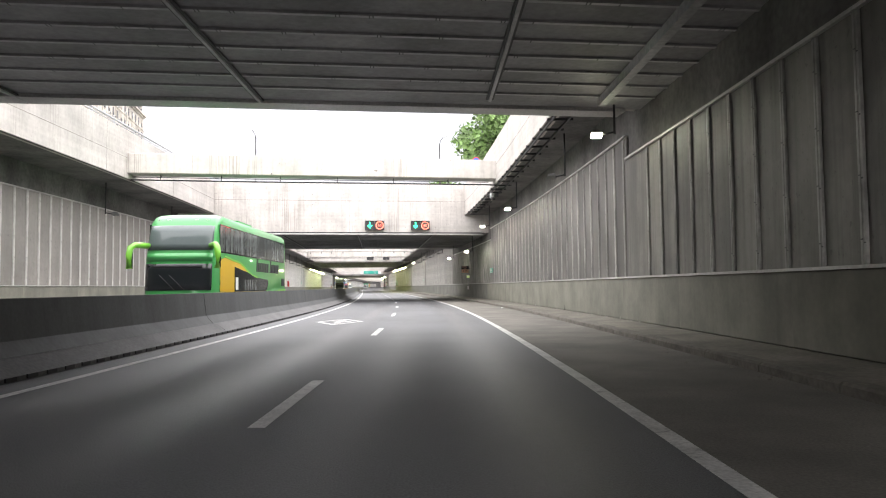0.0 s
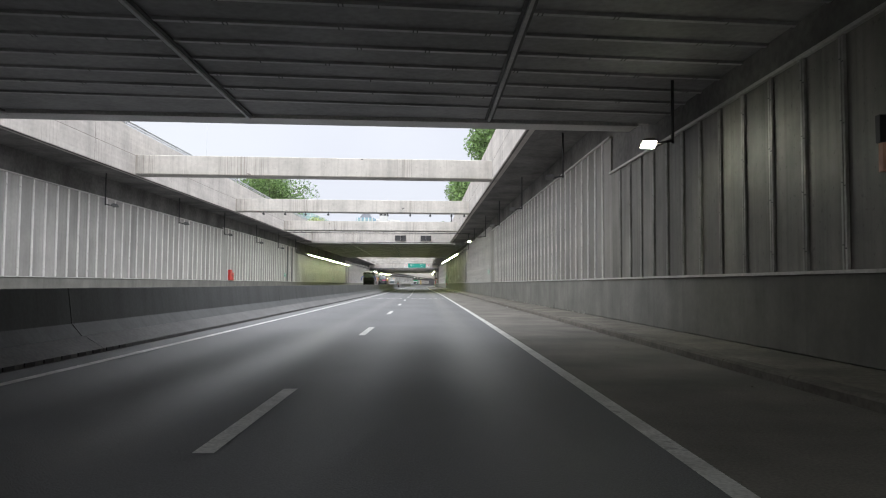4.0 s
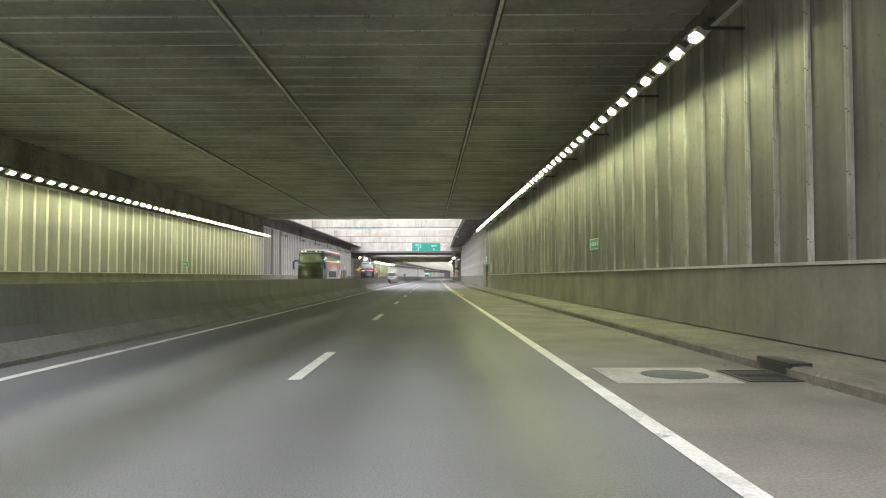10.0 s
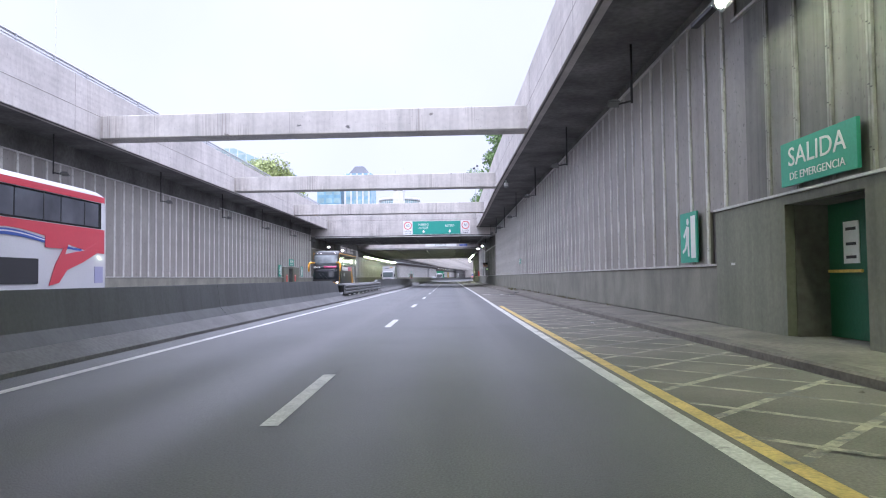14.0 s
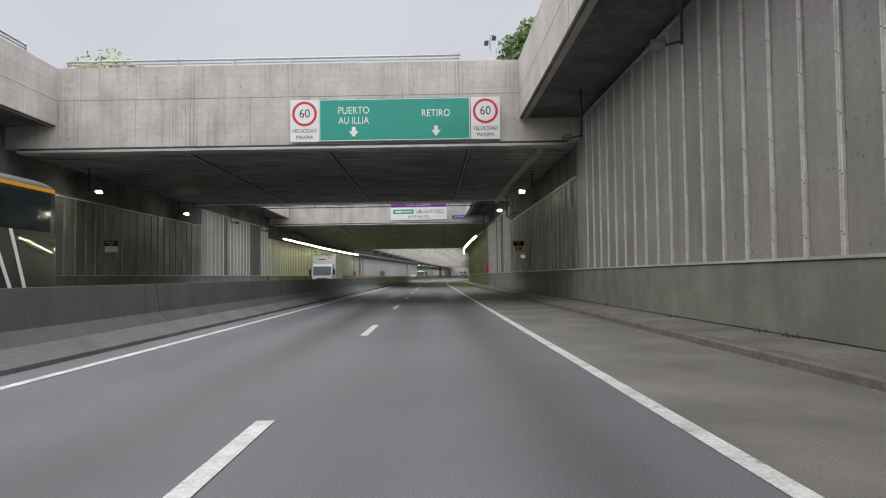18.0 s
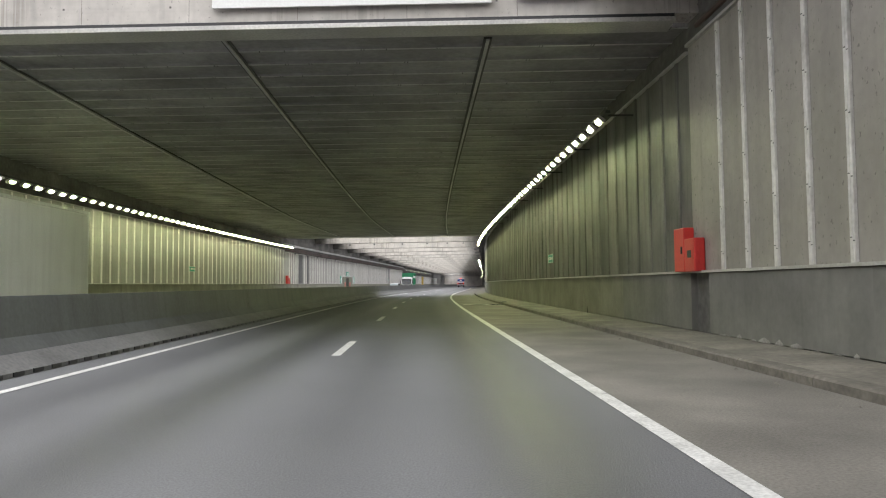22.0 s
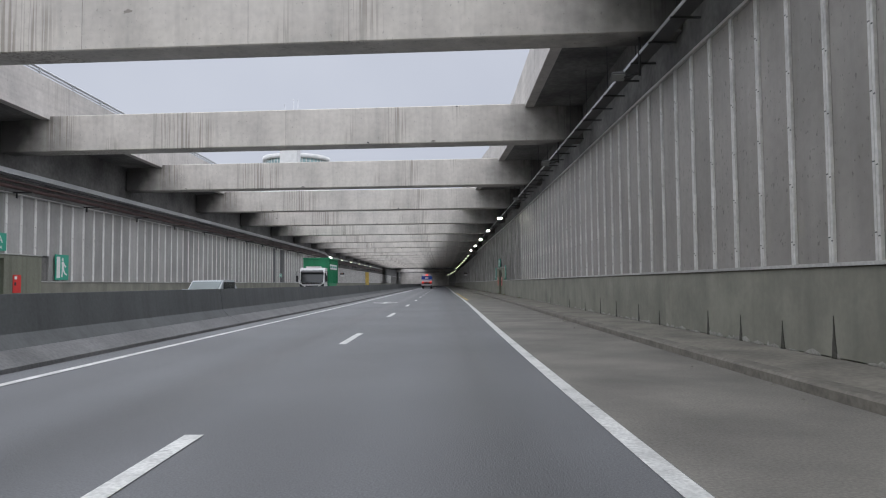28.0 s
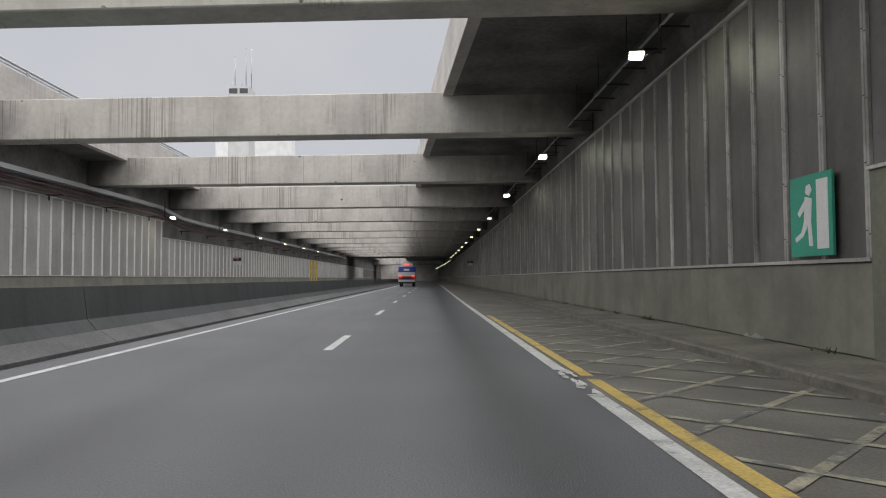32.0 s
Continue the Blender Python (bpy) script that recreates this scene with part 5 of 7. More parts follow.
for s0, s1 in OPENS[:5]:
    ss = np.arange(s0 + 1.0, min(s1, 560) - 0.5, 2.6)
    railing([rd(s, open_l(s) - 0.18, (7.2 + WALL_HIGH if s0 < 420 else 10.0) + rise(s)) for s in ss], "galvanised tube railing along the street edge")
for s in (56.9, 162.3, 309.3, 357.9):
    railing([rd(cross_at(s, d), d, 7.2 + WALL_HIGH + rise(s)) for d in np.arange(-15.6, 3.6, 2.4)], "galvanised tube railing on the cover's edge")

# ---- conduits under the beams, cameras ----
for s in (38.6, 141.5, 344.0):
    u = max(0.05, rise(s)) + 0.06
    for y, z, r, far in ((0.55, -0.30, 0.04, RIGHT - 0.8), (0.75, -0.12, 0.022, 3.9)):
        ob = thing("cable_conduit", cross_pose(s), "dark cable conduit slung below a beam", "conduit", "conduits")
        bm = bmesh.new()
        add_tube(bm, [(open_l(s) - 0.1, y, 7.22 + u + z), (-9.4, y, 7.20 + u + z), (-3.2, y, 7.215 + u + z), (far, y, 7.22 + u + z)], r)
        part("tube", bm, DARK, ob)
        bm = bmesh.new()
        add_box(bm, -0.02, 0.02, y - 0.02, y + 0.02, 0.0, 0.03 - z)
        hook = mesh_of("hanger", bm, DARK)
        for x in np.arange(-14.0, 3.5, 3.1):
            shared("hanger", hook, ob, pose(float(x), 0, 7.2 + u + z))


def lens_camera():
    base = thing("traffic_camera", Matrix(), "small traffic camera hanging under a beam", "camera", "traffic cameras")
    bm = bmesh.new()
    add_box(bm, -0.22, 0.22, -0.05, 0.05, -0.03, 0.02)
    part("plate", bm, STEEL, base)
    bm = bmesh.new()
    add_tube(bm, [(0, 0, 0), (0, 0, -0.14)], 0.03)
    part("stem", bm, DARK, base)
    bm = bmesh.new()
    add_box(bm, -0.08, 0.08, -0.2, 0.14, -0.3, -0.14)
    bmesh.ops.bevel(bm, geom=bm.edges[:], offset=0.03, segments=2, affect="EDGES")
    part("body", bm, BARRIER, base)
    bm = bmesh.new()
    add_cylinder(bm, (0, -0.21, -0.22), 1, 0.06, 0.04, 12)
    part("lens", bm, BLACK, base)
    return base


watcher = lens_camera()
first = True
for s, dd in ((121.0, (-13.6, -11.8, -10.1, -8.2, -3.2, -1.3, 0.4, 2.2, 3.3)), (440.6, (-13.0, -9.5, -5.5, -2.0, 0.8, 3.0))):
    for d in dd:
        m = cross_pose(s, d, (7.26 + rise(s) if s < 400 else 6.95 + rise(s))) @ pose(0, 0.15, 0)
        if first:
            watcher.matrix_world, first = m, False
        else:
            copy_thing(watcher, m)


def dome_camera():
    base = thing("dome_camera", Matrix(), "white dome camera hanging below the overhang", "camera", "dome cameras")
    bm = bmesh.new()
    add_tube(bm, [(0, 0, 0), (0, 0, -0.2)], 0.04)
    part("stem", bm, STEEL, base)
    bm = bmesh.new()
    add_tube(bm, [(0, 0, -0.18), (0, 0, -0.22), (0, 0, -0.42)], 0.14, 14)
    part("collar", bm, WHITE, base)
    bm = bmesh.new()
    bmesh.ops.create_uvsphere(bm, u_segments=14, v_segments=8, radius=0.135)
    bmesh.ops.translate(bm, vec=(0, 0, -0.42), verts=bm.verts[:])
    part("dome", bm, LAMPOFF, base)
    return base


dome = dome_camera()
dome.matrix_world = at(42.9, 4.3, 7.2 + rise(42.9))
copy_thing(dome, at(161.6, 4.3, 7.2))
copy_thing(dome, at(264.0, 3.9, 7.2 + rise(264)))

# ---- pipes and cable trays where the beams stand close ----
for d, z, r, mat, label, name in ((-17.45, 5.42, 0.09, PIPE, "dark red fire main along the wall", "fire_main"), (-17.3, 5.62, 0.05, PIPE, "thin dark red pipe along the wall", "thin_pipe"),
                                  (-17.5, 5.85, 0.04, DARK, "black cable along the wall", "cable"), (5.3, 6.60, 0.03, BLACK, "black cable lying in the tray", "cable")):
    bm = bmesh.new()
    add_tube(bm, [rd(s, d, z - (0.55 if (s > 547 and d < 0) else 0.0)) for s in np.arange(424.0, 650.0, 6.0)], r)
    tagged(new(name, mesh_of(name, bm, mat)), label, "pipe", "pipes and cables")
bm = bmesh.new()
sweep(bm, lambda s: rect(-17.75, -17.55, 5.98 - max(0, min(0.5, (s - 545) * 0.1)), 6.2 - max(0, min(0.5, (s - 545) * 0.1))), 424.5, 650.0)
tagged(new("cable_tray", mesh_of("cable_tray", bm, STEEL)), "pale cable tray along the wall beside the pipes", "cable tray")
tray = thing("cable_tray", at(424.5, 5.3, 6.5), "dark steel cable tray hanging beside the wall", "cable tray")
home = tray.matrix_world.inverted()
TRAY0, TRAY1 = 5.2, 5.52
for name, d0, d1, z1, mat, label in (("floor_plate", TRAY0, TRAY1, 6.575, BLACK, ""), ("lip", TRAY0 - 0.02, TRAY0, 6.62, STEEL, "worn bright outer lip"), ("lip", TRAY1, TRAY1 + 0.015, 6.62, BLACK, "dark inner lip")):
    bm = bmesh.new()
    sweep(bm, rect(d0, d1, 6.55, z1), 424.5, 560.0)
    bmesh.ops.transform(bm, matrix=home, verts=bm.verts[:])
    part(name, bm, mat, tray, label)
bm = bmesh.new()
add_box(bm, TRAY0 - 0.05, TRAY1 + 0.24, -0.02, 0.02, 6.51, 6.549)
rest = mesh_of("cross_arm", bm, DARK)
bm = bmesh.new()
add_tube(bm, [(TRAY0 + 0.08, 0, 6.56), (TRAY0 + 0.08, 0, 8.2)], 0.012)
rod = mesh_of("hanger_rod", bm, DARK)
for i, s in enumerate(np.arange(425.6, 559.0, 1.5)):
    arm = shared("cross_arm", rest, tray, home @ at(float(s)))
    if i % 2 == 0:
        shared("hanger_rod", rod, arm)
bm = bmesh.new()
add_box(bm, -0.35, 0.5, -0.03, 0.03, -0.03, 0.03)
add_box(bm, 0.3, 0.36, -0.03, 0.03, -0.25, 0.0)
arm_mesh = mesh_of("pipe_bracket", bm, DARK)
for i in range(36):
    s = 430.0 + 6.0 * i
    ob = new("pipe_bracket", arm_mesh)
    ob.matrix_world = at(s, -17.5, 5.3 - (0.55 if s > 547 else 0), 180)
    tagged(ob, "dark steel pipe bracket fixed to the wall", "bracket", "pipe brackets")

# ---- drains and litter on the shoulder ----
for s in (162.8, 266.3, 341.0, 384.0):
    cover = thing("drain_cover", at(s, 3.06, 0.004), "pale concrete drain slab with a round iron lid", "drain", "drains on the shoulder")
    bm = bmesh.new()
    add_box(bm, -0.75, 0.75, -0.7, 0.7, 0.0, 0.008)
    part("slab", bm, SLAB, cover)
    bm = bmesh.new()
    add_cylinder(bm, (0.15, 0, 0.009), 2, 0.42, 0.008, 20)
    part("lid", bm, BARRIER, cover)
    grate = thing("drain_grate", at(s - 0.1, 4.25, 0.004), "iron drain grate beside the kerb", "drain", "drain grates")
    for k in range(8):
        bm = bmesh.new()
        add_box(bm, -0.3, 0.3, -0.45 + 0.115 * k, -0.39 + 0.115 * k, 0.0, 0.012)
        part("bar", bm, DARK, grate)
    bm = bmesh.new()
    for x0, x1, y0, y1 in ((-0.34, -0.3, -0.5, 0.5), (0.3, 0.34, -0.5, 0.5), (-0.3, 0.3, -0.5, -0.46), (-0.3, 0.3, 0.46, 0.5)):
        add_box(bm, x0, x1, y0, y1, 0.0, 0.014)
    part("frame", bm, DARK, grate)
    inlet = thing("kerb_inlet", at(s + 0.2, 4.6, 0.0), "dark drain inlet in the kerb", "drain", "drains in the kerb")
    bm = bmesh.new()
    add_box(bm, -0.03, 0.25, -0.45, 0.45, 0.0, 0.18)
    part("frame", bm, DARK, inlet)
    bm = bmesh.new()
    add_box(bm, -0.035, -0.028, -0.36, 0.36, 0.03, 0.14)
    part("mouth", bm, BLACK, inlet)
random.seed(5)
for i in range(26):
    s, d = random.uniform(5, 530), random.uniform(3.6, 4.5)
    bm = bmesh.new()
    w = random.uniform(0.03, 0.08)
    bmesh.ops.create_grid(bm, x_segments=3, y_segments=2, size=w)
    for q in bm.verts:
        q.co.z = random.uniform(0.0, 0.035)
    ob = new("litter", mesh_of("litter", bm, random.choice((WHITE, KERB, KERB, PALE))))
    ob.matrix_world = at(s, d, 0.012, random.uniform(0, 180))
    tagged(ob, "crumpled scrap of litter on the shoulder", "litter", "litter scraps")


# ---- cable ladders under the overhang ----
for s0, s1 in (OPENS[0], OPENS[3]):
    ladder = thing("cable_ladder", at(s0 + 1, 4.5, 0), "dark steel cable ladder fixed under the overhang", "cable ladder", "cable ladders")
    home = ladder.matrix_world.inverted()
    for d in (4.25, 4.8):
        bm = bmesh.new()
        sweep(bm, lambda s: rect(d - 0.03, d + 0.03, 7.08 + rise(s), 7.17 + rise(s)), s0 + 1.0, s1 - 0.5)
        bmesh.ops.transform(bm, matrix=home, verts=bm.verts[:])
        part("side_rail", bm, DARK, ladder)
    for s in np.arange(s0 + 1.5, s1 - 1.0, 1.6):
        bm = bmesh.new()
        sweep(bm, rect(4.1, 5.0, 7.12 + rise(s), 7.21 + rise(s)), s, s + 0.08)
        bmesh.ops.transform(bm, matrix=home, verts=bm.verts[:])
        part("rung", bm, DARK, ladder)

# red pipe stepping down at the end of the low panels
bm = bmesh.new()
add_tube(bm, [rd(356.5, 5.9, 6.72), rd(345.0, 5.9, 6.75), rd(335.9, 5.9, 6.78), rd(335.7, 5.9, 6.6), rd(335.6, 5.9, 6.0), rd(335.3, 5.9, 5.8), rd(331.0, 5.9, 5.8), rd(330.8, 6.14, 5.8)], 0.06, 8)
tagged(new("red_pipe", mesh_of("red_pipe", bm, PIPE)), "red fire pipe stepping down above the panels", "pipe", "pipes and cables")

# ---- cracks with soil and weeds at the foot of the plinth ----
SOIL = material("crack_soil", (0.05, 0.048, 0.04), 0.95, grain=0.3, blotch=0.3)
WEED = material("weeds", (0.13, 0.125, 0.06), 0.8, grain=0.3, blotch=0.3)
random.seed(11)
for s in [441.0, 443.2, 445.5, 447.0, 448.6, 450.2, 453.5, 455.4, 458.0, 460.3, 463.0, 466.5, 472.0, 367.5, 273.4, 275.6, 277.8, 259.5, 94.2, 31.0]:
    tall = random.uniform(0.3, 0.62) if s > 400 else random.uniform(0.15, 0.25)
    bm = bmesh.new()
    add_prism(bm, [(-0.07, 0.0), (0.07, 0.0), (0.03, tall * 0.5), (0.0, tall), (-0.025, tall * 0.5)], 0, -0.006, 0.01)
    ob = new("crack", mesh_of("crack", bm, SOIL))
    ob.matrix_world = at(s, RIGHT - 0.022, 0.16)
    tagged(ob, "dark tapering crack at the foot of the plinth", "crack", "cracks in the plinth")
bm = bmesh.new()
for k in range(44):
    s = random.uniform(230, 310) if k < 26 else random.uniform(480, 530)
    here = at(s, RIGHT - 0.09, 0.158)
    for j in range(random.randint(6, 16)):
        a, h, o = random.uniform(0, 6.28), random.uniform(0.03, 0.13), random.uniform(0, 0.3)
        x, y = o * math.cos(a) * 0.3 - 0.03, o * math.sin(a)
        bm.faces.new([bm.verts.new(here @ Vector(p)) for p in ((x - 0.012, y, 0), (x + 0.012, y, 0), (x + 0.07 * math.cos(a), y + 0.07 * math.sin(a), h))])
# taller clumps on the walkway, with bare stalks
for s, d in ((273.3, 5.3), (275.4, 5.15), (277.6, 5.3), (278.3, 5.4), (280.5, 5.35)):
    here = at(s, d, 0.158)
    for j in range(26):
        a, h, o = random.uniform(0, 6.28), random.uniform(0.04, 0.2), random.uniform(0, 0.2)
        x, y, lean = o * math.cos(a) * 0.5, o * math.sin(a), random.uniform(0.02, 0.14)
        bm.faces.new([bm.verts.new(here @ Vector(p)) for p in ((x - 0.012, y, 0), (x + 0.012, y, 0), (x + lean * math.cos(a), y + lean * math.sin(a), h))])
tagged(new("weeds", mesh_of("weeds", bm, WEED)), "dry tufts of weeds along the foot of the wall", "weeds", kind="stuff")

# yellow columns on the far wall
for s in (606.0, 608.6, 611.2):
    bm = bmesh.new()
    add_box(bm, -0.2, 0.1, -0.25, 0.25, 0.16, 4.1)
    ob = new("column", mesh_of("column", bm, YELLOW))
    ob.matrix_world = at(s, LEFT, 0, 180)
    tagged(ob, "yellow painted column standing against the wall", "column", "columns at the wall")

# flaking paint along the foot of the plinth
FLAKE = material("flaked_paint", (0.30, 0.29, 0.265), 0.9, grain=0.2, blotch=0.3, bscale=3.0)
bm = bmesh.new()
for lo, hi, count in ((436.0, 478.0, 150), (86.0, 150.0, 40), (20.0, 50.0, 24), (335.0, 356.0, 26), (510.0, 545.0, 30)):
    for k in range(count):
        s, h, w = random.uniform(lo, hi), random.uniform(0.02, 0.10), random.uniform(0.08, 0.6)
        pts = [(s, 0.165), (s + w * 0.4, 0.163), (s + w, 0.166), (s + w * random.uniform(0.6, 0.9), 0.165 + h * random.uniform(0.4, 0.8)), (s + w * 0.45, 0.165 + h), (s + w * 0.1, 0.165 + h * 0.5)]
        bm.faces.new([bm.verts.new(rd(p, RIGHT - 0.024, z)) for p, z in pts])
tagged(new("flaked_paint", mesh_of("flaked_paint", bm, FLAKE)), "pale flakes of bare concrete along the plinth foot", "flaked paint", kind="stuff")

# grit and dust blown along the kerb
GRIT = material("grit", (0.20, 0.19, 0.165), 0.95, grain=0.3, blotch=0.35, bscale=2.0)
bm = bmesh.new()
for k in range(900):
    s, d, r = random.uniform(0, 545), 4.58 - abs(random.gauss(0, 0.28)), random.uniform(0.012, 0.04)
    c = rd(s, d, 0.004)
    v = [bm.verts.new(c + Vector((r * math.cos(a), r * math.sin(a), 0))) for a in (0.3, 1.7, 2.9, 4.2, 5.4)]
    top = bm.verts.new(c + Vector((0, 0, r * 0.7)))
    for j in range(5):
        bm.faces.new((v[j], v[(j + 1) % 5], top))
tagged(new("grit", mesh_of("grit", bm, GRIT)), "small stones and grit gathered along the kerb", "grit", kind="stuff")

# ---- vehicles ----
GLASS = material("tinted_glass", (0.02, 0.024, 0.026), 0.08, grain=0.02, blotch=0.0, bump=0.0)
# windscreen and side glass: base colours paled to hold the sky's reflection
SKYSCREEN = material("windscreen", (0.12, 0.15, 0.15), 0.06, grain=0.03, blotch=0.2, bump=0.0)
SKYSIDEGLASS = material("sky_toned_side_glass", (0.10, 0.105, 0.125), 0.08, grain=0.1, blotch=0.4, gscale=2, bscale=0.6, bump=0.0)
CURTAIN = material("curtained_glass", (0.17, 0.185, 0.18), 0.1, grain=0.3, blotch=0.3, streak=0.85, gscale=4, bscale=0.6, bump=0.0)
# upper windscreen: reflected sky put into a blotchy pale base colour
SKYUPPERGLASS = material("sky_toned_upper_glass", (0.20, 0.225, 0.23), 0.05, grain=0.1, blotch=0.6, gscale=1.5, bscale=0.8, bump=0.0)
TYRE = material("tyre_rubber", (0.02, 0.02, 0.02), 0.85, grain=0.1, blotch=0.1)
CHROME = material("wheel_rim", (0.5, 0.5, 0.5), 0.35, 0.8)
HEAD = material("headlamp", (1.0, 0.95, 0.85), glow=3.0)
TAIL = material("tail_lamp", (1.0, 0.08, 0.04), glow=1.5)


def car_paint(name, col, coat=0.5):
    return material(name, col, 0.35, grain=0.03, blotch=0.06, bump=0.02, coat=coat)


GREENBODY = car_paint("bus_green", (0.06, 0.38, 0.10))
LIME = car_paint("mirror_lime", (0.22, 0.62, 0.06))
AMBER = car_paint("bus_yellow", (0.72, 0.46, 0.02))
COACHWHITE = car_paint("coach_white", (0.62, 0.62, 0.66))
COACHLILAC = car_paint("coach_lilac", (0.36, 0.36, 0.55))
COACHRED = car_paint("coach_red", (0.60, 0.06, 0.09))
COACHBLUE = car_paint("coach_blue", (0.04, 0.10, 0.42))
COACHBLACK = car_paint("coach_black", (0.015, 0.015, 0.017))
COACHORANGE = car_paint("coach_orange", (0.75, 0.36, 0.02))
COACHPINK = car_paint("coach_pink", (0.62, 0.10, 0.22))
TRUCKWHITE = car_paint("truck_white", (0.70, 0.70, 0.70))
BOXWHITE = material("box_white", (0.62, 0.63, 0.62), 0.5, grain=0.04, blotch=0.12, streak=0.1)
BINGREEN = material("container_green", (0.02, 0.22, 0.10), 0.55, grain=0.08, blotch=0.2, streak=0.2)
SILVER = car_paint("car_silver", (0.45, 0.48, 0.50))
OLDBLUE = car_paint("lorry_blue", (0.03, 0.07, 0.36))
OLDRED = car_paint("lorry_red", (0.50, 0.05, 0.04))


def wheel(parent, x, y, r=0.5, w=0.3):
    bm = bmesh.new()
    add_cylinder(bm, (x, y, r), 0, r, w, 20)
    tyre = part("wheel", bm, TYRE, parent)
    bm = bmesh.new()
    add_cylinder(bm, (x, y, r), 0, r * 0.6, w + 0.03, 14)
    part("rim", bm, CHROME, tyre)


def bevelled(bm, size=0.08, segments=2):
    bmesh.ops.bevel(bm, geom=[e for e in bm.edges if e.calc_face_angle(0) > 0.3], offset=size, segments=segments, affect="EDGES")


def plate(name, y0, y1, z0, z1, x, mat, parent, label="", slant=0.0, thick=0.012):
    """A thin panel on a vehicle's side."""
    bm = bmesh.new()
    lo, hi = (x, x + thick) if x > 0 else (x - thick, x)
    add_prism(bm, [(y0, z0), (y1, z0), (y1 + slant, z1), (y0 + slant, z1)], 0, lo, hi)
    return part(name, bm, mat, parent, label)


# front line and width of a coach by height: height, how far back, share of the full width
NOSE = ((0.35, -0.06, 0.94), (0.5, 0.0, 0.98), (1.1, 0.0, 1.0), (2.2, -0.12, 1.0), (2.6, -0.2, 1.0), (3.3, -0.42, 1.0), (3.7, -0.62, 0.985), (3.9, -0.85, 0.95), (4.0, -1.1, 0.89), (4.06, -1.5, 0.78))


def nose(z):
    hs = [q[0] for q in NOSE]
    return float(np.interp(z, hs, [q[1] for q in NOSE])), float(np.interp(z, hs, [q[2] for q in NOSE]))


def nose_point(turn, z, out=0.0):
    """A place on a coach's rounded front: turn from -90 (one flank) to 90 degrees (the other)."""
    back, share = nose(z)
    a = radians(turn)
    sn, cs = math.sin(a), math.cos(a)
    x = 1.28 * share * math.copysign(abs(sn) ** 0.55, sn)
    y = back - 0.85 * (1 - max(cs, 0.0) ** 0.55)
    return Vector((x + out * sn, y + out * cs, z))


def nose_patch(name, t0, t1, z0, z1, out, mat, base, label=""):
    """A thin curved panel laid on a coach's front."""
    bm = bmesh.new()
    nt, nz = max(2, int((t1 - t0) / 7)), max(1, int((z1 - z0) / 0.2))
    grid = [[[bm.verts.new(nose_point(t0 + (t1 - t0) * i / nt, z0 + (z1 - z0) * k / nz, o)) for i in range(nt + 1)] for k in range(nz + 1)] for o in (0.0, out)]
    for k in range(nz):
        for i in range(nt):
            for g in grid:
                bm.faces.new((g[k][i], g[k][i + 1], g[k + 1][i + 1], g[k + 1][i])).smooth = True
    rim = [(0, i) for i in range(nt)] + [(k, nt) for k in range(nz)] + [(nz, i) for i in range(nt, 0, -1)] + [(k, 0) for k in range(nz, 0, -1)]
    for (k0, i0), (k1, i1) in zip(rim, rim[1:] + rim[:1]):
        bm.faces.new((grid[0][k0][i0], grid[0][k1][i1], grid[1][k1][i1], grid[1][k0][i0]))
    return part(name, bm, mat, base, label)


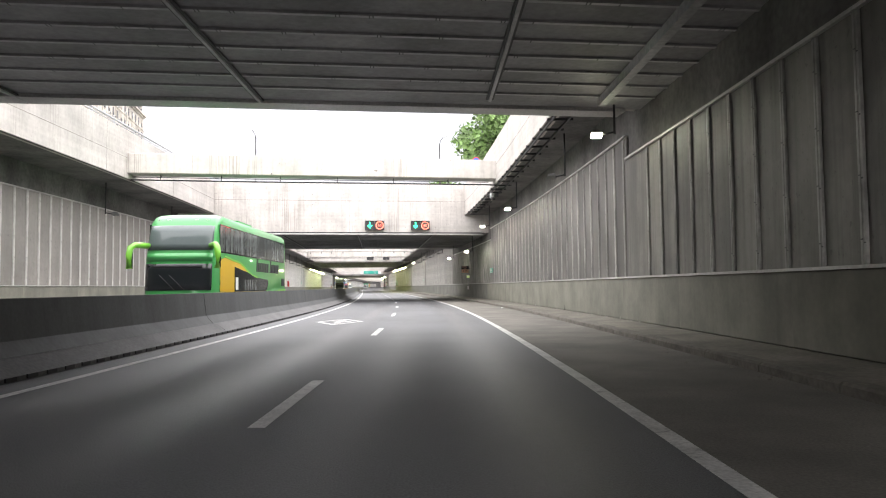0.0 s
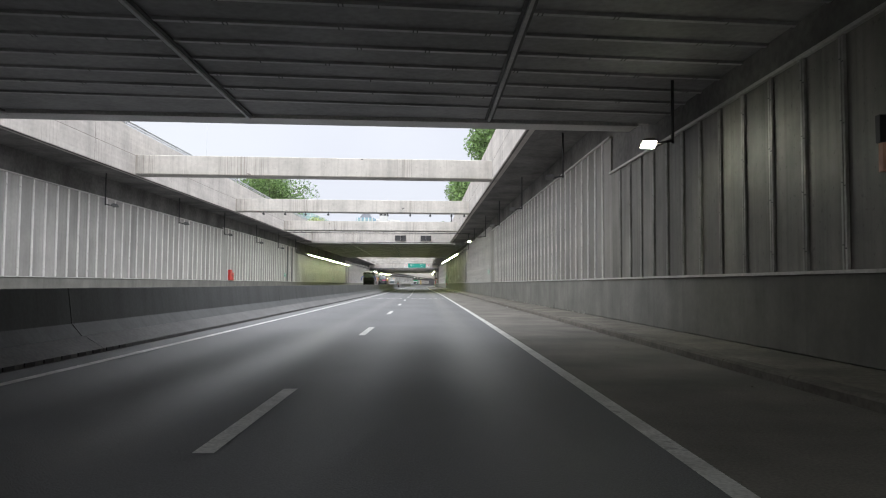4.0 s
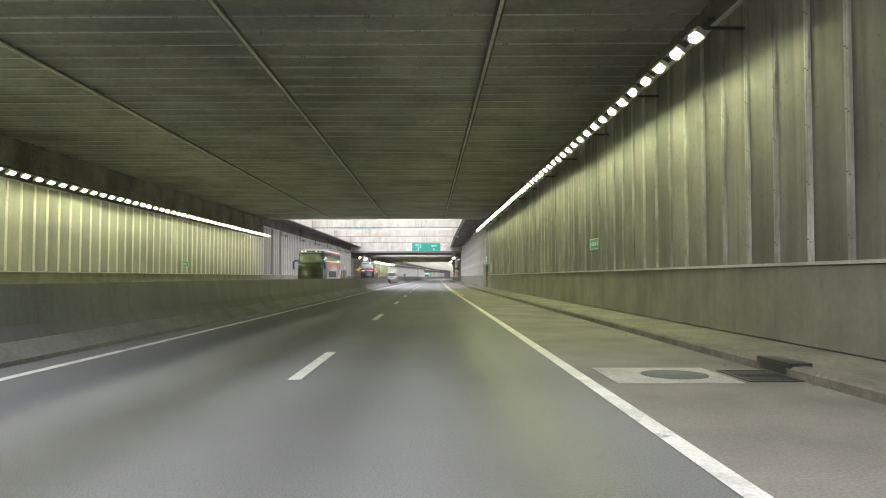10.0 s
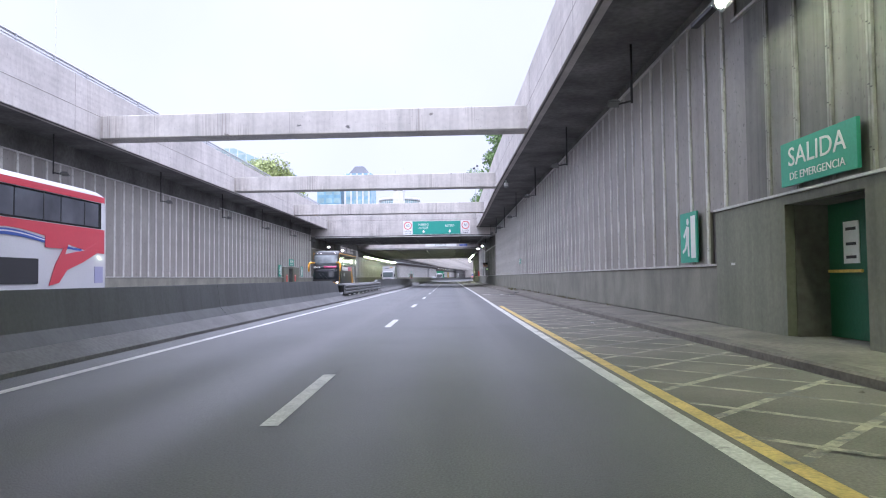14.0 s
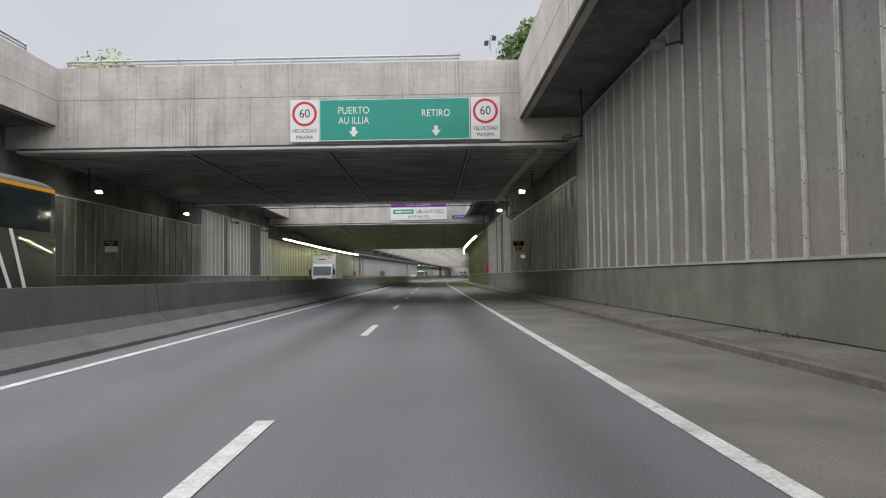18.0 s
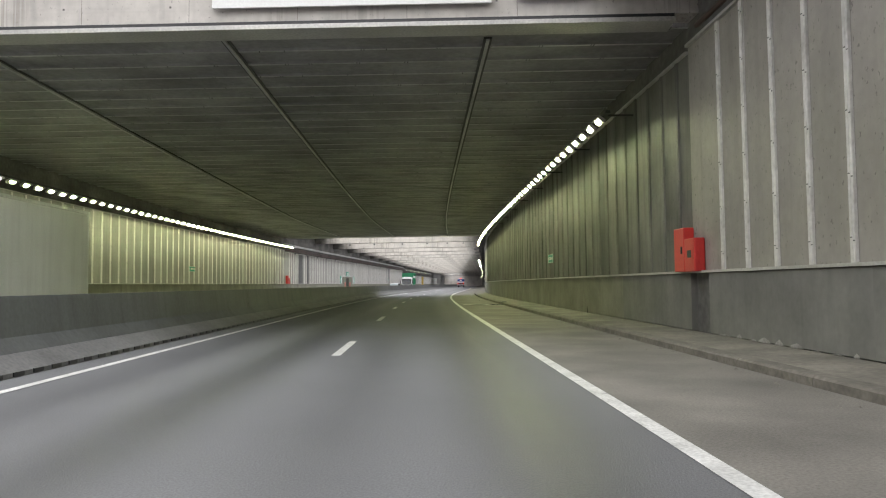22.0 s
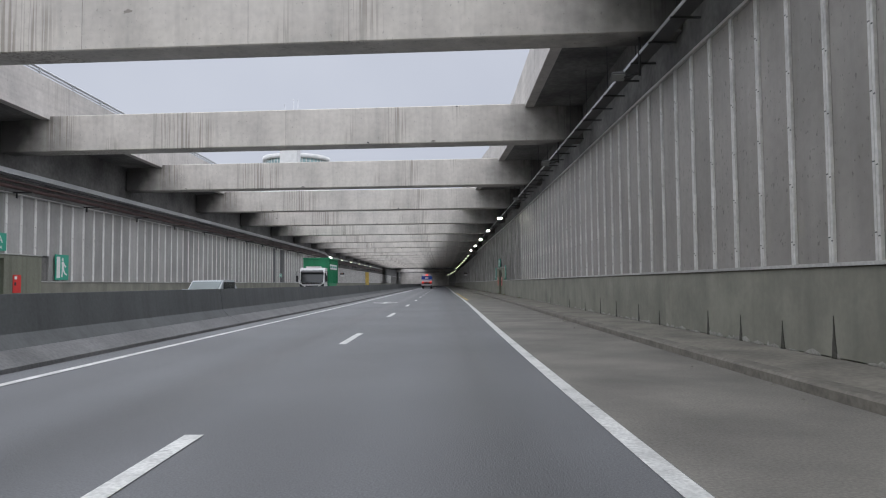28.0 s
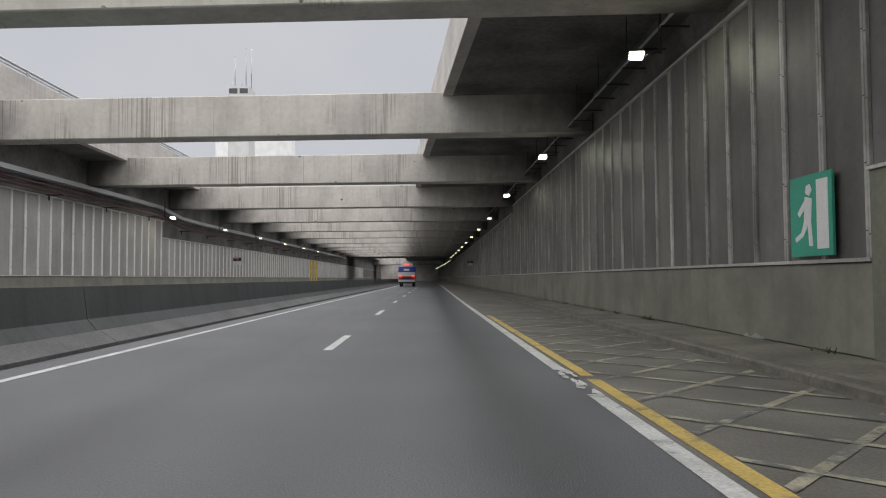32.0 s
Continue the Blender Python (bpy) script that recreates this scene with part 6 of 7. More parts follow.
def coach(m, label, body_mat, band_mat, mirror_mat, livery, front_mat, glass=GLASS, sill=2.6):
    """A double-deck coach; its front at the origin, facing along its own y."""
    base = thing("coach", m, label, "coach", "coaches")
    bm = bmesh.new()
    rings = []
    for z, back, share in NOSE:
        w, rear = 1.28 * share, -13.95 + (0.25 if z > 3.9 else 0.0) + (0.3 if z > 4.03 else 0.0)
        ring = [nose_point(a, z) for a in range(-90, 91, 9)]
        ring += [Vector((w, -6.0, z)), Vector((w, rear + 0.3, z)), Vector((w * 0.93, rear + 0.06, z)), Vector((w * 0.7, rear, z)), Vector((-w * 0.7, rear, z)), Vector((-w * 0.93, rear + 0.06, z)), Vector((-w, rear + 0.3, z)), Vector((-w, -6.0, z))]
        rings.append([bm.verts.new(p) for p in ring])
    for a, b in zip(rings, rings[1:]):
        for k in range(len(a)):
            bm.faces.new((a[k], a[(k + 1) % len(a)], b[(k + 1) % len(a)], b[k])).smooth = True
    bm.faces.new(rings[0][::-1])
    bm.faces.new(rings[-1])
    part("body", bm, body_mat, base)
    dark = front_mat is COACHBLACK
    if dark:
        nose_patch("front_mask", -88, 88, 0.5, 3.88, 0.012, COACHBLACK, base, "glossy black front mask")
    nose_patch("upper_windscreen", -56, 56, 2.66, 3.58, 0.024, SKYUPPERGLASS if dark else SKYSCREEN, base, "windscreen with the sky reflection in its colour")
    nose_patch("lower_windscreen", -58, 58, 1.2, 2.16, 0.024, GLASS, base, "dark windscreen")
    nose_patch("destination_panel", -30, 30, 2.0, 2.12, 0.034, INK, base)
    nose_patch("name_band", -60, 60, 2.26, 2.54, 0.02, front_mat, base)
    nose_patch("bumper", -70, 70, 0.58, 0.8, 0.03, band_mat, base)
    nose_patch("bumper_chin", -34, 34, 0.8, 0.92, 0.028, band_mat, base)
    nose_patch("grille", -30, 30, 0.64, 0.76, 0.036, BLACK, base)
    nose_patch("lower_bumper", -72, 72, 0.37, 0.56, 0.02, COACHBLACK, base)
    for sx in (-1, 1):
        lo, hi = sorted((sx * 46, sx * 66))
        nose_patch("headlamp", lo, hi, 0.83, 0.93, 0.03, HEAD if dark else LAMPOFF, base, "slanting headlamp")
        bm = bmesh.new()
        add_tube(bm, [(sx * 1.12, -0.45, 2.82), (sx * 1.42, 0.05, 2.84), (sx * 1.53, 0.22, 2.72), (sx * 1.56, 0.26, 2.45), (sx * 1.55, 0.26, 1.98)], 0.11, 10)
        part("mirror", bm, mirror_mat, base, "long drooping mirror")
        bm = bmesh.new()
        add_box(bm, sx * 1.55 - 0.08, sx * 1.55 + 0.08, 0.13, 0.16, 1.98, 2.6)
        part("mirror_glass", bm, GLASS, base)
    for x in (-0.7, -0.25, 0.25, 0.7):
        p = nose_point(x * 45, 3.82, 0.0)
        bm = bmesh.new()
        add_box(bm, p.x - 0.07, p.x + 0.07, p.y - 0.06, p.y + 0.03, 3.78, 3.815)
        part("marker_lamp", bm, HEAD if dark else WHITE, base, "small white marker lamp")
    for x in (-0.3, 0.05):
        bm = bmesh.new()
        add_tube(bm, [(x, 0.03, 1.22), (x + 0.55, -0.04, 1.75)], 0.014)
        part("wiper", bm, BLACK, base)
    for x in (-1.283, 1.283):
        plate("window_band", -13.4, -0.95, sill, 3.66, x, GLASS, base, thick=0.006)
        y = -1.0
        for w in (1.5, 2.15, 2.15, 2.15, 2.15, 2.15):
            plate("side_window", y - w + 0.05, y, sill + 0.05, 3.61, x, glass, base, thick=0.014)
            y -= w
        plate("side_door", -2.0, -1.0, 0.5, 2.35, x, GLASS, base)
        livery(base, x)
    for y in (-2.7, -10.2, -11.5):
        for x in (-1.12, 1.12):
            wheel(base, x, y)
    bm = bmesh.new()
    add_box(bm, -0.8, 0.8, -8.0, -5.5, 4.04, 4.2)
    bevelled(bm, 0.05, 2)
    part("roof_unit", bm, body_mat, base)
    return base


def flowing(knots, steps=10):
    """Points on a soft curve through a few knots."""
    out = []
    for (y0, z0), (y1, z1) in zip(knots, knots[1:]):
        for k in range(steps):
            f = k / steps
            out.append((y0 + (y1 - y0) * f, z0 + (z1 - z0) * f * f * (3 - 2 * f)))
    return out + [knots[-1]]


def swoosh(name, x, points, mat, parent, off=0.0):
    bm = bmesh.new()
    lo, hi = (x + off, x + off + 0.013) if x > 0 else (x - off - 0.013, x - off)
    add_prism(bm, points, 0, lo, hi)
    part(name, bm, mat, parent)


def name_blocks(base, x, y, z, count, wide, high, mat, label, gap=None, lean=0.06):
    """Slanting blocks of a name's size and colour, with a space after some of them."""
    for k in range(count):
        if k == gap:
            y -= wide * 0.7
        tall = high * (1.0 if k in (0, gap) else 0.74)
        plate("name_block", y - wide * 0.72, y, z, z + tall, x, mat, base, label if k == 0 else "", slant=-lean, thick=0.018)
        y -= wide


def green_livery(base, x):
    swoosh("yellow_sweep", x, [(-13.8, 0.4), (-1.0, 0.4), (-1.0, 2.3)] + flowing([(-1.6, 2.42), (-3.4, 2.3), (-6.6, 1.72), (-9.6, 0.95), (-13.8, 0.98)], 6), AMBER, base)
    swoosh("lime_line", x, flowing([(-1.6, 2.5), (-3.4, 2.38), (-6.6, 1.82), (-9.6, 1.08), (-13.8, 1.2)], 6) + flowing([(-13.8, 1.02), (-9.6, 0.98), (-6.6, 1.74), (-3.4, 2.31), (-1.6, 2.44)], 6), LIME, base, 0.004)
    swoosh("lower_glazing", x, [(-3.05, 1.12), (-3.05, 2.12)] + flowing([(-4.6, 1.98), (-7.0, 1.72), (-9.2, 1.66)], 5) + [(-9.35, 1.5), (-9.1, 1.22), (-8.8, 1.12)], GLASS, base, 0.008)
    for y in (-4.4, -5.9, -7.4):
        plate("lower_window", y - 1.35, y, 1.18, 1.62, x, CURTAIN, base, thick=0.03)
    plate("notice_strip", -3.6, -3.2, 1.2, 1.7, x, WHITE, base, thick=0.028)
    name_blocks(base, x, -6.9, 2.0, 13, 0.37, 0.58, INK, "dark blocks in place of a name", 7)
    plate("vent", -13.5, -12.7, 1.35, 1.75, x, INK, base, thick=0.018)


def white_livery(base, x):
    plate("roof_stripe", -13.6, -4.6, 3.68, 3.86, x, COACHRED, base, "pink-red stripe along the roof")
    plate("front_stripe", -4.6, -1.2, 3.68, 3.86, x, COACHLILAC, base)
    swoosh("dark_front_side", x, [(-2.0, 0.45), (-0.95, 0.45), (-0.95, 2.84), (-2.75, 2.84), (-2.6, 1.7)], COACHBLACK, base, 0.004)
    swoosh("blue_pillar", x, flowing([(-2.45, 1.0), (-2.62, 1.8), (-2.8, 2.84)], 5) + flowing([(-3.5, 2.84), (-3.45, 1.8), (-3.1, 1.2)], 5), COACHBLUE, base)
    swoosh("red_sweep", x, [(-13.6, 2.84), (-3.45, 2.84)] + flowing([(-3.45, 2.34), (-4.4, 2.02), (-8.6, 2.62), (-13.6, 2.1)]), COACHRED, base)
    swoosh("blue_sweep", x, flowing([(-3.5, 2.15), (-4.5, 1.95), (-8.6, 2.58), (-12.2, 2.2)]) + flowing([(-12.2, 2.15), (-8.6, 2.42), (-4.9, 1.75), (-3.4, 1.85)]), COACHBLUE, base, 0.003)
    swoosh("white_line", x, flowing([(-4.8, 1.9), (-8.6, 2.53), (-11.6, 2.28)]) + flowing([(-11.6, 2.25), (-8.6, 2.5), (-4.8, 1.84)]), WHITE, base, 0.008)
    plate("lower_window", -10.0, -4.3, 1.2, 1.86, x, INK, base, thick=0.02)
    plate("service_hatch", -4.15, -3.5, 1.2, 1.7, x, STEEL, base, thick=0.016)
    plate("vent_hatch", -13.5, -13.0, 1.2, 1.7, x, COACHLILAC, base, thick=0.016)
    swoosh("name_shape", x, [(y, z + 0.42) for y, z in ((-10.5, 0.72), (-10.8, 1.3), (-11.2, 1.75), (-10.3, 1.75), (-10.3, 2.05), (-11.6, 2.12), (-11.3, 1.6), (-12.4, 1.75), (-13.2, 2.05), (-13.3, 1.75), (-12.3, 1.4), (-11.4, 1.15), (-11.0, 0.8))], COACHRED, base, 0.012)
    for y in (-1.6, -3.75, -5.9, -8.05, -10.2, -12.35):
        plate("window_bar", y - 0.04, y, 2.88, 3.64, x * 1.006, COACHBLACK, base, thick=0.016)


def black_livery(base, x):
    plate("roof_edge", -13.6, -1.0, 3.74, 3.84, x, COACHORANGE, base, "orange edge line")
    swoosh("front_edge", x, [(-1.02, 0.7), (-0.9, 0.6), (-0.93, 3.72), (-1.05, 3.72)], COACHORANGE, base)
    name_blocks(base, x, -3.0, 2.1, 6, 0.64, 0.46, WHITE, "white blocks in place of a name")
    plate("name_patch", -9.4, -7.0, 2.06, 2.5, x, COACHPINK, base, "pink patch", thick=0.018)
    plate("service_hatch", -4.6, -3.8, 1.5, 1.8, x, STEEL, base, thick=0.016)
    swoosh("orange_wedge", x, [(-11.2, 0.6), (-9.9, 0.6), (-9.7, 2.4), (-9.9, 2.5)], COACHORANGE, base)
    swoosh("white_outline", x, [(-11.8, 0.6), (-11.65, 0.6), (-10.6, 2.5), (-10.75, 2.5)], WHITE, base)
    swoosh("white_outline", x, [(-12.4, 0.6), (-12.25, 0.6), (-11.4, 2.6), (-11.55, 2.6)], WHITE, base)
    plate("sill", -13.6, -1.9, 0.5, 0.56, x, WHITE, base)


coach(at(25.7, -9.1, 0, 180), "green double-deck coach with yellow sweeps and lime mirrors", GREENBODY, AMBER, LIME, green_livery, GREENBODY, CURTAIN)
coach(at(224.9, -12.0, 0, 180), "white double-deck coach with red and blue sweeps", COACHWHITE, COACHBLACK, COACHBLUE, white_livery, COACHBLACK, SKYSIDEGLASS, 2.86)
dark_coach = coach(at(286.4, -12.3, 0, 180), "black double-deck coach with orange edges and mirrors", COACHBLACK, COACHORANGE, COACHORANGE, black_livery, COACHBLACK)


for k in range(6):
    nose_patch("front_block", 50 - 8 * k, 55.5 - 8 * k, 2.3, 2.5 if k in (0, 2) else 2.44, 0.03, WHITE, dark_coach, "white block in place of a name")
nose_patch("front_patch", -46, 1, 2.29, 2.51, 0.03, COACHPINK, dark_coach, "pink patch")


def cab(base, mat, wide=1.15, roof=2.75, glass=GLASS):
    bm = bmesh.new()
    add_prism(bm, [(-1.9, 0.55), (0.0, 0.55), (0.02, 1.35), (-0.25, 2.4), (-0.6, roof), (-1.9, roof)], 0, -wide, wide)
    bevelled(bm, 0.09, 3)
    part("cab", bm, mat, base)
    bm = bmesh.new()
    add_prism(bm, [(0.03, 1.42), (-0.22, 2.4), (-0.3, 2.4), (-0.1, 1.42)], 0, -wide + 0.1, wide - 0.1)
    part("windscreen", bm, glass, base, "dark windscreen" if glass is GLASS else "windscreen paled by a reflection put into its colour")
    bm = bmesh.new()
    add_box(bm, -wide - 0.01, wide + 0.01, -0.2, 0.06, 0.4, 0.72)
    bevelled(bm, 0.04, 2)
    part("bumper", bm, DARK, base)
    bm = bmesh.new()
    add_box(bm, -0.6, 0.6, 0.0, 0.045, 0.95, 1.12)
    part("grille", bm, BLACK, base)
    for x in (-1, 1):
        plate("side_window", -1.15, -0.35, 1.5, 2.35, x * (wide + 0.002), GLASS, base)
        bm = bmesh.new()
        add_box(bm, x * (wide - 0.35) - 0.2, x * (wide - 0.35) + 0.2, 0.0, 0.05, 0.78, 0.95)
        part("headlamp", bm, LAMPOFF, base)
        bm = bmesh.new()
        add_box(bm, min(x * (wide + 0.12), x * (wide + 0.32)), max(x * (wide + 0.12), x * (wide + 0.32)), -0.1, 0.02, 1.5, 2.1)
        bevelled(bm, 0.03, 2)
        part("mirror", bm, BLACK, base)


def box_truck(m):
    base = thing("box_truck", m, "white box truck with a tall white cargo body", "truck")
    cab(base, TRUCKWHITE, 1.08, 2.65, SKYSCREEN)
    bm = bmesh.new()
    add_box(bm, -1.22, 1.22, -8.2, -1.95, 0.95, 3.7)
    bevelled(bm, 0.04, 2)
    box = part("cargo_box", bm, BOXWHITE, base)
    bm = bmesh.new()
    for z0, z1 in ((0.93, 1.03), (3.62, 3.72)):
        add_box(bm, -1.24, 1.24, -8.22, -1.93, z0, z1)
    part("edge_trim", bm, STEEL, box)
    bm = bmesh.new()
    add_box(bm, -0.75, -0.35, -1.95, -1.92, 3.3, 3.5)
    part("orange_plate", bm, COACHORANGE, box)
    bm = bmesh.new()
    add_box(bm, -0.1, 0.7, -1.95, -1.92, 3.15, 3.25)
    part("marking_bar", bm, INK, box)
    bm = bmesh.new()
    add_box(bm, -0.45, 0.45, -8.0, -0.4, 0.55, 0.93)
    part("chassis", bm, DARK, base)
    for y in (-0.95, -6.3):
        for x in (-0.98, 0.98):
            wheel(base, x, y, 0.45)
    return base


def skip_truck(m):
    base = thing("container_truck", m, "white truck carrying a green open steel container", "truck")
    cab(base, TRUCKWHITE, 1.2, 2.85)
    bm = bmesh.new()
    add_prism(bm, [(-0.2, 2.36), (0.02, 2.32), (0.0, 2.44), (-0.32, 2.6)], 0, -1.08, 1.08)
    part("sun_visor", bm, BLACK, base)
    bm = bmesh.new()
    add_box(bm, -0.95, 0.95, 0.02, 0.06, 1.26, 1.4)
    part("scuttle_panel", bm, BLACK, base)
    for x in (-1, 1):
        bm = bmesh.new()
        add_prism(bm, [(x * 1.18, 0.74), (x * 0.78, 0.74), (x * 0.7, 1.02), (x * 1.18, 1.32)], 1, 0.015, 0.05)
        part("corner_panel", bm, BLACK, base)
        bm = bmesh.new()
        add_tube(bm, [(x * 1.15, -0.4, 2.45), (x * 1.5, -0.05, 2.48), (x * 1.5, -0.05, 1.5), (x * 1.16, -0.3, 1.45)], 0.03)
        part("mirror_arm", bm, BLACK, base)
    bm = bmesh.new()
    add_box(bm, -0.7, 0.7, -1.5, -0.7, 2.84, 3.0)
    bevelled(bm, 0.05, 2)
    part("roof_hatch", bm, TRUCKWHITE, base)
    bm = bmesh.new()
    add_prism(bm, [(-8.6, 1.5), (-8.0, 1.05), (-3.0, 1.05), (-2.4, 1.5), (-2.4, 3.85), (-8.6, 3.85)], 0, -1.22, 1.22)
    box = part("container", bm, BINGREEN, base, "green ribbed steel container")
    for k in range(9):
        y = -8.5 + 0.75 * k
        for x in (-1.29, 1.22):
            bm = bmesh.new()
            add_box(bm, x, x + 0.07, y, y + 0.1, 1.35, 3.8)
            part("container_rib", bm, BINGREEN, box)
    bm = bmesh.new()
    for x in (-1.31, 1.19):
        add_box(bm, x, x + 0.12, -8.65, -2.35, 3.75, 3.9)
    add_box(bm, -1.3, 1.3, -2.42, -2.3, 3.75, 3.9)
    part("container_rim", bm, BINGREEN, box)
    for x in (-1.3, 1.3):
        plate("name_board", -7.6, -3.0, 2.75, 3.25, x, WHITE, box, "white board with illegible writing")
        for k in range(3):
            plate("writing_bar", -7.3 + 1.5 * k, -6.2 + 1.5 * k, 2.92, 3.1, x * 1.012, SIGNGREEN, box)
    bm = bmesh.new()
    add_box(bm, -0.45, 0.45, -8.2, -0.4, 0.6, 1.04)
    part("chassis", bm, DARK, base)
    for y in (-1.0, -5.9, -7.2):
        for x in (-1.02, 1.02):
            wheel(base, x, y, 0.48)
    return base


box_truck(at(357.0, -12.1, 0, 180))
skip_truck(at(504.5, -12.2, 0, 180))


def saloon(m):
    base = thing("car", m, "silver hatchback car driving the other way", "car")
    bm = bmesh.new()
    add_prism(bm, [(-4.1, 0.3), (0.0, 0.3), (0.02, 0.62), (-0.15, 0.78), (-1.05, 0.95), (-3.95, 1.0), (-4.12, 0.75)], 0, -0.87, 0.87)
    bevelled(bm, 0.08, 3)
    part("body", bm, SILVER, base)
    bm = bmesh.new()
    add_prism(bm, [(-1.0, 0.94), (-1.75, 1.46), (-3.3, 1.5), (-3.95, 1.0)], 0, -0.72, 0.72)
    bevelled(bm, 0.07, 3)
    part("cabin", bm, SILVER, base)
    bm = bmesh.new()
    add_prism(bm, [(-1.03, 1.0), (-1.68, 1.42), (-1.75, 1.42), (-1.1, 1.0)], 0, -0.66, 0.66)
    bmesh.ops.translate(bm, vec=(0, 0.06, 0.0), verts=bm.verts[:])
    part("windscreen", bm, SKYSCREEN, base, "pale windscreen with sky reflection in its colour")
    for x in (-0.73, 0.73):
        plate("side_window", -3.4, -1.7, 1.03, 1.38, x, GLASS, base)
        bm = bmesh.new()
        sx = 1 if x > 0 else -1
        add_box(bm, min(sx * 0.85, sx * 1.05), max(sx * 0.85, sx * 1.05), -1.5, -1.35, 0.95, 1.08)
        bevelled(bm, 0.03, 2)
        part("mirror", bm, SILVER, base)
        bm = bmesh.new()
        add_box(bm, sx * 0.65 - 0.15, sx * 0.65 + 0.15, -0.12, 0.02, 0.58, 0.7)
        part("headlamp", bm, LAMPOFF, base)
    for y in (-0.8, -3.3):
        for x in (-0.78, 0.78):
            wheel(base, x, y, 0.31, 0.2)
    return base


saloon(at(466.5, -10.3, 0, 180))


def old_lorry(m):
    """Seen from behind: its rear at the origin, driving away along y."""
    base = thing("lorry", m, "blue and white lorry with a pale rear and red lamps", "truck")
    bm = bmesh.new()
    add_box(bm, -1.25, 1.25, 0.0, 9.0, 0.75, 2.15)
    bevelled(bm, 0.06, 2)
    part("lower_body", bm, COACHWHITE, base)
    bm = bmesh.new()
    add_prism(bm, [(-1.25, 2.15), (1.25, 2.15), (1.2, 2.95), (-1.2, 2.95)], 1, 0.0, 9.0)
    bevelled(bm, 0.06, 2)
    part("upper_body", bm, OLDBLUE, base, "blue upper band")
    bm = bmesh.new()
    add_prism(bm, [(-1.1, 2.95), (1.1, 2.95), (0.8, 3.45), (-0.8, 3.45)], 1, 0.1, 8.6)
    bevelled(bm, 0.06, 2)
    part("top", bm, COACHWHITE, base)
    bm = bmesh.new()
    add_box(bm, -0.25, 0.25, -0.05, 0.1, 3.1, 3.32)
    part("top_lamp", bm, TAIL, base, "lit red lamp")
    bm = bmesh.new()
    add_box(bm, -1.2, 1.2, -0.06, 0.0, 1.05, 1.6)
    part("rear_panel", bm, OLDRED, base, "reddish rear panel")
    bm = bmesh.new()
    add_box(bm, -0.7, 0.7, -0.08, -0.05, 1.1, 1.45)
    part("rear_window", bm, INK, base)
    bm = bmesh.new()
    add_box(bm, -0.4, 0.4, -0.04, 0.0, 2.35, 2.65)
    part("name_bar", bm, WHITE, base)
    for x in (-0.95, 0.95):
        bm = bmesh.new()
        add_box(bm, x - 0.18, x + 0.18, -0.09, -0.05, 1.5, 1.68)
        part("tail_lamp", bm, TAIL, base, "lit red tail lamp")
        for y in (1.8, 7.4):
            wheel(base, x, y, 0.5)
    bm = bmesh.new()
    add_box(bm, -1.2, 1.2, -0.1, 0.1, 0.5, 0.72)
    part("bumper", bm, DARK, base)
    return base


old_lorry(at(603.0, -3.3, 0, 0))

# ---- trees above the trench ----
BARK = material("bark", (0.10, 0.08, 0.06), 0.9, grain=0.3, blotch=0.3, gscale=12)


def leaf_material(name, col):
    m = material(name, col, 0.6, grain=0.2, blotch=0.45, gscale=3.0, bscale=0.6, bump=0.0)
    n, l = m.node_tree.nodes, m.node_tree.links
    p = n["Principled BSDF"]
    p.inputs["Transmission Weight"].default_value = 0.0
    p.inputs["Subsurface Weight"].default_value = 0.0
    geo, r, mul = n.new("ShaderNodeNewGeometry"), n.new("ShaderNodeMapRange"), n.new("ShaderNodeVectorMath")
    r.inputs["To Min"].default_value, r.inputs["To Max"].default_value = 0.55, 1.5
    mul.operation = "SCALE"
    old = p.inputs["Base Color"].links[0].from_socket
    l.new(geo.outputs["Random Per Island"], r.inputs["Value"])
    l.new(old, mul.inputs[0])
    l.new(r.outputs["Result"], mul.inputs["Scale"])
    l.new(mul.outputs["Vector"], p.inputs["Base Color"])
    return m


LEAF = leaf_material("leaves", (0.135, 0.225, 0.07))
LEAFPALE = leaf_material("pale_leaves", (0.30, 0.35, 0.13))


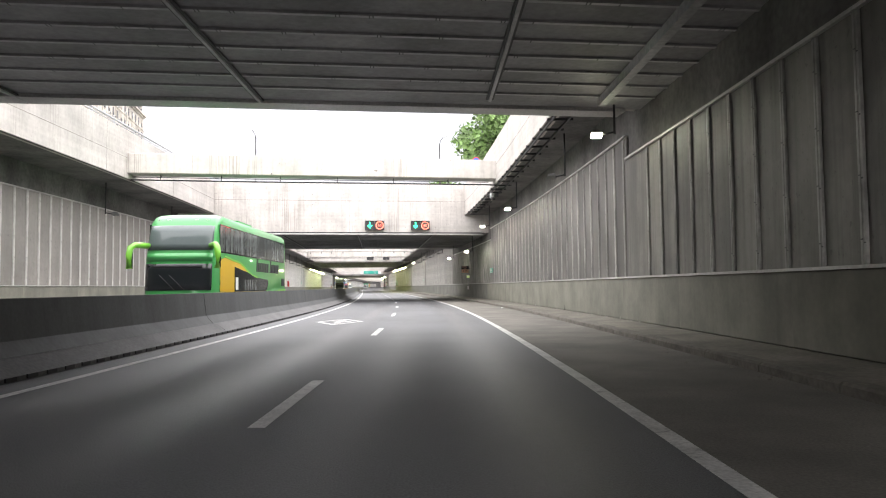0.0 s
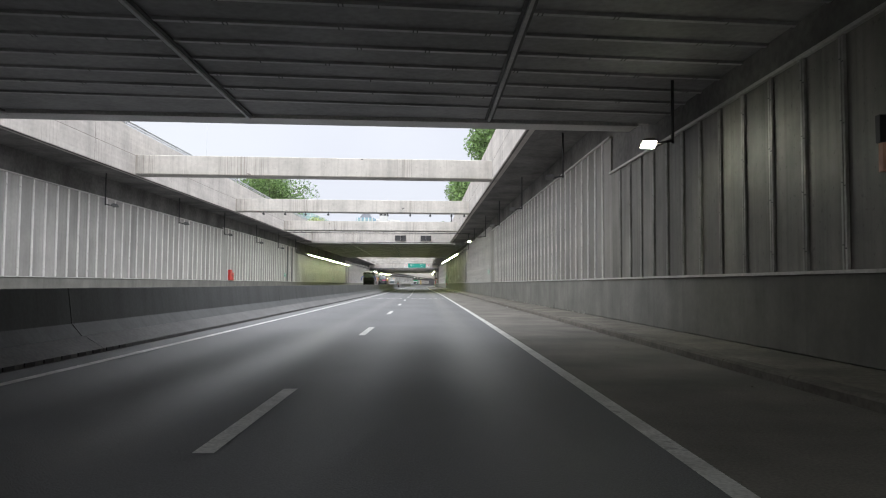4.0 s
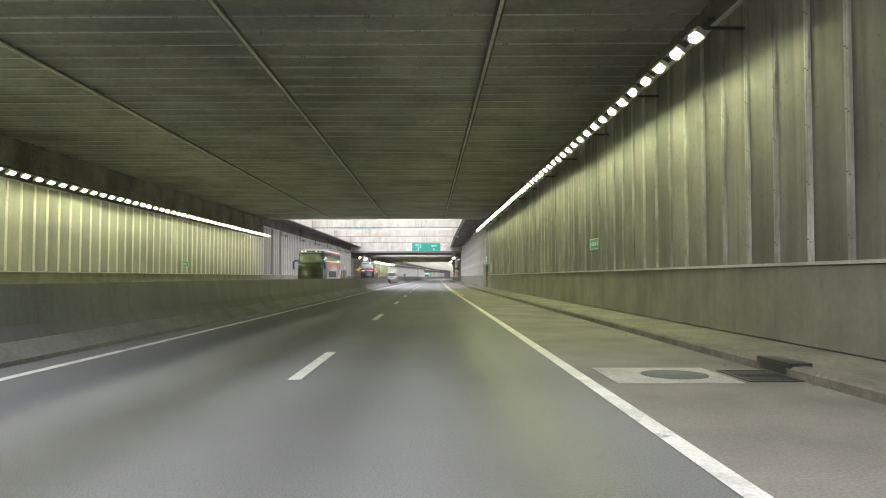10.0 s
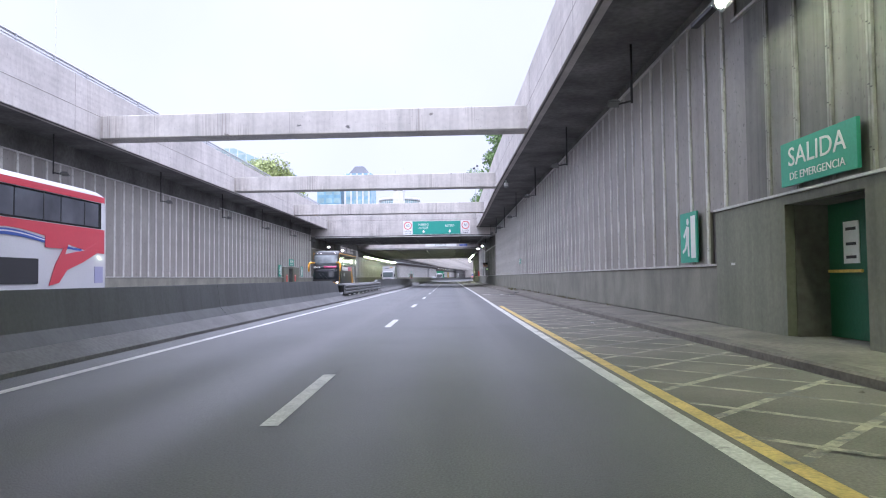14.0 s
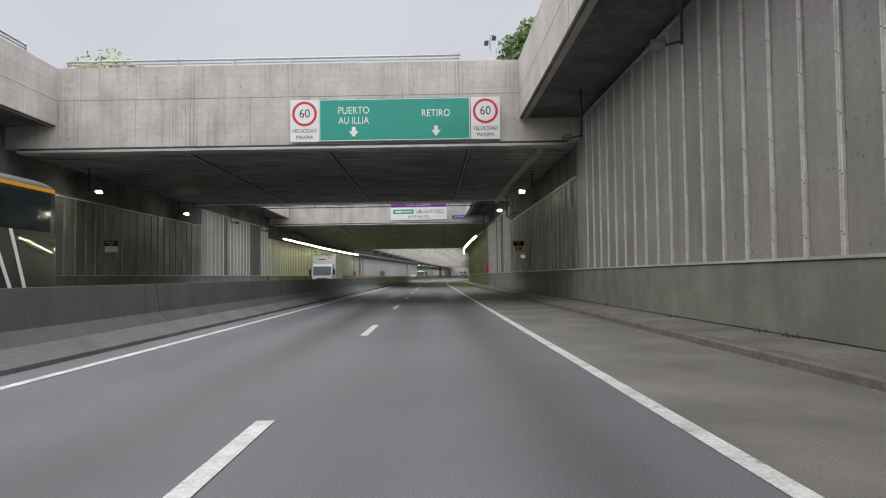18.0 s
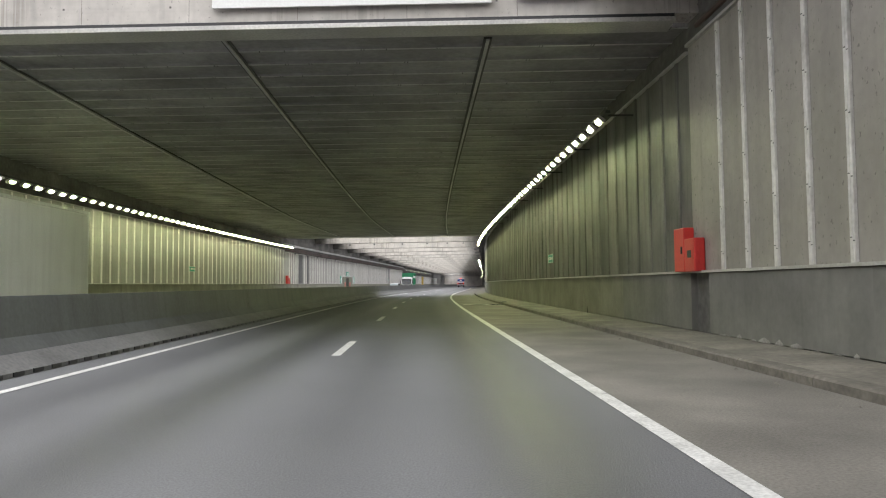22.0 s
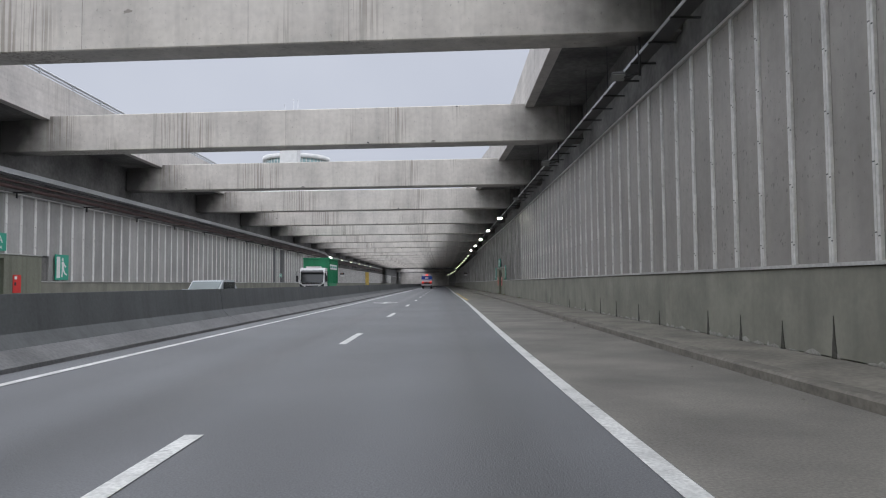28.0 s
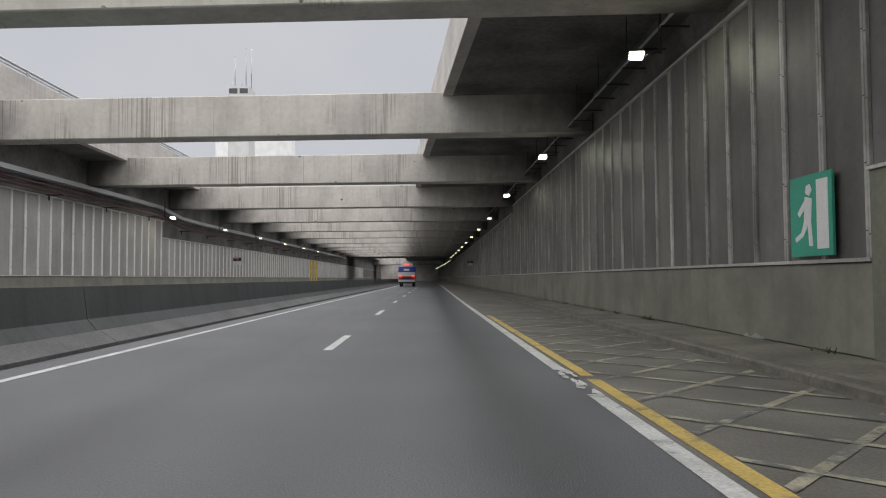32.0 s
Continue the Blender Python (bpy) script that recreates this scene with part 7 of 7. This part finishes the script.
def tree(place, height, spread, seed, mat, label, leaves=2600):
    rng = np.random.default_rng(seed)
    base = thing("tree", Matrix.Translation(place), label, "tree", "street trees")
    bm = bmesh.new()
    fork = height * 0.42
    pts = [Vector((0, 0, 0)), Vector((0.1, 0.1, fork * 0.5)), Vector((rng.normal() * 0.3, rng.normal() * 0.3, fork))]
    for a, b, r0, r1 in ((pts[0], pts[1], 0.38, 0.3), (pts[1], pts[2], 0.3, 0.24)):
        add_tube(bm, [a, (a + b) / 2, b], (r0 + r1) / 2, 8)
    lumps = []
    for i in range(9):
        a = 2 * math.pi * i / 9 + rng.normal() * 0.3
        out = spread * rng.uniform(0.35, 0.8)
        tip = pts[2] + Vector((out * math.cos(a), out * math.sin(a), (height - fork) * rng.uniform(0.2, 0.8)))
        add_tube(bm, [pts[2] - Vector((0, 0, rng.uniform(0, fork * 0.3))), (pts[2] + tip) / 2 + Vector((0, 0, 0.5)), tip], 0.09, 6)
        lumps.append((tip, spread * rng.uniform(0.34, 0.55)))
    lumps.append((pts[2] + Vector((0, 0, (height - fork) * 0.72)), spread * 0.55))
    lumps.append((pts[2] + Vector((0.3, 0.2, (height - fork) * 0.4)), spread * 0.6))
    part("trunk", bm, BARK, base)
    count = leaves
    which = rng.integers(0, len(lumps), count)
    ctr = np.array([lumps[k][0][:] for k in which])
    rad = np.array([lumps[k][1] for k in which])
    way = rng.normal(size=(count, 3))
    way /= np.linalg.norm(way, axis=1)[:, None]
    at_ = ctr + way * (rad * rng.uniform(0.45, 1.08, count))[:, None] * np.array([1, 1, 0.8])
    u = rng.normal(size=(count, 3))
    u /= np.linalg.norm(u, axis=1)[:, None]
    w = np.cross(u, way)
    w /= np.linalg.norm(w, axis=1)[:, None] + 1e-6
    size = rng.uniform(0.18, 0.38, count)[:, None]
    quad = np.stack([at_ - u * size, at_ + w * size * 0.55 + way * size * 0.15, at_ + u * size, at_ - w * size * 0.55 + way * size * 0.15], 1).reshape(-1, 3)
    me = bpy.data.meshes.new("crown")
    me.from_pydata(quad.tolist(), [], np.arange(4 * count).reshape(-1, 4).tolist())
    me.materials.append(mat)
    shared("crown", me, base)
    return base


for k, (s, d, top, spread, mat, label) in enumerate((
        (70.0, 10.8, 21.2, 4.0, LEAF, "leafy green plane tree at street level"), (84.0, 12.0, 20.0, 4.0, LEAF, "leafy green plane tree at street level"),
        (152.0, 12.5, 24.5, 4.4, LEAF, "tall leafy green tree at street level"), (163.0, 12.0, 24.0, 4.2, LEAF, "tall leafy green tree at street level"),
        (184.0, 10.0, 23.5, 4.5, LEAF, "tall leafy green tree at street level"), (199.0, 10.0, 24.0, 4.5, LEAF, "tall leafy green tree at street level"),
        (314.0, 11.6, 23.6, 4.0, LEAF, "tall leafy green tree at street level"),
        (347.0, 10.7, 26.8, 4.1, LEAF, "tall leafy green tree at street level"), (392.0, 11.4, 28.0, 4.2, LEAF, "tall leafy green tree at street level"),
        (242.0, -38.0, 30.0, 8.0, LEAF, "broad leafy green tree beyond the trench"), (249.0, -44.0, 29.0, 7.0, LEAF, "broad leafy green tree beyond the trench"),
        (357.0, -36.5, 24.8, 5.2, LEAFPALE, "pale yellow-green tree beyond the trench"), (405.0, -52.0, 34.0, 6.5, LEAFPALE, "pale yellow-green tree beyond the trench"))):
    tree(rd(s, d, 8.9), top - 8.9, spread * 1.32, 20 + k, mat, label, 9000 if spread > 5 else 7000)


# ---- street lamps, masts and a round sign ----
def street_lamp(s, d, top, label, side=-1):
    base = thing("street_lamp", at(s, d, 8.9), label, "street lamp", "street lamps")
    h = top - 8.9
    bm = bmesh.new()
    add_tube(bm, [(0, 0, 0), (0, 0, h - 1.0)], 0.07, 8)
    part("pole", bm, DARK, base)
    bm = bmesh.new()
    add_tube(bm, [(0, 0, h - 1.0), (0.12 * side, 0, h - 0.6), (0.38 * side, 0, h - 0.25)], 0.04, 6)
    part("arm", bm, DARK, base)
    bm = bmesh.new()
    add_prism(bm, [(0.3 * side, h - 0.42), (0.42 * side, h - 0.24), (0.85 * side, h + 0.02), (1.0 * side, h - 0.06), (0.75 * side, h - 0.22)], 1, -0.16, 0.16)
    bevelled(bm, 0.03, 2)
    part("head", bm, STEEL, base)


street_lamp(72.8, -15.2, 17.5, "dark street lamp with a tilted flat head")
street_lamp(70.9, 3.3, 16.6, "dark street lamp with a tilted flat head", 1)
street_lamp(171.0, 4.3, 14.6, "thin dark street lamp behind the bridge rail")


def mast(place, height, thick, label, cams=(), camera_steel=DARK):
    base = thing("mast", place, label, "mast", "masts")
    bm = bmesh.new()
    add_tube(bm, [(0, 0, 0), (0, 0, height)], thick, 8)
    part("pole", bm, STEEL, base)
    for x, z in cams:
        bm = bmesh.new()
        add_tube(bm, [(0, 0, z), (x, 0, z), (x, 0, z - 0.1)], 0.03)
        arm = part("arm", bm, camera_steel, base)
        bm = bmesh.new()
        add_box(bm, x - 0.16, x + 0.16, -0.3, 0.2, z - 0.32, z - 0.1)
        bevelled(bm, 0.05, 2)
        part("camera", bm, DARK, arm)


mast(at(334.0, 4.6, 8.9), 11.4, 0.06, "slim steel mast with cameras", ((0.3, 11.0), (-0.3, 10.6)))
mast(at(62.0, -15.8, 8.9), 8.6, 0.07, "slim steel mast with a traffic camera on an arm", ((0.6, 2.7), (-0.5, 2.2)))
mast(Matrix.Translation((-144.4, 385.4, 8.9)), 114.0, 0.09, "tall thin bare antenna mast far off")
base = thing("round_sign", at(62.2, 5.75, 8.55), "round blue traffic sign with a red rim on a post", "sign")
bm = bmesh.new()
add_tube(bm, [(0, 0, 0), (0, 0, 4.0)], 0.04)
part("post", bm, STEEL, base)
bm = bmesh.new()
add_cylinder(bm, (0, -0.06, 3.75), 1, 0.38, 0.02, 24)
part("rim", bm, SIGNRED, base, "red rim")
bm = bmesh.new()
add_cylinder(bm, (0, -0.075, 3.75), 1, 0.32, 0.02, 24)
part("face", bm, BLUE, base)

# ---- buildings beyond ----
STONE = material("pale_stone", (0.60, 0.555, 0.49), 0.85, grain=0.08, blotch=0.3, streak=0.28, gscale=3, bscale=0.16)
SLATE = material("slate_roof", (0.14, 0.15, 0.17), 0.6, grain=0.15, blotch=0.15, gscale=4, bscale=0.2)
PANE = material("window_pane", (0.04, 0.04, 0.042), 0.25, grain=0.05, blotch=0.3, bscale=0.5, bump=0.0)
OFFICE = material("office_concrete", (0.58, 0.58, 0.57), 0.8, grain=0.05, blotch=0.1)
PALEROOF = material("pale_sheet_roof", (0.40, 0.41, 0.44), 0.5, 0.1, grain=0.05, blotch=0.1)
LETTERGREY = material("letter_metal", (0.22, 0.23, 0.25), 0.5, 0.3, grain=0.05, blotch=0.1)
BLUEGLASS = material("blue_glass", (0.22, 0.38, 0.46), 0.15, grain=0.05, blotch=0.2, bump=0.0)
PALEGLASS = material("pale_glass", (0.30, 0.42, 0.42), 0.15, grain=0.05, blotch=0.2, bump=0.0)

STAINSTONE = material("weathered_stone", (0.27, 0.26, 0.24), 0.9, grain=0.08, blotch=0.5, streak=0.4, gscale=3, bscale=0.3)
SHUTTER = material("roller_shutter", (0.40, 0.37, 0.32), 0.7, grain=0.05, blotch=0.2)

bm = bmesh.new()
add_box(bm, -0.86, 0.86, -0.05, 0.02, -0.12, 2.52)
add_box(bm, -0.95, 0.95, -0.16, 0.02, -0.2, -0.1)
FRAME_MESH = mesh_of("window_frame", bm, STONE)


def pane_mesh(shut):
    """A tall window pane with its glazing bars, its shutter let down by a share."""
    bm = bmesh.new()
    add_box(bm, -0.75, 0.75, -0.09, -0.04, 0.0, 2.4)
    add_box(bm, -0.03, 0.03, -0.11, -0.08, 0.0, 2.4, 1)
    add_box(bm, -0.75, 0.75, -0.11, -0.08, 1.6, 1.66, 1)
    if shut:
        add_box(bm, -0.75, 0.75, -0.13, -0.08, 2.4 * (1 - shut), 2.4, 1)
    return mesh_of("pane", bm, PANE, SHUTTER)


PANE_MESHES = [pane_mesh(shut) for shut in (0.0, 0.0, 0.3, 0.5, 0.8)]
bm = bmesh.new()
add_box(bm, -0.5, 0.5, -0.6, -0.05, 0.0, 0.7)
add_box(bm, -0.38, 0.38, -0.62, -0.58, 0.1, 0.6, 1)
AC_MESH = mesh_of("air_conditioner", bm, OFFICE, DARK)
bm = bmesh.new()
add_box(bm, -1.15, 1.15, -0.25, 3.0, 0.0, 2.5)
add_prism(bm, [(-1.4, 2.5), (1.4, 2.5), (0.75, 3.0), (0, 3.2), (-0.75, 3.0)], 1, -0.4, 3.0)
DORMER_MESH = mesh_of("dormer", bm, STONE)
bm = bmesh.new()
add_box(bm, -0.85, 0.85, -0.2, 2.2, 0.0, 1.9)
add_prism(bm, [(-1.05, 1.9), (1.05, 1.9), (0, 2.45)], 1, -0.3, 2.2)
SMALL_DORMER_MESH = mesh_of("small_dormer", bm, STONE)
bm = bmesh.new()
add_box(bm, -0.55, 0.55, -0.24, -0.18, 0.25, 1.7)
add_box(bm, -0.04, 0.04, -0.26, -0.22, 0.25, 1.7, 1)
SMALL_PANE_MESH = mesh_of("pane", bm, PANE, STONE)
bm = bmesh.new()
add_tube(bm, [(0, -0.25, 0), (0, 1.6, 0)], 0.62, 14)
OVAL_MESH = mesh_of("oval_window", bm, SLATE)
bm = bmesh.new()
add_tube(bm, [(0, -0.3, 0), (0, -0.2, 0)], 0.42, 14)
OVAL_PANE_MESH = mesh_of("pane", bm, PANE)


def stone_block(x0, y0, x1, y1, deep, base_z, cornice, attic, eave, top, pavilion, label, seed):
    """A stone building: its street face runs from the first place to the second and its body lies to the left.
    Heights: the main cornice, the upper one, the foot and the top of the slate roof, and the top of the corner roof."""
    a, b = Vector((x0, y0, 0)), Vector((x1, y1, 0))
    long = (b - a).length
    m = Matrix.Translation((x0, y0, base_z)) @ Matrix.Rotation(math.atan2(b.y - a.y, b.x - a.x), 4, "Z")
    house = thing("apartment_building", m, label, "building", "stone buildings")
    h, h2, e = cornice - base_z, attic - base_z, eave - base_z
    rng = np.random.default_rng(seed)

    def box(name, mat, x0, x1, y0, y1, z0, z1, text=""):
        bm = bmesh.new()
        add_box(bm, x0, x1, y0, y1, z0, z1)
        return part(name, bm, mat, house, text)

    box("wall", STONE, 0, long, 0, deep, 0, h)
    for z, out in ((h - 0.7, 0.5), (h - 0.1, 1.0), (h2 - 0.1, 0.8)):
        box("cornice", STONE, -out, long + out, -out, deep + out, z, z + 0.55)
    box("string_course", STONE, -0.25, long + 0.25, -0.25, deep + 0.25, h - 5.0, h - 4.7)
    box("attic", STAINSTONE, 0.3, long - 0.3, 0.3, deep - 0.3, h, h2, "rain-darkened attic storey")
    box("roof_parapet", STAINSTONE, 0.1, long - 0.1, 0.1, deep - 0.1, h2 + 0.4, e, "rain-darkened parapet")

    def roof(name, x0, x1, y0, y1, z0, z1, lean):
        bm = bmesh.new()
        low = [bm.verts.new(p) for p in ((x0, y0, z0), (x1, y0, z0), (x1, y1, z0), (x0, y1, z0))]
        high = [bm.verts.new(p) for p in ((x0 + lean, y0 + lean, z1), (x1 - lean, y0 + lean, z1), (x1 - lean, y1 - lean, z1), (x0 + lean, y1 - lean, z1))]
        for k in range(4):
            bm.faces.new((low[k], low[(k + 1) % 4], high[(k + 1) % 4], high[k]))
        bm.faces.new(high)
        bm.faces.new(low[::-1])
        part(name, bm, SLATE, house, "steep grey slate roof")

    roof("mansard_roof", 0.3, long - 0.3, 0.3, deep - 0.3, e, top - base_z, 1.9)
    if pavilion:
        roof("corner_roof", -0.1, 13.0, -0.1, deep, e, pavilion - base_z, 1.7)
        for dx, dy in ((-0.1, -0.1), (13.0, -0.1)):
            bm = bmesh.new()
            k = 1.7 if dx < 0 else -1.7
            add_tube(bm, [(dx, dy, e), (dx + k, dy + 1.7, pavilion - base_z)], 0.16)
            part("ridge_roll", bm, STEEL, house, "pale lead ridge")

    def window(x, y, z, rz, cool=0.45):
        w = shared("window", FRAME_MESH, house, pose(x, y, z, 0, 0, rz))
        shared("pane", PANE_MESHES[rng.integers(5)], w)
        if rng.random() < cool:
            shared("air_conditioner", AC_MESH, w, pose(float(rng.choice((-0.3, 0.3))), 0, -0.75))

    def column(x, y, rz, inward):
        """Every window above one place of the wall."""
        floors = np.arange(h - 8.2, 14.0, -3.9)
        for z in [h - 4.2, *floors]:
            window(x, y, float(z), rz)
        ix, iy = inward
        window(x + 0.3 * ix, y + 0.3 * iy, h + 1.2, rz, 0.6)
        d = shared("dormer", DORMER_MESH, house, pose(x + 0.25 * ix, y + 0.25 * iy, h2 + 0.5, 0, 0, rz))
        shared("pane", PANE_MESHES[rng.integers(3)], d, pose(0, -0.2, 0.05))
        if rng.random() < 0.5:
            shared("air_conditioner", AC_MESH, d, pose(0.2, -0.2, -0.3))
        lean = 0.9
        d = shared("small_dormer", SMALL_DORMER_MESH, house, pose(x + lean * ix, y + lean * iy, e + 2.0, 0, 0, rz))
        shared("pane", SMALL_PANE_MESH, d)
        d = shared("oval_window", OVAL_MESH, house, pose(x + 1.45 * ix, y + 1.45 * iy, e + 5.2, 0, 0, rz))
        shared("pane", OVAL_PANE_MESH, d)

    n = round(long / 4.4)
    for i in range(n):
        column((i + 0.5) * long / n, 0, 0, (0, 1))
    n = round(deep / 6.4)
    for i in range(n):
        column(0, (i + 0.5) * deep / n, -90, (1, 0))
    # flat pilasters between the windows of the street face
    n = round(long / 4.4)
    for i in range(n + 1):
        x = i * long / n
        box("pilaster", STONE, x - 0.3, x + 0.3, -0.18, 0.05, 0, h - 5.0)


stone_block(-97.0, 194.5, -106.5, 246.0, 32.0, 8.9, 61.7, 66.2, 69.0, 75.6, 78.2, "grand pale stone apartment building with a grey slate mansard roof", 3)
stone_block(-78.8, 112.5, -85.4, 152.7, 26.0, 8.9, 55.6, 59.5, 61.5, 68.0, 0, "pale stone apartment building with rows of shuttered windows", 5)


def tower(x, y, wide, deep, top, mat, label, bands):
    base = thing("office_building", Matrix.Translation((x, y, 8.9)), label, "building", "far buildings")
    h = top - 8.9
    bm = bmesh.new()
    add_box(bm, -wide / 2, wide / 2, 0, deep, 0, h)
    part("body", bm, mat, base)
    for z in np.arange(h - 3.0 * bands, h - 1.0, 3.0):
        for k in range(max(2, int(wide / 3))):
            w = wide / max(2, int(wide / 3))
            bm = bmesh.new()
            add_box(bm, -wide / 2 + k * w + 0.4, -wide / 2 + (k + 1) * w - 0.4, -0.15, 0.02, z + 0.5, z + 2.3)
            part("window", bm, PALEGLASS if mat is BLUEGLASS else PANE, base)
    return base, h


blue, h = tower(-84.0, 467.3, 10.0, 9.0, 39.6, BLUEGLASS, "blue glass tower with a stepped roof", 6)
bm = bmesh.new()
for k in range(5):
    add_box(bm, -4.8 + 2.2 * k, -4.2 + 2.2 * k, -0.3, 0.05, h - 15, h)
part("fins", bm, OFFICE, blue)
bm = bmesh.new()
low = [bm.verts.new(p) for p in ((-3.5, 1.0, h), (3.5, 1.0, h), (3.5, 8, h), (-3.5, 8, h))]
high = [bm.verts.new(p) for p in ((-1.5, 3, h + 3), (1.5, 3, h + 3), (1.5, 6, h + 3), (-1.5, 6, h + 3))]
for k in range(4):
    bm.faces.new((low[k], low[(k + 1) % 4], high[(k + 1) % 4], high[k]))
bm.faces.new(high)
part("roof", bm, SLATE, blue)
tower(-84.0 - 11.0, 467.3 + 1.5, 9.0, 9.0, 34.6, BLUEGLASS, "lower blue glass office block", 4)

pent, h = tower(-122.0, 747.0, 7.5, 8.0, 70.4, OFFICE, "slim white tower topped by aerials", 1)
for x, t in ((-2.5, 13.0), (1.5, 15.0), (3.5, 15.0), (-3.5, 3.0), (0.0, 4.0)):
    bm = bmesh.new()
    add_tube(bm, [(x, 4, h), (x, 4, h + t)], 0.18)
    part("aerial", bm, STEEL, pent)

# round building with a glass band under its flat roof
hall = thing("round_building", Matrix.Translation((-132.0, 806.0, 8.9)), "large round white building with a band of glass", "building")
bm = bmesh.new()
add_tube(bm, [(0, 0, 0), (0, 0, 54.0)], 17.0, 48)
part("drum", bm, OFFICE, hall)
bm = bmesh.new()
add_tube(bm, [(0, 0, 54.0), (0, 0, 57.0)], 16.4, 48)
part("glass_band", bm, PALEGLASS, hall)
bm = bmesh.new()
add_tube(bm, [(0, 0, 57.0), (0, 0, 59.2)], 17.6, 48)
part("roof_ring", bm, OFFICE, hall)
for k in range(48):
    a = 2 * math.pi * k / 48
    bm = bmesh.new()
    add_box(bm, -0.18, 0.18, -0.2, 0.2, 54.0, 57.0)
    part("mullion", bm, OFFICE, hall).matrix_basis = pose(16.5 * math.cos(a), 16.5 * math.sin(a), 0)

# low pale hall on the deck of the fourth cover, with letters along its roof
m = at(365.4, 0.0, 9.87)
hall = thing("exhibition_hall", m, "low pale grey hall with metal letters along its sloping roof", "building")
bm = bmesh.new()
add_prism(bm, [(-17.7, 0), (-3.2, 0), (-3.2, 2.4), (-4.4, 2.72), (-12.2, 4.97), (-17.7, 6.3)], 1, 0, 30)
part("wall", bm, PALEROOF, hall)
bm = bmesh.new()
add_prism(bm, [(-17.8, 6.32), (-12.2, 4.99), (-4.4, 2.74), (-3.0, 2.36), (-3.0, 2.48), (-4.4, 2.86), (-12.2, 5.11), (-17.8, 6.44)], 1, -0.15, 30.2)
part("roof", bm, OFFICE, hall, "pale sheet roof")
bm = bmesh.new()
add_box(bm, -13.1, -10.6, -0.06, 0.02, 0.4, 3.45)
part("door_panel", bm, WHITE, hall, "white roller door")
# side wing standing in shadow; the shade is given by its dark colour
bm = bmesh.new()
add_box(bm, -23.5, -17.75, 0.3, 28.0, 0.0, 4.8)
part("dark_wing", bm, DARK, hall, "flat-roofed wing with its shadow put into the colour")
for k, sign_letter in enumerate("PUERTOMADERO"):
    x = -6.07 - 0.67 * k
    ob = letters("roof_letter", sign_letter, 0.92, LETTERGREY, hall, x, -0.1, 4.02 + 0.141 * k, 90, 180, wide=0.85, depth=0.04)
    tagged(ob, "grey metal roof letter seen from behind")
    bm = bmesh.new()
    add_box(bm, x - 0.02, x + 0.02, -0.12, -0.08, 3.2 + 0.2 * k - 0.06 * k, 4.02 + 0.141 * k)
    part("letter_stay", bm, LETTERGREY, hall)
ob = letters("roof_letter", "A", 0.92, LETTERGREY, hall, -5.1, -0.1, 3.69, 90, 180, wide=0.85, depth=0.04)
for k in range(4):
    bm = bmesh.new()
    add_box(bm, -4.6 + 0.5 * k, -4.25 + 0.5 * k, -0.12, -0.08, 2.2 - 0.05 * k, 3.62 - 0.1 * k)
    part("roof_letter_bar", bm, LETTERGREY, hall, "grey metal bar in place of an unreadable letter")
m = at(420.0, -62.0, 8.9)
hall = thing("glass_roof", m, "pale glass roof with a white lattice", "building")
bm = bmesh.new()
add_prism(bm, [(-16, 0), (14, 0), (14, 24.0), (-2, 31.0), (-16, 31.0)], 1, 0, 20)
part("glazing", bm, PALEGLASS, hall)
bm = bmesh.new()
for k in range(12):
    add_box(bm, -16 + 2.5 * k, -15.85 + 2.5 * k, -0.1, 0.02, 10, 31 - max(0, (2.5 * k - 14) * 0.44))
for k in range(9):
    add_box(bm, -16, 14, -0.1, 0.02, 10 + 2.4 * k, 10.15 + 2.4 * k)
part("lattice", bm, OFFICE, hall)
